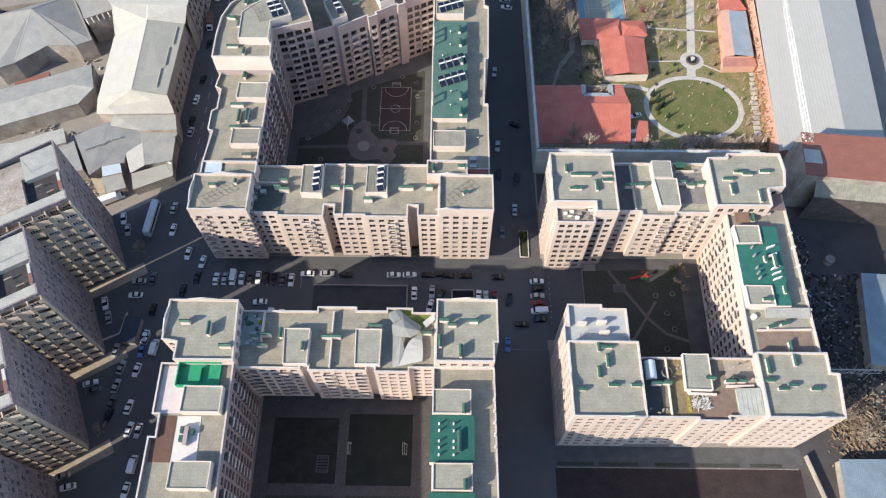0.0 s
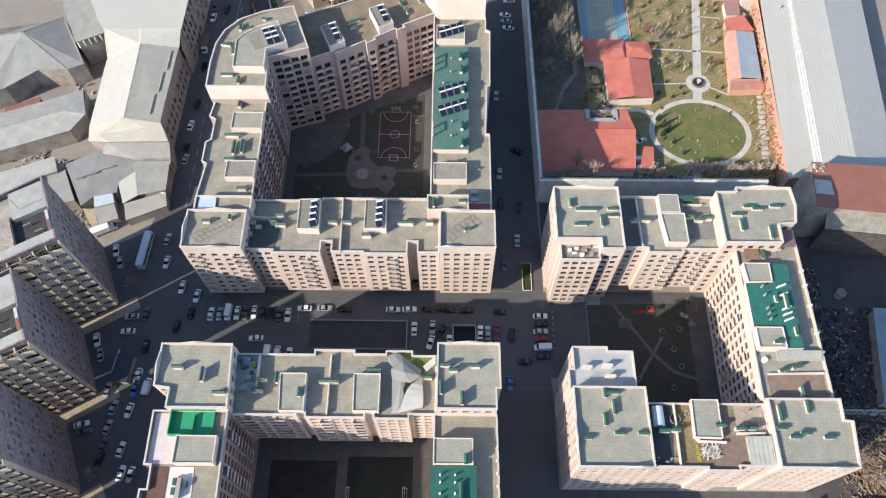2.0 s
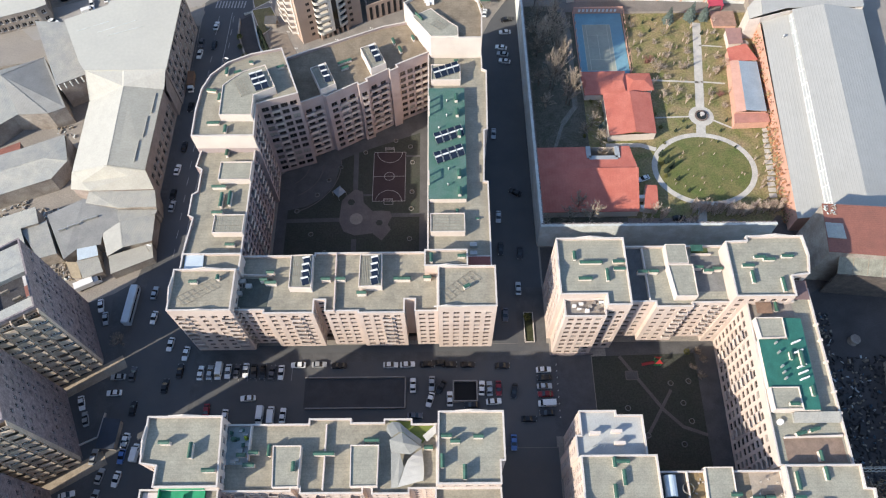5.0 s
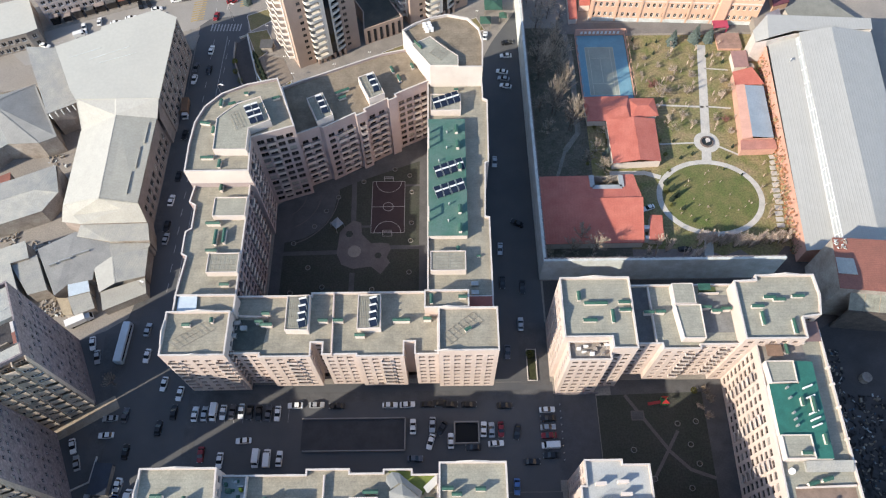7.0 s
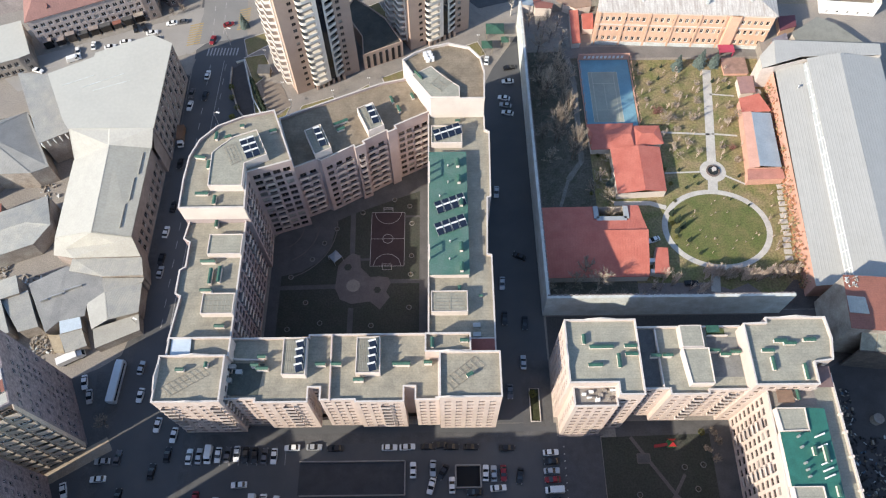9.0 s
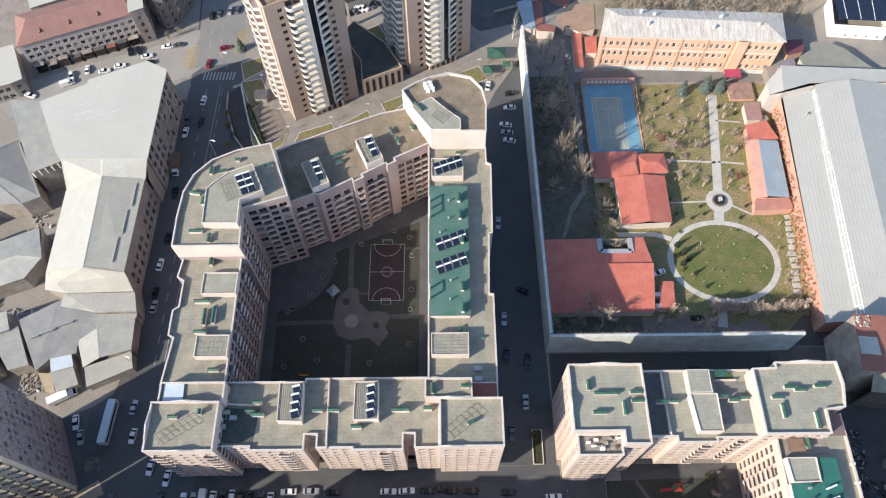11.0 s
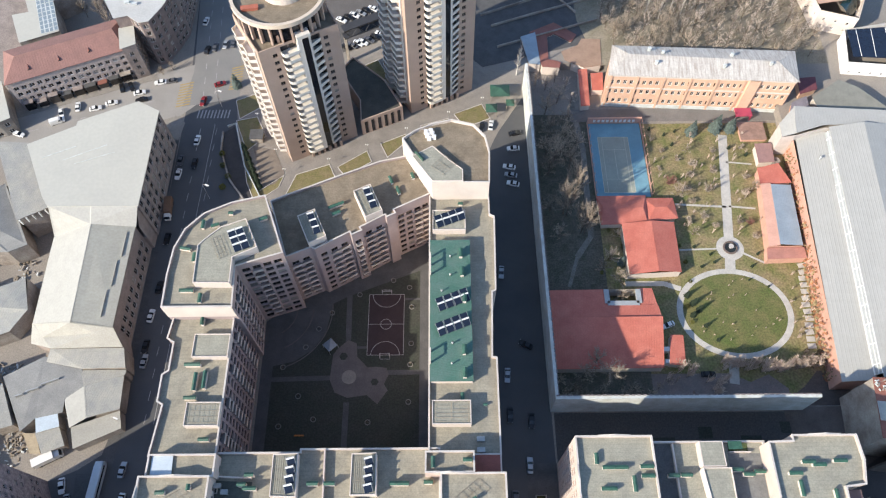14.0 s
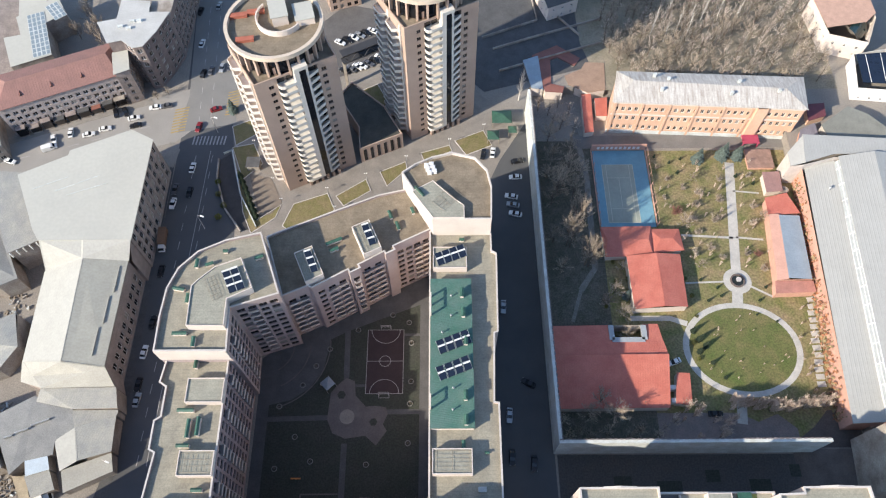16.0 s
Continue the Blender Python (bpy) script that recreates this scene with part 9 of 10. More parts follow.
def car(kind):
    name, pm = PAINT.get(kind, PAINT["w"])
    van = kind == "V"
    L, W, H = (5.2, 1.95, 2.1) if van else (4.5, 1.78, 1.46)
    label = "white delivery van parked in the street" if van else f"{name} passenger car parked or waiting in the street"
    T = thing("van" if van else "car", label, "van" if van else "car", group="cars in the streets")
    w = W / 2
    ring = lambda x, ww, z0, z1: [(x, -ww, z0), (x, ww, z0), (x, ww * 0.98, (z0 + z1) / 2), (x, ww * 0.9, z1), (x, -ww * 0.9, z1), (x, -ww * 0.98, (z0 + z1) / 2)]
    b = MB()
    if van:
        xs = [(-2.6, 0.9, 0.5, 1.95), (-2.5, 0.98, 0.3, 2.05), (0.9, 0.98, 0.3, 2.08), (1.35, 0.97, 0.3, 1.9), (1.9, 0.95, 0.3, 1.15), (2.45, 0.9, 0.35, 0.95), (2.6, 0.82, 0.5, 0.8)]
        loft(b, [ring(x, ww, z0, z1) for x, ww, z0, z1 in xs])
    else:
        xs = [(-2.25, 0.72, 0.5, 0.78), (-2.1, 0.85, 0.3, 0.9), (-1.4, 0.89, 0.25, 0.95), (0.8, 0.89, 0.25, 0.93), (1.7, 0.87, 0.28, 0.84), (2.12, 0.8, 0.32, 0.74), (2.25, 0.68, 0.45, 0.64)]
        loft(b, [ring(x, ww, z0, z1) for x, ww, z0, z1 in xs])
    part("body", b, pm, T, smooth=False)
    g = MB()
    if van:
        g.face([(1.42, -0.8, 1.86), (1.42, 0.8, 1.86), (1.93, 0.84, 1.18), (1.93, -0.84, 1.18)])
        for s in (-1, 1):
            g.face([(0.5, s * 0.985, 1.2), (1.5, s * 0.965, 1.2), (1.2, s * 0.9, 1.8), (0.5, s * 0.93, 1.8)])
        part("windscreen", g, M_CARGLASS, T)
    else:
        r2 = lambda x, ww, z0, z1: [(x, -ww, z0), (x, ww, z0), (x, ww * 0.86, z1), (x, -ww * 0.86, z1)]
        loft(g, [[(-1.75, -0.76, 0.9), (-1.75, 0.76, 0.9), (-1.7, 0.74, 0.92), (-1.7, -0.74, 0.92)], r2(-1.1, 0.79, 0.9, 1.4), r2(0.15, 0.79, 0.9, 1.42), [(1.05, -0.76, 0.88), (1.05, 0.76, 0.88), (1.0, 0.74, 0.9), (1.0, -0.74, 0.9)]])
        part("cabin_glass", g, M_CARGLASS, T)
        rf = MB()
        rf.face([(-1.12, -0.67, 1.41), (0.12, -0.67, 1.43), (0.12, 0.67, 1.43), (-1.12, 0.67, 1.41)])
        for s in (-1, 1):
            rf.face([(-1.12, s * 0.67, 1.41), (0.12, s * 0.67, 1.43), (0.1, s * 0.71, 1.36), (-1.1, s * 0.71, 1.34)])
        part("roof", rf, pm, T)
    for s in (-1, 1):
        h = MB()
        zx = (2.44, 0.78) if van else (2.1, 0.66)
        h.box(zx[0] - 0.05, s * w * 0.72 - 0.16, zx[1] - 0.07, zx[0] + 0.12, s * w * 0.72 + 0.16, zx[1] + 0.07)
        part("headlight", h, M_LAMP, T)
        for x in ((-1.6, 1.65) if van else (-1.35, 1.4)):
            t = MB()
            t.tube((x, s * (w - 0.22), 0.32), (x, s * (w - 0.01), 0.32), 0.32, 0.32, 12, 0, cap=True)
            t.tube((x, s * (w - 0.02), 0.32), (x, s * (w + 0.01), 0.32), 0.2, 0.19, 10, 1, cap=True)
            part("wheel", t, [M_TYRE, M_RIM], T)
    return T


def park(rows, z=0.05):
    for x, y, ang, kind in rows:
        ang += 180 if (int(x * 7 + y * 3) % 2) else 0
        m = Matrix.Translation((x, y, z)) @ Matrix.Rotation(radians(ang), 4, "Z")
        if kind not in _cars:
            _cars[kind] = car(kind)
            _cars[kind].matrix_basis = m
        else:
            copy_thing(_cars[kind], m)


park([(-74.2, 100.3, 88, "w"), (-71.4, 100.4, 88, "s"), (-68.8, 100.8, 88, "V"), (-66, 100.7, 88, "w"), (-63.3, 100.7, 86, "g"), (-60.7, 101, 90, "w"), (-58.2, 100.6, 90, "b"), (-55.5, 100.4, 90, "b"), (-52.7, 100.2, 85, "g"), (-50, 100.2, 88, "w"), (-59, 92.4, 3, "w"), (-45, 102.5, 2, "w"), (-38.7, 102.6, 0, "s"), (-32.7, 102.2, 0, "b"), (-17.2, 102.3, 0, "w"), (-12.1, 102.4, 3, "w")])
park([(-6.1, 102.4, 0, "b"), (-2.7, 102.8, 0, "b"), (0.5, 102.3, 0, "b"), (6, 102.2, 0, "b"), (16.4, 101.8, 0, "b")])
park([(-10.4, 95.9, 90, "w"), (-4.8, 96.4, 88, "s"), (-2.1, 95.3, 60, "b"), (-5.3, 91.5, 74, "w"), (0.5, 91.7, 90, "w"), (10, 94.9, 87, "w"), (12.3, 94.7, 90, "s"), (15, 94.8, 90, "r"), (19.6, 94, 80, "b"), (13.4, 90.8, 4, "w"), (-9.7, 86.8, 0, "g"), (6.9, 89.8, 0, "b"), (28.7, 100.4, 2, "w"), (28.8, 97.9, 2, "b"), (28.6, 95.3, 2, "s"), (28.7, 92.9, 2, "r")])
park([(29, 90.1, 2, "V"), (28.8, 87.3, 2, "b"), (23.4, 85.6, 0, "b"), (18.7, 78.8, 88, "u"), (-65.2, 86.9, 88, "w"), (-55, 87.3, 88, "V"), (-51.8, 87.3, 90, "V"), (-48.3, 87.2, 88, "w"), (-70.8, 88.6, 90, "r")])
park([(-84.8, 109.5, 83, "w"), (-79.6, 106.5, 83, "w"), (-80.5, 100.9, 88, "b"), (-109, 122.6, 102, "w"), (-106.6, 118.2, 102, "s"), (-92.8, 126.9, 84, "s"), (-91.5, 118.4, 84, "w"), (-98.7, 99.3, 3, "s"), (-98.9, 94.4, 3, "w"), (-107.9, 91.4, 108, "w"), (-105.7, 86.6, 108, "s"), (-92.9, 80.3, 82, "w"), (-94.5, 100.2, 86, "g"), (-84.2, 96.3, 86, "b"), (-92.4, 89.6, 88, "b")])
park([(-93.2, 69.6, 80, "w"), (-93.1, 58.3, 80, "w"), (-91.6, 51.7, 80, "w"), (-88.8, 51.4, 82, "s"), (-88.3, 41.8, 85, "V"), (-88.8, 34.8, 82, "w"), (-98.3, 64.6, 78, "s"), (-98.4, 59.6, 76, "g"), (-98.5, 55.8, 78, "b"), (-98, 70.4, 78, "s"), (-106.1, 65.4, 15, "w"), (-104.8, 63.3, 15, "g"), (-105.1, 35.5, 15, "w"), (-107.5, 38.5, 15, "s"), (-89.3, 76.8, 85, "V"), (-93, 75.9, 85, "u")])
park([(-92.5, 79.6, 80, "s"), (-100.9, 75.8, 85, "s")])
park([(23.6, 237.5, 2, "w"), (21.8, 229.6, -12, "w"), (22.2, 226.2, -12, "s"), (22.8, 222.6, -14, "w"), (16.1, 247.9, 82, "w"), (12.7, 247.2, 80, "b"), (17.2, 188.4, 86, "s"), (17.5, 153.8, 86, "s"), (23.9, 140, 86, "b"), (23.6, 163.5, -28, "b"), (24.5, 244.2, 10, "b")])
park([(22.6, 127.3, 88, "s"), (18.1, 118.3, 88, "g"), (17.7, 141.7, 88, "b")])
park([(-142, 251.3, 22, "V"), (-141.5, 255, 110, "w"), (-136.1, 258, 100, "w"), (-129.4, 257.2, 14, "w"), (-124, 259.7, 14, "w"), (-121.6, 266.9, 110, "b"), (-118.2, 267.4, 118, "b"), (-114.5, 264.5, 14, "w"), (-113.2, 261.1, 14, "b"), (-107.6, 269.4, 12, "w"), (-103.5, 270.1, 12, "g"), (-154.6, 245.7, 160, "w"), (-84.9, 268.4, 20, "r"), (-90.1, 260.1, 80, "r"), (-89.5, 242.3, 86, "w"), (-94.1, 233.4, 84, "g")])
park([(-93.9, 227.6, 84, "w"), (-89, 232.2, 86, "b"), (-93.5, 174.1, 84, "w"), (-92.8, 159.1, 84, "s"), (-93.3, 163.9, 84, "b"), (-95.1, 300.8, 82, "w"), (-92.3, 285.6, 82, "b"), (-89.5, 287, 82, "g"), (-85.6, 288.3, 84, "s"), (-82.6, 288.9, 84, "g"), (-91.3, 321.2, 82, "s"), (-98.4, 318.2, 82, "b"), (-92.7, 184, 86, "b"), (-93.3, 201.8, 86, "b")])
park([(-41.3, 300.9, 150, "w"), (-38.5, 302.3, 150, "b"), (-36.2, 303.5, 150, "w"), (-33.8, 304.7, 150, "s"), (-31.4, 305.9, 150, "b"), (-29, 307, 150, "w"), (-38.7, 286.5, 148, "b"), (-36.2, 287.3, 148, "g"), (-33.9, 288.4, 148, "w"), (-32.2, 288.9, 148, "w"), (-29.8, 290.1, 148, "g"), (-27.5, 291.7, 148, "b"), (-25.6, 293.2, 148, "w")])
# garden cars stand lower
park([(79.3, 155.0, 0, "b"), (69.4, 171.2, 20, "w")], GZ + 0.1)

# long white coach, truck, delivery lorries
BUS = thing("coach", "long white coach parked beside the towers", "bus", (-99.1, 122.4, 0.04))
_q = Matrix.Translation((-99.1, 122.4, 0.04)) @ Matrix.Rotation(radians(87), 4, "Z")
_b = MB()
_rg = lambda x, w_, z0, z1: [tuple(_q @ Vector(p)) for p in ((x, -w_, z0), (x, w_, z0), (x, w_, z1 - 0.35), (x, w_ * 0.85, z1), (x, -w_ * 0.85, z1), (x, -w_, z1 - 0.35))]
loft(_b, [_rg(-6.6, 0.9, 0.5, 2.8), _rg(-6.3, 1.28, 0.35, 3.2), _rg(5.2, 1.28, 0.35, 3.2), _rg(6.4, 1.15, 0.4, 3.0), _rg(6.8, 0.8, 0.5, 1.6)])
part("body", _b, M_PALEBLUE, BUS, "pale bluish white coach body")
_b = MB()
for _s in (-1.29, 1.27):
    _b.box(-6.0, _s, 1.6, 5.6, _s + 0.02, 2.5, m=_q)
part("windows", _b, M_CARGLASS, BUS, kind="stuff")
for _x in (-4.2, 4.0):
    for _s in (-1.2, 0.95):
        _b = MB()
        _b.tube(_q @ Vector((_x, _s, 0.5)), _q @ Vector((_x, _s + 0.28, 0.5)), 0.5, 0.5, 12, cap=True)
        part("wheel", _b, M_TYRE, BUS)


def lorry(x, y, ang, ln, body, label):
    T = thing("lorry", label, "truck", (x, y, 0.04))
    q = Matrix.Translation((x, y, 0.04)) @ Matrix.Rotation(radians(ang), 4, "Z")
    b = MB()
    b.box(-ln / 2, -1.15, 0.9, ln / 2 - 2.1, 1.15, 3.1, m=q)
    b.box(-ln / 2 - 0.03, -1.18, 3.0, ln / 2 - 2.07, 1.18, 3.12, m=q)
    part("cargo_box", b, body, T)
    c = MB()
    rg = lambda xx, w_, z0, z1: [tuple(q @ Vector(p)) for p in ((xx, -w_, z0), (xx, w_, z0), (xx, w_ * 0.92, z1), (xx, -w_ * 0.92, z1))]
    loft(c, [rg(ln / 2 - 2.0, 1.05, 0.5, 2.3), rg(ln / 2 - 0.7, 1.05, 0.5, 2.3), rg(ln / 2 - 0.1, 1.0, 0.5, 1.4), rg(ln / 2, 0.95, 0.6, 1.2)])
    part("cab", c, PAINT["w"][1], T)
    g2 = MB()
    g2.face([tuple(q @ Vector(p)) for p in ((ln / 2 - 0.62, -0.9, 2.2), (ln / 2 - 0.08, -0.9, 1.42), (ln / 2 - 0.08, 0.9, 1.42), (ln / 2 - 0.62, 0.9, 2.2))])
    part("windscreen", g2, M_CARGLASS, T)
    for xx in (-ln / 2 + 1.4, ln / 2 - 1.0):
        for s in (-1.1, 0.85):
            w2 = MB()
            w2.tube(q @ Vector((xx, s, 0.45)), q @ Vector((xx, s + 0.25, 0.45)), 0.45, 0.45, 12, cap=True)
            part("wheel", w2, M_TYRE, T)


lorry(-114.3, 130.1, 27, 8.0, M_WHITE, "white box lorry on the sunlit verge")
lorry(-94.5, 212.8, -86, 8.2, mat("rust_brown_tarp", (0.22, 0.12, 0.07), 0.8, 0.12, 0.8, 5, 0.1), "lorry with a brown cargo box on the main road")

# ---- trees ----
M_TWIG = mat("tan_twigs", (0.47, 0.385, 0.30), 0.95, 0.2, 1.5, 9, 0.0, rand=0.28)
M_TWIG_G = mat("grey_twigs", (0.60, 0.505, 0.43), 0.95, 0.2, 1.5, 9, 0.0, rand=0.3)
M_SPRUCE = mat("blue_spruce_needles", (0.115, 0.15, 0.13), 0.9, 0.2, 1.5, 8, 0.0, island=0.25)
M_CONIFER = mat("dark_conifer_needles", (0.035, 0.055, 0.03), 0.9, 0.2, 1.5, 8, 0.0, island=0.3)
M_WHIP = mat("pinkish_tan_twigs", (0.62, 0.49, 0.40), 0.9, 0.15, 1.5, 8, 0.0, rand=0.25)
M_PINKB = mat("red_brown_twigs", (0.30, 0.14, 0.11), 0.9, 0.2, 1.5, 8, 0.0)
M_POPLAR = mat("pale_birch_bark", (0.66, 0.61, 0.54), 0.9, 0.15, 1.0, 8, 0.0)
M_IVY = mat("yellow_green_leaves", (0.19, 0.19, 0.045), 0.9, 0.25, 1.5, 8, 0.0, island=0.3)


def bare_crown(rng, h, r, limbs=12, subs=11, twigs=9, steep=0.0, fine=1.0):
    """Trunk and bare crown of a tree, as two gathered meshes: limbs, branches and tapering twigs that fan out and up. steep: 0 a round crown, 1 an upright one."""
    trunk, crown = MB(), MB()
    fork = h * 0.2
    bend = Vector((rng.uniform(-0.3, 0.3), rng.uniform(-0.3, 0.3), h * 0.62))
    trunk.tube((0, 0, -0.2), (bend.x * 0.3, bend.y * 0.3, fork), h * 0.02, h * 0.015, 7)
    trunk.tube((bend.x * 0.3, bend.y * 0.3, fork), bend, h * 0.015, h * 0.005, 6)
    jit = lambda k: Vector((rng.uniform(-k, k), rng.uniform(-k, k), rng.uniform(-k, k)))
    for i in range(limbs):
        a = 2.4 * i + rng.uniform(-0.4, 0.4)
        f = (i + 0.5) / limbs
        el = radians(22 + 58 * f + 14 * steep)
        d = Vector((math.cos(a) * math.cos(el), math.sin(a) * math.cos(el), math.sin(el)))
        b0 = Vector((bend.x * 0.3, bend.y * 0.3, fork)).lerp(bend, f * 0.85)
        reach = 1.0 / math.sqrt((math.cos(el) / r) ** 2 + (math.sin(el) / max(h - b0.z, 1.0)) ** 2) * rng.uniform(0.72, 1.0)
        mid = b0 + d * reach * 0.5 + jit(0.12 * r) - Vector((0, 0, 0.04 * r))
        end = b0 + d * reach + jit(0.08 * r)
        trunk.tube(b0, mid, h * 0.0075, h * 0.005, 5)
        trunk.tube(mid, end, h * 0.005, h * 0.0015, 4)
        for k in range(subs):
            t = 0.25 + 0.75 * (k + rng.random()) / subs
            base = b0.lerp(mid, t * 2) if t < 0.5 else mid.lerp(end, t * 2 - 1)
            e = (d + jit(0.85) + Vector((0, 0, 0.35 + 0.6 * steep))).normalized()
            tip = base + e * r * rng.uniform(0.2, 0.42) * (1.25 - 0.5 * t)
            crown.spike(base, tip, 0.035 * fine)
            for j in range(twigs):
                p = base.lerp(tip, rng.uniform(0.15, 1.0))
                g = (e + jit(0.8) + Vector((0, 0, 0.25 + 0.5 * steep))).normalized()
                crown.spike(p, p + g * r * rng.uniform(0.1, 0.24), 0.02 * fine)
    return trunk, crown


_tree_kinds = {}


def tree(kind, x, y, z=0.0, s=1.0, label=""):
    """A tree of one of a few builds, turned and scaled by its place."""
    rng = random.Random(int(abs(x) * 131 + abs(y) * 17))
    v = rng.randint(0, 2)
    m = Matrix.Translation((x, y, z)) @ Matrix.Rotation(rng.uniform(0, 6.28), 4, "Z") @ Matrix.Diagonal((s, s, s * rng.uniform(0.9, 1.15), 1))
    key = (kind, v)
    if key in _tree_kinds:
        src = _tree_kinds[key]
        made = copy_thing(src, m)
        made.matrix_basis = m
        return made
    names = {"bare": ("tree", "bare winter tree with pale brown twigs"), "grey": ("tree", "bare grey winter tree of the wood"), "shrub": ("shrub", "bare winter shrub with fine pale twigs"),
             "spruce": ("spruce", "blue-grey spruce with drooping branches"), "conifer": ("conifer", "small dark green conical conifer"), "red": ("shrub", "reddish brown bare winter shrub"), "poplar": ("poplar", "tall slim pale bare poplar"), "whip": ("sapling", "slender upright bare winter sapling"), "leafy": ("shrub", "small yellow-green leafy garden shrub")}
    nm, lb = names[kind]
    T = thing(nm, label or lb, nm, group=f"{kind} trees and shrubs")
    r2 = random.Random(100 + v * 7 + len(kind))
    if kind in ("bare", "grey"):
        t, c = bare_crown(r2, 8.6, 3.6, 13, 12, 10) if kind == "bare" else bare_crown(r2, 10.5, 3.1, 11, 10, 8, 0.7, 0.9)
        part("trunk", t, M_BARK, T)
        part("crown", c, M_TWIG if kind == "bare" else M_TWIG_G, T)
    elif kind == "poplar":
        t, c = bare_crown(r2, 15.0, 1.7, 14, 9, 6, 0.9, 0.9)
        part("trunk", t, M_POPLAR, T)
        part("crown", c, M_TWIG, T)
    elif kind in ("shrub", "red"):
        t, c = MB(), MB()
        for i in range(9):
            a = r2.uniform(0, 6.28)
            b = Vector((math.cos(a) * 0.9, math.sin(a) * 0.9, r2.uniform(0.8, 1.5)))
            c.spike((0, 0, 0.2), b * 1.3, 0.04)
            for k in range(44):
                p = b * r2.uniform(0.3, 1.2)
                q = p + Vector((r2.uniform(-1, 1), r2.uniform(-1, 1), r2.uniform(-0.1, 1.0))) * 0.8
                c.spike(p, q, 0.026)
        t.tube((0, 0, -0.1), (0, 0, 0.35), 0.1, 0.08, 5)
        part("trunk", t, M_BARK, T)
        part("crown", c, M_PINKB if kind == "red" else M_TWIG, T)
    elif kind == "whip":
        t, c = MB(), MB()
        for i in range(7):
            a, ln = r2.uniform(0, 6.28), r2.uniform(0.2, 0.75)
            b = Vector((math.cos(a) * ln, math.sin(a) * ln, r2.uniform(2.6, 4.2)))
            c.tube((0, 0, 0.3), b * 0.5, 0.05, 0.04, 3)
            c.tube(b * 0.5, b, 0.05, 0.03, 3)
            for k in range(9):
                p = b * r2.uniform(0.35, 1.0)
                c.tube(p, p + Vector((r2.uniform(-0.5, 0.5), r2.uniform(-0.5, 0.5), r2.uniform(0.3, 1.0))) * 0.9, 0.034, 0.02, 3)
        t.tube((0, 0, -0.1), (0, 0, 0.4), 0.09, 0.07, 5)
        part("trunk", t, M_BARK, T)
        part("crown", c, M_WHIP, T)
    elif kind == "leafy":
        c = MB()
        for k in range(260):
            d = Vector((r2.gauss(0, 1), r2.gauss(0, 1), r2.gauss(0, 0.8))).normalized() * r2.uniform(0.6, 1.15)
            p = d + Vector((0, 0, 1.0))
            n = Vector((r2.uniform(-1, 1), r2.uniform(-1, 1), r2.uniform(-0.2, 1))).normalized() * 0.16
            o = n.orthogonal().normalized() * 0.16
            c.face([p - n, p + o, p + n, p - o])
        t = MB()
        t.tube((0, 0, -0.1), (0, 0, 1.0), 0.09, 0.05, 5)
        part("trunk", t, M_BARK, T)
        part("crown", c, M_IVY, T)
    else:
        H, R = (9.5, 3.0) if kind == "spruce" else (4.2, 1.0)
        t, c = MB(), MB()
        t.tube((0, 0, -0.1), (0, 0, H), H * 0.02, 0.02, 6)
        tiers = 15
        for i in range(tiers):
            f = i / (tiers - 1)
            z0 = H * (0.06 + 0.92 * f)
            rr = R * (1 - f) ** 0.85 + 0.15
            n = max(6, int(15 * (1 - f * 0.6)))
            for k in range(n):
                a = 6.283 * (k + r2.uniform(-0.4, 0.4)) / n
                ln = rr * r2.uniform(0.78, 1.15)
                dirv, side = Vector((math.cos(a), math.sin(a), 0)), Vector((-math.sin(a), math.cos(a), 0))
                b0 = Vector((0, 0, z0 + r2.uniform(-0.15, 0.15)))
                tip = b0 + dirv * ln + Vector((0, 0, -0.22 * ln + 0.1))
                midp = b0 + dirv * ln * 0.55
                wd = ln * 0.26 + 0.08
                c.face([b0, midp + side * wd - Vector((0, 0, 0.16)), tip, midp + Vector((0, 0, 0.1))])
                c.face([b0, midp + Vector((0, 0, 0.1)), tip, midp - side * wd - Vector((0, 0, 0.16))])
        part("trunk", t, M_BARK, T)
        part("crown", c, M_SPRUCE if kind == "spruce" else M_CONIFER, T)
    T.matrix_basis = m
    _tree_kinds[key] = T
    return T


# walled garden
for _x, _y, _s in ((53.6, 194.6, 0.95), (50.4, 190.6, 0.9), (56.0, 186.6, 1.0), (55.4, 179.6, 0.85), (40.4, 236.5, 1.2), (37.0, 246, 1.3), (41.5, 261.3, 1.1), (36.6, 256, 1.2), (43.9, 251.6, 1.1), (36.0, 229, 1.3), (35.4, 214, 1.1), (37.4, 203, 1.0), (35.8, 238, 1.2), (46.6, 241, 1.1), (43.6, 232, 1.35), (57.0, 203.4, 0.6), (79.6, 219.4, 0.9), (83.0, 204.0, 0.6), (86.0, 238.0, 0.6), (107.0, 222.0, 0.6)):
    tree("bare", _x, _y, GZ, _s)
for _x, _y, _s, _h in ((43.2, 221.0, 1.15, 1.8), (44.2, 220.0, 1.1, 1.9), (39.8, 212.8, 1.3, 1.85), (40.8, 212.0, 1.2, 1.95), (45.2, 205.2, 1.3, 1.65), (46.2, 204.6, 1.2, 1.75), (37.8, 232.0, 1.2, 1.6), (42.0, 240.0, 1.15, 1.5)):
    _o = tree("bare", _x, _y, GZ, _s, "tall round bare winter tree in the walled garden")
    _o.matrix_basis = _o.matrix_basis @ Matrix.Diagonal((1, 1, _h, 1))
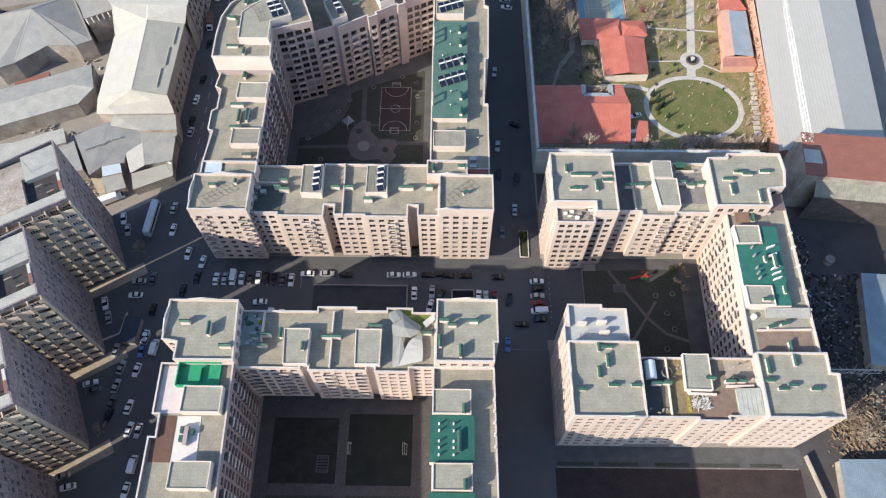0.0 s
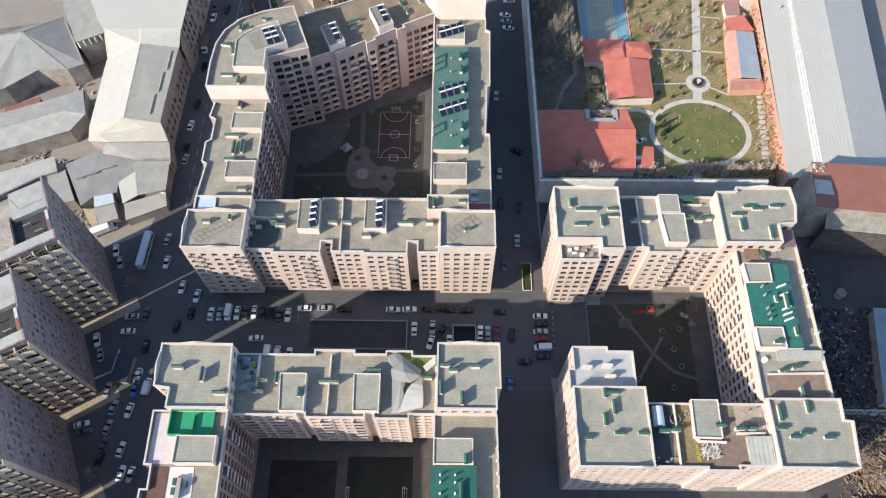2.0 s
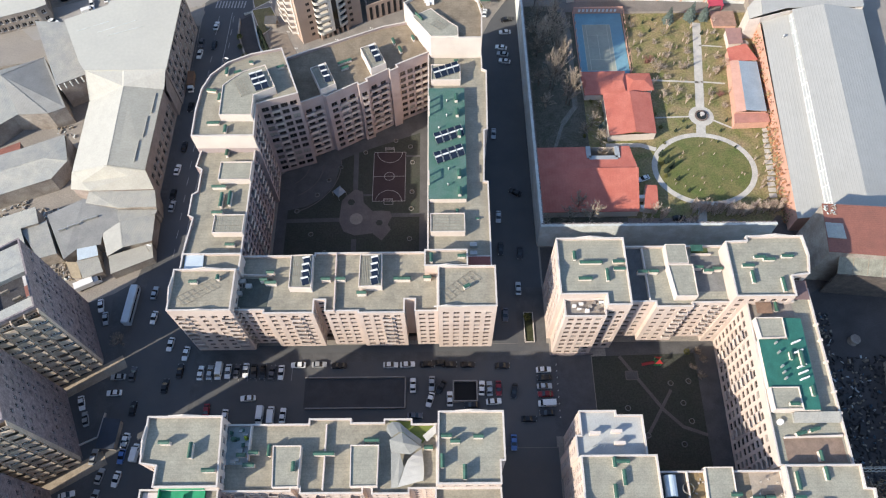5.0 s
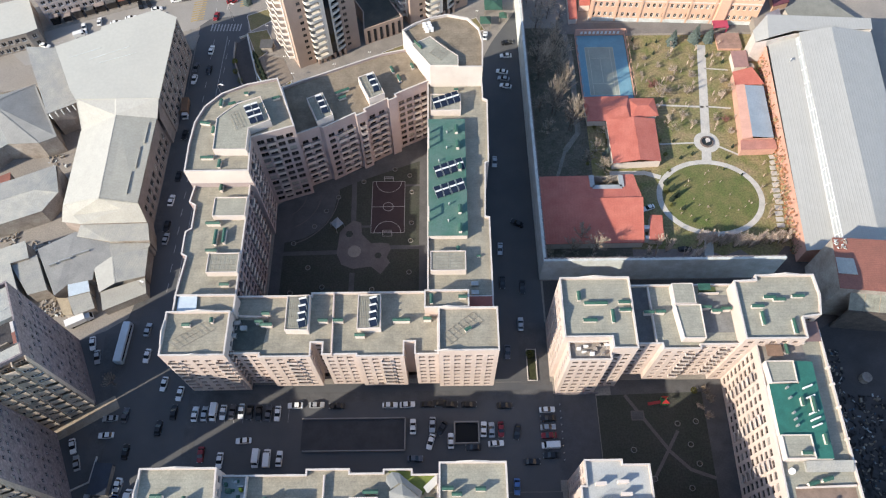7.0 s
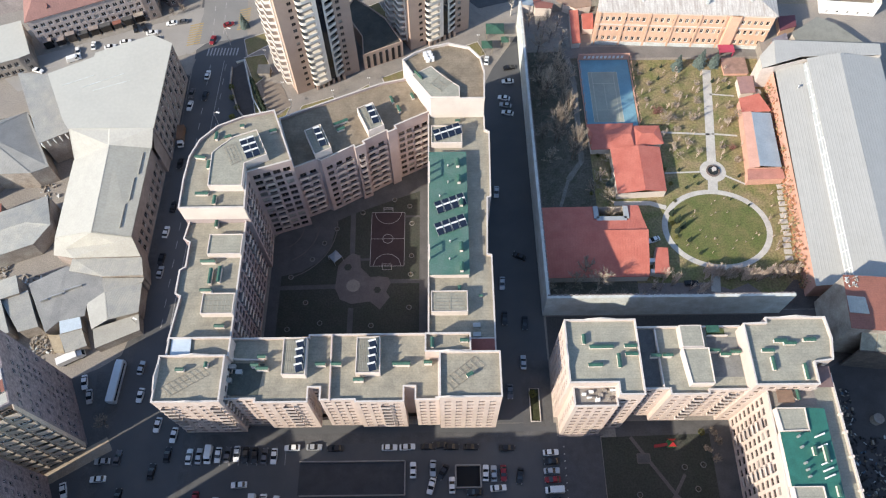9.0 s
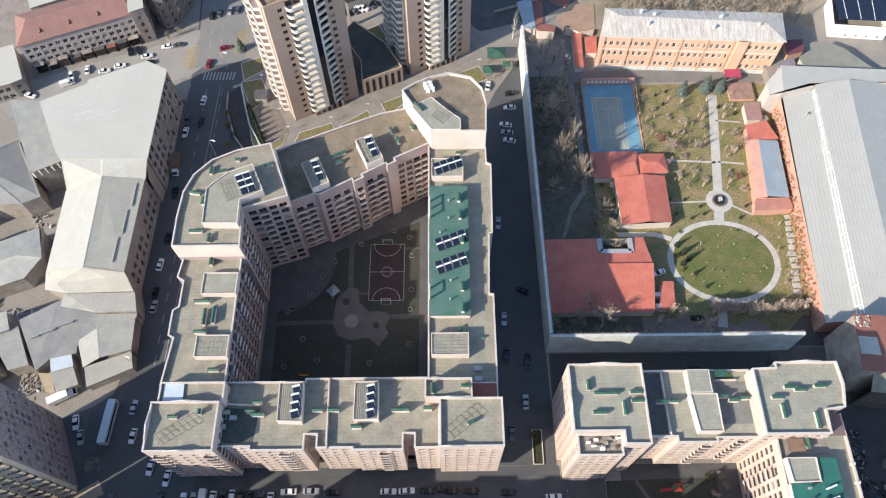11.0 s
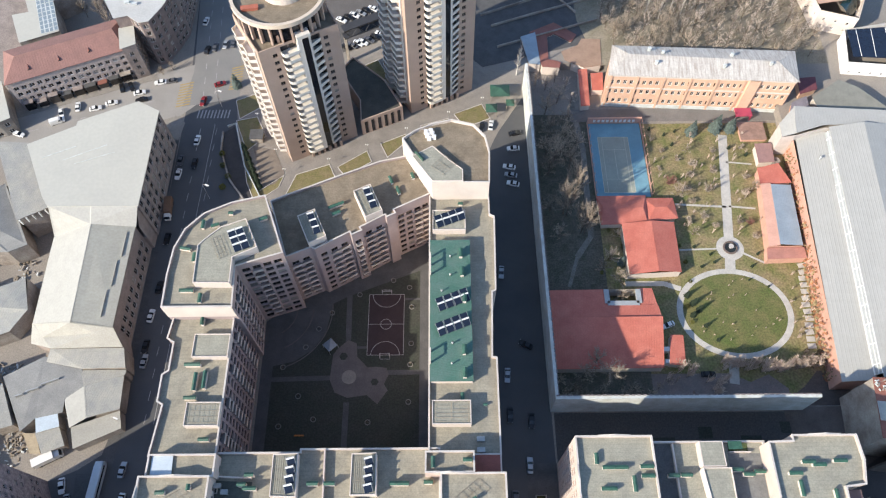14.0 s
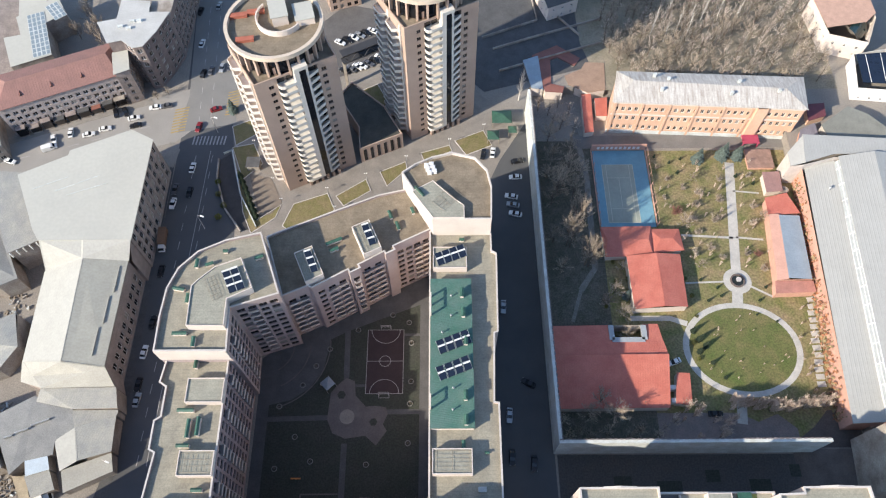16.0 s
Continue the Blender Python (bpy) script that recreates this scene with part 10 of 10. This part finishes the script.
for _k in range(70):
    _x, _y = random.uniform(74, 108), random.uniform(203, 246)
    if abs(_x - 95 - (_y - 203) * 0.14) > 2.6:
        tree("whip", _x, _y, GZ, random.uniform(0.5, 0.95))
for _k in range(26):
    _a, _r = random.uniform(0, 6.28), random.uniform(0.35, 0.93)
    tree("whip", 91.8 + 15.5 * _r * math.cos(_a), 175.6 + 13 * _r * math.sin(_a), GZ, random.uniform(0.28, 0.42))
for _k in range(18):
    tree("whip", random.uniform(66, 84), random.uniform(147.5, 157), GZ, random.uniform(1.1, 1.7))
for _x, _y, _s in ((41.2, 154.1, 1.1), (44.6, 157.5, 1.3), (48.8, 153.4, 1.3), (51.6, 158.8, 0.6), (37.6, 150.0, 0.7), (55.8, 149.4, 0.7), (61.0, 148.4, 0.55), (66.8, 152.6, 0.5), (70.0, 158.0, 0.55), (74.0, 156.8, 0.5), (58.0, 158.0, 0.5)):
    tree("bare", _x, _y, GZ, _s)
for _k in range(84):
    _f = _k / 83
    tree("whip", 84.0 + 30.0 * _f + random.uniform(-0.6, 0.6), 158.6 - 1.6 * math.sin(_f * 3.0) + random.uniform(-1.6, 1.2), GZ, random.uniform(1.0, 1.55))
for _x, _y, _s in ((89.6, 247.0, 0.8), (98.6, 248.6, 0.9), (104.0, 248.4, 0.85)):
    tree("spruce", _x, _y, GZ, _s)
tree("spruce", 57.6, 193.6, GZ, 0.55)
for _x, _y, _s in ((58.8, 199.6, 0.8), (55.0, 199.0, 0.8), (54.6, 206.0, 0.7), (53.4, 194.8, 0.7), (50.6, 190.0, 0.6), (76.6, 177.6, 0.8), (79.2, 186.6, 0.6), (77.4, 172.2, 0.6), (78.8, 193.6, 0.7), (77.6, 199.8, 0.7)):
    tree("leafy", _x, _y, GZ, _s)
tree("red", 78.6, 225.0, GZ, 1.7)
tree("red", 102.8, 208.6, GZ, 1.2)
for _x, _y, _s in ((87.7, 211.2, 1.3), (87.2, 233.1, 1.2), (103.7, 219.9, 1.3), (99.6, 209.0, 1.2), (105.2, 226.9, 1.2), (82.8, 209.2, 1.3), (94.1, 230.0, 1.3), (91.0, 222.0, 1.5), (84.0, 222.6, 1.4), (86.4, 228.0, 1.3), (95.6, 238.6, 1.1), (74.6, 244.0, 1.0), (77.6, 238.4, 1.0), (75.8, 231.0, 1.0), (106.0, 240.2, 1.1), (91.0, 207.0, 1.1), (104.0, 203.0, 1.1), (84.6, 216.6, 1.2), (82.0, 235.0, 1.1)):
    tree("shrub", _x, _y, GZ, _s)
for _x, _y, _s in ((77.0, 181.4, 0.9), (78.6, 178.6, 1.0), (80.2, 176.4, 1.0), (78.0, 174.6, 0.9), (81.6, 171.0, 0.7), (84.6, 166.2, 0.6), (84.0, 192.0, 0.5), (88.4, 193.6, 0.5), (100.6, 192.0, 0.5), (103.4, 196.6, 0.5), (98.6, 187.0, 0.35), (104.4, 184.6, 0.4), (82.6, 199.4, 0.5), (87.6, 196.6, 0.45), (102.0, 240.0, 0.6), (107.6, 236.8, 0.6), (74.4, 248.6, 0.5), (79.4, 246.0, 0.5), (83.6, 247.6, 0.5), (81.6, 241.6, 0.5)):
    tree("conifer", _x, _y, GZ, _s)
for _x, _y, _s in ((35.0, 148.6, 0.7), (40.6, 147.4, 0.8), (46.0, 149.0, 0.75), (52.6, 148.4, 0.7), (33.6, 152.6, 0.7), (63.4, 150.6, 0.5)):
    tree("bare", _x, _y, GZ, _s)
for _k in range(22):
    tree("whip", random.uniform(109, 116), random.uniform(160, 190), GZ, random.uniform(0.5, 0.9))
for _x, _y in ((34.0, 270.0), (37.6, 268.0), (41.4, 271.4), (45.0, 267.6), (39.0, 264.0), (46.4, 260.0)):
    tree("grey", _x, _y, GZ, 0.8)
# wood behind the school
sheet("ground_wood", [(58, 276.4), (146, 276.4), (146, 360), (50, 360), (52, 300)], 0.1, mat("dry_wood_floor", (0.30, 0.255, 0.19), 0.95, 0.2, 0.15, 2, 0.2, tint=(0.2, 0.175, 0.12)), "dry brown leaf floor of the wood", "ground")
_rng = random.Random(5)
for _k in range(300):
    _x, _y = 61.5 + 4.25 * (_k % 20) + _rng.uniform(-1.7, 1.7), 280.5 + 4.5 * (_k // 20) + _rng.uniform(-1.8, 1.8)
    if _y < 279 + max(0, 70 - _x) * 1.2 or _x > 142 and _y < 300:
        continue
    tree(_rng.choice(("grey", "grey", "bare", "grey")), _x, _y, 0, _rng.uniform(0.7, 1.0))
for _x, _y in ((79.5, 303.0), (84.5, 300.6), (90.2, 306.0), (96.0, 310.0), (101.0, 312.0), (108.0, 314.0), (82.0, 309.0), (87.4, 312.6), (93.6, 303.0), (104.4, 318.6), (99.0, 320.0), (117.6, 317.0), (26.6, 272.0), (28.0, 277.0), (113.0, 309.0)):
    tree("poplar", _x, _y, 0, 0.9)
# streets
for _x, _y, _s in ((-99.6, 109.6, 0.75), (-99.0, 51.4, 0.7), (-100.4, 22.0, 0.7), (118.6, 51.0, 1.0), (116.0, 57.0, 0.7), (123.0, 54.0, 0.8), (-137, 304, 1.0), (-141, 313, 1.0), (-136, 308, 1.0), (-143, 304, 0.9), (-133, 300, 0.8), (-143.6, 320, 1.0), (-104.0, 276.0, 0.5), (-107.6, 273.6, 0.5)):
    tree("bare", _x, _y, 0, _s)
for _k in range(8):
    tree("conifer", -72.2 + _k * 1.05, 238.6 - _k * 2.35, 0, 1.05)
for _x, _y in ((-77.6, 222.0), (-76.4, 226.4), (-78.8, 231.0), (-79.6, 236.0)):
    tree("leafy", _x, _y, 0, 1.0)
tree("spruce", -78.6, 267.6, 0, 0.7)
tree("leafy", 24.6, 117.4, 0, 1.1)
for _x, _y in ((75.2, 105.4), (76.6, 103.0), (73.6, 101.0), (75.4, 98.0)):
    tree("shrub", _x, _y, 0, 1.1)
tree("leafy", 72.4, 105.6, 0, 0.9)

# ---- street furniture, markings, yards ----
M_KERB = mat("pale_kerb", (0.30, 0.28, 0.26), 0.9, 0.1, 0.5, 4, 0.1)
sheet("road", rect(-42.6, 89.4, -12.8, 98.4), 0.06, mat("dark_ramp_asphalt", (0.058, 0.058, 0.062), 0.9, 0.12, 0.3, 4, 0.1), "dark ramp bay in the car park", "road")
for _a, _c2 in (((-42.6, 98.5), (-12.7, 98.5)), ((-12.7, 98.5), (-12.7, 89.2)), ((-42.0, 89.2), (-12.7, 89.2))):
    wall_run("wall_ramp", [_a, _c2], 0, 0.9, 0.32, M_KERB, "low wall round the ramp")
for _i in range(4):
    _r2 = rect(1.6, 91.0, 8.6, 97.1)
    wall_run("wall_pit", [_r2[_i], _r2[(_i + 1) % 4]], 0, 1.0, 0.4, M_KERB, "low wall round a light shaft")
# flat black sheet stands in for the unlit depth of the shaft
sheet("road", rect(1.8, 91.2, 8.4, 96.9), 0.07, mat("shaft_darkness", (0.012, 0.012, 0.013), 0.9, 0.1, 0.3, 4, 0.1), "black sheet for the darkness of the light shaft", "road")
sheet("pavement", [(-74, 103.6), (29, 103.6), (29, 106.6), (-74, 106.6)], 0.07, M_PAVE_D, "grey pavement along the block", "pavement")
sheet("pavement", rect(21.6, 108, 30.2, 128), 0.06, M_PAVE_D, "grey pavement beside the block", "pavement")
sheet("lawn", rect(24.0, 109.6, 26.4, 119.0), 0.1, mat("ivy_bed", (0.05, 0.055, 0.02), 0.95, 0.3, 0.8, 5, 0.4), "dark planted bed", "lawn")
wall_run("wall_planter", [(23.8, 109.4), (26.6, 109.4), (26.6, 119.2), (23.8, 119.2), (23.8, 109.4)], 0, 0.5, 0.25, M_COPING, "pale planter rim")
sheet("pavement", rect(31, 80.6, 43.4, 105.2), 0.07, mat("slate_paving", (0.085, 0.085, 0.09), 0.9, 0.12, 0.4, 4, 0.1), "slate grey paving before the court", "pavement")
wall_run("wall_court", [(31.5, 105.1), (44.0, 105.3)], 0, 0.8, 0.4, M_STONE_DK, "low dark wall of the court")
M_BOLL = mat("pale_bollard", (0.5, 0.48, 0.45), 0.8, 0.1, 1, 5, 0.0)
for _k in range(9):
    _b = MB()
    _b.tube((32.6, 86.0 + _k * 2.0, 0), (32.6, 86.0 + _k * 2.0, 0.9), 0.16, 0.14, 8, cap=True)
    tagged(new("bollard", _b.mesh("bollard", [M_BOLL])), "short pale concrete bollard beside parked cars", "bollard", group="bollards of the car park")
line_marks("lane_lines", [((-89.5, y), (-89.3, y + 3.0)) for y in range(140, 250, 7)] + [((-83.6, y), (-83.4, y + 3.0)) for y in range(140, 250, 7)] + [((-86.6, 140), (-84.4, 250))], 0.18, 0.06, M_LINE, "worn white lane lines of the avenue")
line_marks("crossing", [((-91.4 + i * 1.25, 252.6), (-91.0 + i * 1.25, 256.4)) for i in range(10)], 0.5, 0.07, M_LINE, "white zebra crossing")
M_YEL = mat("worn_yellow_paint", (0.42, 0.30, 0.12), 0.9, 0.15, 0.5, 4, 0.1)
line_marks("crossing", [((-100.2, 258.0 + i * 1.3), (-95.2, 259.4 + i * 1.3)) for i in range(9)], 0.55, 0.075, M_YEL, "worn yellow crossing on the side street")
line_marks("crossing", [((-81.6, 266.0 + i * 1.3), (-77.2, 267.4 + i * 1.3)) for i in range(9)], 0.55, 0.075, M_YEL, "worn yellow crossing on the avenue")
line_marks("parking_lines", [((-76 + i * 2.65, 97.8), (-76 + i * 2.65, 103.0)) for i in range(12)], 0.14, 0.065, M_LINE, "worn parking lines along the street")
sheet("pavement", [(-76, 62), (-73.4, 62), (-73.4, 164), (-76.5, 176), (-77, 196), (-78, 176), (-77.4, 130)], 0.08, M_PAVE_D, "narrow grey pavement along the avenue", "pavement")
sheet("pavement", [(-104, 60), (-100, 60), (-98.4, 108), (-95, 140), (-96.4, 250), (-97.6, 250), (-98, 140), (-101, 126), (-106, 126), (-104, 104)], 0.08, M_PAVE_D, "grey pavement along the avenue", "pavement")
# plain box that stands for the covered underpass entrance
KS = thing("kiosk", "underpass entrance with a dark glazed flat roof", "kiosk", (-97.0, 82.0, 0.04))
_b = MB()
_b.prism([(-99.6, 78.0), (-95.0, 77.6), (-94.6, 85.6), (-99.0, 86.0)], 0.04, 2.8)
part("wall", _b, M_CONC, KS)
_b = MB()
_b.prism([(-99.9, 77.7), (-94.7, 77.3), (-94.3, 85.9), (-99.3, 86.3)], 2.8, 3.05)
part("roof", _b, mat("dark_canopy_glass", (0.045, 0.055, 0.075), 0.3, 0.1, 0.4, 4, 0.05), KS)
wall_run("wall_forecourt", [(-108.0, 78.1), (-101.0, 81.4), (-100.3, 88.4)], 0, 0.8, 0.35, M_COPING, "pale low wall beside the underpass entrance")
# courtyard things
for _x, _y in ((-12.4, 183.4), (-11.6, 176.6), (-11.6, 164.4), (-11.8, 157.6), (-28.2, 181.0), (-36.6, 174.8), (-40.4, 169.4), (-44.0, 163.4), (-50.4, 157.0), (-12.2, 146.0), (-24.0, 140.0), (-45.0, 148.0), (-50.0, 139.0), (-40.0, 141.0), (-17.6, 186.0), (66.2, 96.0), (69.0, 90.0), (70.6, 84.6), (67.4, 78.0), (57.4, 80.6), (52.6, 88.6), (71.6, 96.6)):
    _b = MB()
    for _a, _c2 in arc(_x, _y, 0.75, 0, 360, 12):
        _b.prism(ccw(strip([_a, _c2], 0.2)), 0.08, 0.3)
    TR = thing("tree_ring", "pale stone ring with a young shrub", "planter", (_x, _y, 0.08), "rings on the court lawns")
    part("ring", _b, mat("ring_stone", (0.24, 0.23, 0.21), 0.9, 0.1, 0.5, 4, 0.1) if "ring_stone" not in bpy.data.materials else bpy.data.materials["ring_stone"], TR)
    _b = MB()
    for _k in range(14):
        _b.tube((_x, _y, 0.1), (_x + random.uniform(-0.5, 0.5), _y + random.uniform(-0.5, 0.5), random.uniform(0.6, 1.3)), 0.04, 0.02, 3)
    part("shrub", _b, M_BARK, TR)
PV = thing("pavilion", "pale blue pyramid-roofed play pavilion", "pavilion", (-36.2, 163.2, 0.1))
_b = MB()
_q = Matrix.Translation((-36.2, 163.2, 0)) @ Matrix.Rotation(0.75, 4, "Z")
_c2 = [_q @ Vector(p) for p in ((-1.6, -1.6, 2.6), (1.6, -1.6, 2.6), (1.6, 1.6, 2.6), (-1.6, 1.6, 2.6))]
for _i in range(4):
    _b.face([_c2[_i], _c2[(_i + 1) % 4], _q @ Vector((0, 0, 3.3))])
    _b.face([_c2[(_i + 1) % 4] - Vector((0, 0, 0.08)), _c2[_i] - Vector((0, 0, 0.08)), _q @ Vector((0, 0, 3.2))])
part("roof", _b, mat("dull_blue_sheet", (0.24, 0.27, 0.30), 0.7, 0.1, 0.5, 4, 0.05), PV)
for _p in _c2:
    _b = MB()
    _b.tube((_p.x, _p.y, 0.1), tuple(_p), 0.08, 0.08, 6)
    part("post", _b, M_METAL, PV)


def goal(x, y, ang):
    T = thing("football_goal", "small white tube football goal", "goal", (x, y, 0.1), "football goals")
    q = Matrix.Translation((x, y, 0.12)) @ Matrix.Rotation(radians(ang), 4, "Z")
    b = MB()
    P = [q @ Vector(p) for p in ((-1.5, 0, 0), (-1.5, 0, 2), (1.5, 0, 2), (1.5, 0, 0), (-1.5, 1.1, 0), (1.5, 1.1, 0), (-1.5, 0.5, 2), (1.5, 0.5, 2))]
    for i, j in ((0, 1), (1, 2), (2, 3), (4, 5), (0, 4), (3, 5), (1, 6), (2, 7), (6, 7), (6, 4), (7, 5)):
        b.tube(P[i], P[j], 0.07, 0.07, 5)
    part("tubes", b, M_LINE, T)


goal(-19.55, 181.2, 0)
goal(-19.55, 160.5, 180)
goal(-27.0, 46.9, 90)
goal(-12.2, 46.9, -90)
PG = thing("play_set", "red and green climbing set with slide", "playground", (62.6, 102.2, 0.1))
_b = MB()
_b.box(62.0, 101.4, 0.1, 64.0, 103.2, 0.3)
for _x in (62.0, 63.8):
    for _y in (101.4, 103.0):
        _b.box(_x, _y, 0.1, _x + 0.15, _y + 0.15, 2.6)
part("tower", _b, mat("play_green", (0.03, 0.20, 0.07), 0.6, 0.1, 1, 5, 0.0), PG)
_b = MB()
_b.face([(61.9, 101.6, 1.7), (61.9, 102.5, 1.7), (58.4, 102.3, 0.2), (58.4, 101.4, 0.2)])
_b.face([(61.7, 101.2, 2.6), (64.2, 101.2, 2.6), (63.0, 102.3, 3.5)])
_b.face([(64.2, 103.4, 2.6), (61.7, 103.4, 2.6), (63.0, 102.3, 3.5)])
part("slide", _b, mat("play_red", (0.30, 0.02, 0.02), 0.5, 0.1, 1, 5, 0.0), PG)
SB = thing("play_set", "orange seesaw on the court lawn", "playground", (-43.6, 136.2, 0.1))
_b = MB()
_b.box(-45.0, 136.0, 0.6, -42.2, 136.4, 0.75)
_b.box(-43.8, 136.0, 0.1, -43.4, 136.4, 0.6)
part("plank", _b, mat("play_orange", (0.55, 0.20, 0.04), 0.6, 0.1, 1, 5, 0.0), SB)
SBX = thing("sandbox", "grey framed sandbox with a striped cover", "sandbox", (-34.8, 42.6, 0.1))
_b = MB()
for _i in range(4):
    _r2 = rect(-36.4, 40.4, -33.2, 44.8)
    _b.prism(ccw(strip([_r2[_i], _r2[(_i + 1) % 4]], 0.25)), 0.08, 0.4)
for _k in range(5):
    _b.box(-36.2, 40.8 + _k * 0.8, 0.3, -33.4, 41.1 + _k * 0.8, 0.36)
part("border", _b, M_PAVE_D, SBX)
# scrap yard east of the blocks
# ground and most scrap are coloured dark to carry the yard's shadow
sheet("road", [(99.6, 20), (170, 20), (170, 126), (124, 131.2), (99.4, 115.8)], 0.04, mat("shaded_scrap_ground", (0.082, 0.072, 0.068), 0.95, 0.14, 0.15, 3, 0.1), "dark shaded ground of a scrap yard", "ground")
_rng = random.Random(11)
_b = MB()
for _k in range(2200):
    _x, _y = _rng.uniform(100, 132), _rng.uniform(58, 118)
    if _x < 99.5 + 0.0 or (_x > 118 and _y > 104) or _rng.random() < 0.25 * (_x > 122):
        continue
    _q = Matrix.Translation((_x, _y, 0.04)) @ Matrix.Rotation(_rng.uniform(0, 3.1), 4, "Z") @ Matrix.Rotation(_rng.uniform(-0.3, 0.3), 4, "X")
    _l = _rng.uniform(0.08, 0.8) * _rng.uniform(0.4, 1)
    _w = _rng.uniform(0.05, 0.3)
    _b.box(-_l, -_w, -0.1, _l, _w, _rng.uniform(0.15, 0.9), _rng.choice((0,) * 12 + (1, 1, 1, 3, 2)), m=_q)
tagged(new("scrap_heap", _b.mesh("scrap_heap", [mat("dark_scrap", (0.045, 0.042, 0.042), 0.8, 0.2, 0.8, 5, 0.1), M_PIPE, M_METAL, mat("blue_scrap", (0.07, 0.12, 0.17), 0.7, 0.2, 0.8, 5, 0.1)])), "heaps of scrap metal and old car parts", "scrap", kind="stuff")
for _x, _y, _a in ((104, 100, 20), (108, 95, 80), (105, 88, 60), (111, 84, 10), (113, 99, 75), (116, 91, 30), (109, 76, 85), (114, 74, 15), (119, 82, 70), (104, 110, 0)):
    _b = MB()
    _q = Matrix.Translation((_x, _y, 0.05)) @ Matrix.Rotation(radians(_a), 4, "Z")
    loft(_b, [[tuple(_q @ Vector(p)) for p in ((x, -w_, 0.1), (x, w_, 0.1), (x, w_ * 0.9, z), (x, -w_ * 0.9, z))] for x, w_, z in ((-2.1, 0.75, 0.7), (-1.9, 0.85, 0.9), (-1.0, 0.85, 1.3), (0.3, 0.85, 1.32), (1.0, 0.85, 0.85), (2.0, 0.75, 0.65))])
    tagged(new("car_wreck", _b.mesh("car_wreck", [bpy.data.materials["dark_scrap"]])), "stripped dark car shell in the scrap yard", "car wreck", group="car shells in the scrap yard")
_b = MB()
_b.tube((123.6, 108.6, 0.04), (123.6, 108.6, 2.4), 1.5, 1.5, 18, cap=True)
tagged(new("water_tank", _b.mesh("water_tank", [M_CONC])), "round pale tank in the scrap yard", "tank")
CR = thing("lattice_boom", "grey steel lattice boom resting on trestles", "crane", (116, 69.5, 0.04))
_b = MB()
for _k in range(16):
    _x0, _x1 = 103 + _k * 1.5, 104.5 + _k * 1.5
    for _yy, _zz in ((68.9, 6.0), (70.1, 6.0), (69.5, 7.0)):
        beam(_b, (_x0, _yy, _zz), (_x1, _yy, _zz), 0.14)
    beam(_b, (_x0, 68.9, 6.0), (_x1, 69.5, 7.0), 0.1)
    beam(_b, (_x0, 70.1, 6.0), (_x1, 69.5, 7.0), 0.1)
part("lattice", _b, M_METAL, CR)
for _x in (106, 124):
    _b = MB()
    beam(_b, (_x, 68.4, 0.04), (_x, 69.2, 6.0), 0.25)
    beam(_b, (_x, 70.6, 0.04), (_x, 69.8, 6.0), 0.25)
    part("trestle", _b, M_METAL, CR)
house("shed", "long shed with a pale blue roof", [(131.0, 101.8, 4.6), (126.0, 72.8, 4.6), (145, 70, 4.6), (150, 101, 4.6)], [[(130.4, 102.0, 4.8), (125.6, 72.4, 4.8), (145, 70, 4.8), (150, 101, 4.8)]], M_CONC, M_TIN_DB)
house("shed", "low shed with a pale blue roof", flat([(110.0, 44.4), (108.0, 20.0), (140, 20), (140, 44.6)], 3.0), [flat([(110.2, 44.6), (108.0, 20.0), (140, 20), (140, 44.8)], 3.1)], M_CONC, M_TIN_DB)
wall_run("wall_yard", [(101.8, 46.0), (104.6, 34.0), (106.4, 20.0)], 0, 2.2, 0.3, M_CONC, "thin yard wall beside the block")
# heap of boards and brush in the sun
_b = MB()
for _k in range(1500):
    _x, _y = _rng.gauss(119, 4.5), _rng.gauss(57, 5.0)
    _q = Matrix.Translation((_x, _y, 0.05)) @ Matrix.Rotation(_rng.uniform(0, 3.1), 4, "Z") @ Matrix.Rotation(_rng.uniform(-0.4, 0.4), 4, "Y")
    _l = _rng.uniform(0.12, 0.8)
    _b.box(-_l, -0.07, 0.0, _l, _rng.uniform(0.03, 0.12), _rng.uniform(0.1, 0.9), _rng.choice((0, 0, 1, 2, 3)), m=_q)
tagged(new("timber_heap", _b.mesh("timber_heap", [mat("weathered_timber", (0.30, 0.20, 0.13), 0.9, 0.2, 0.8, 5, 0.1), M_PIPE, mat("rust_brown_scrap", (0.17, 0.10, 0.065), 0.9, 0.2, 0.8, 5, 0.1), mat("straw_brush", (0.38, 0.30, 0.20), 0.9, 0.2, 0.8, 5, 0.1)])), "brown heap of boards, brush and rubble", "rubble", kind="stuff")

line_marks("lane_lines", [((-90.6 - (y - 262) * 0.07, y), (-90.8 - (y - 262) * 0.07, y + 3.2)) for y in range(262, 330, 7)] + [((-86.4 - (y - 262) * 0.07, y), (-86.6 - (y - 262) * 0.07, y + 3.2)) for y in range(264, 330, 7)], 0.2, 0.06, M_LINE, "worn white lane lines beyond the crossing")
line_marks("lane_lines", [((-160 + i * 8.0, 244.6 + i * 2.55), (-156.4 + i * 8.0, 245.8 + i * 2.55)) for i in range(7)], 0.18, 0.06, M_LINE, "worn white lane lines of the side street")
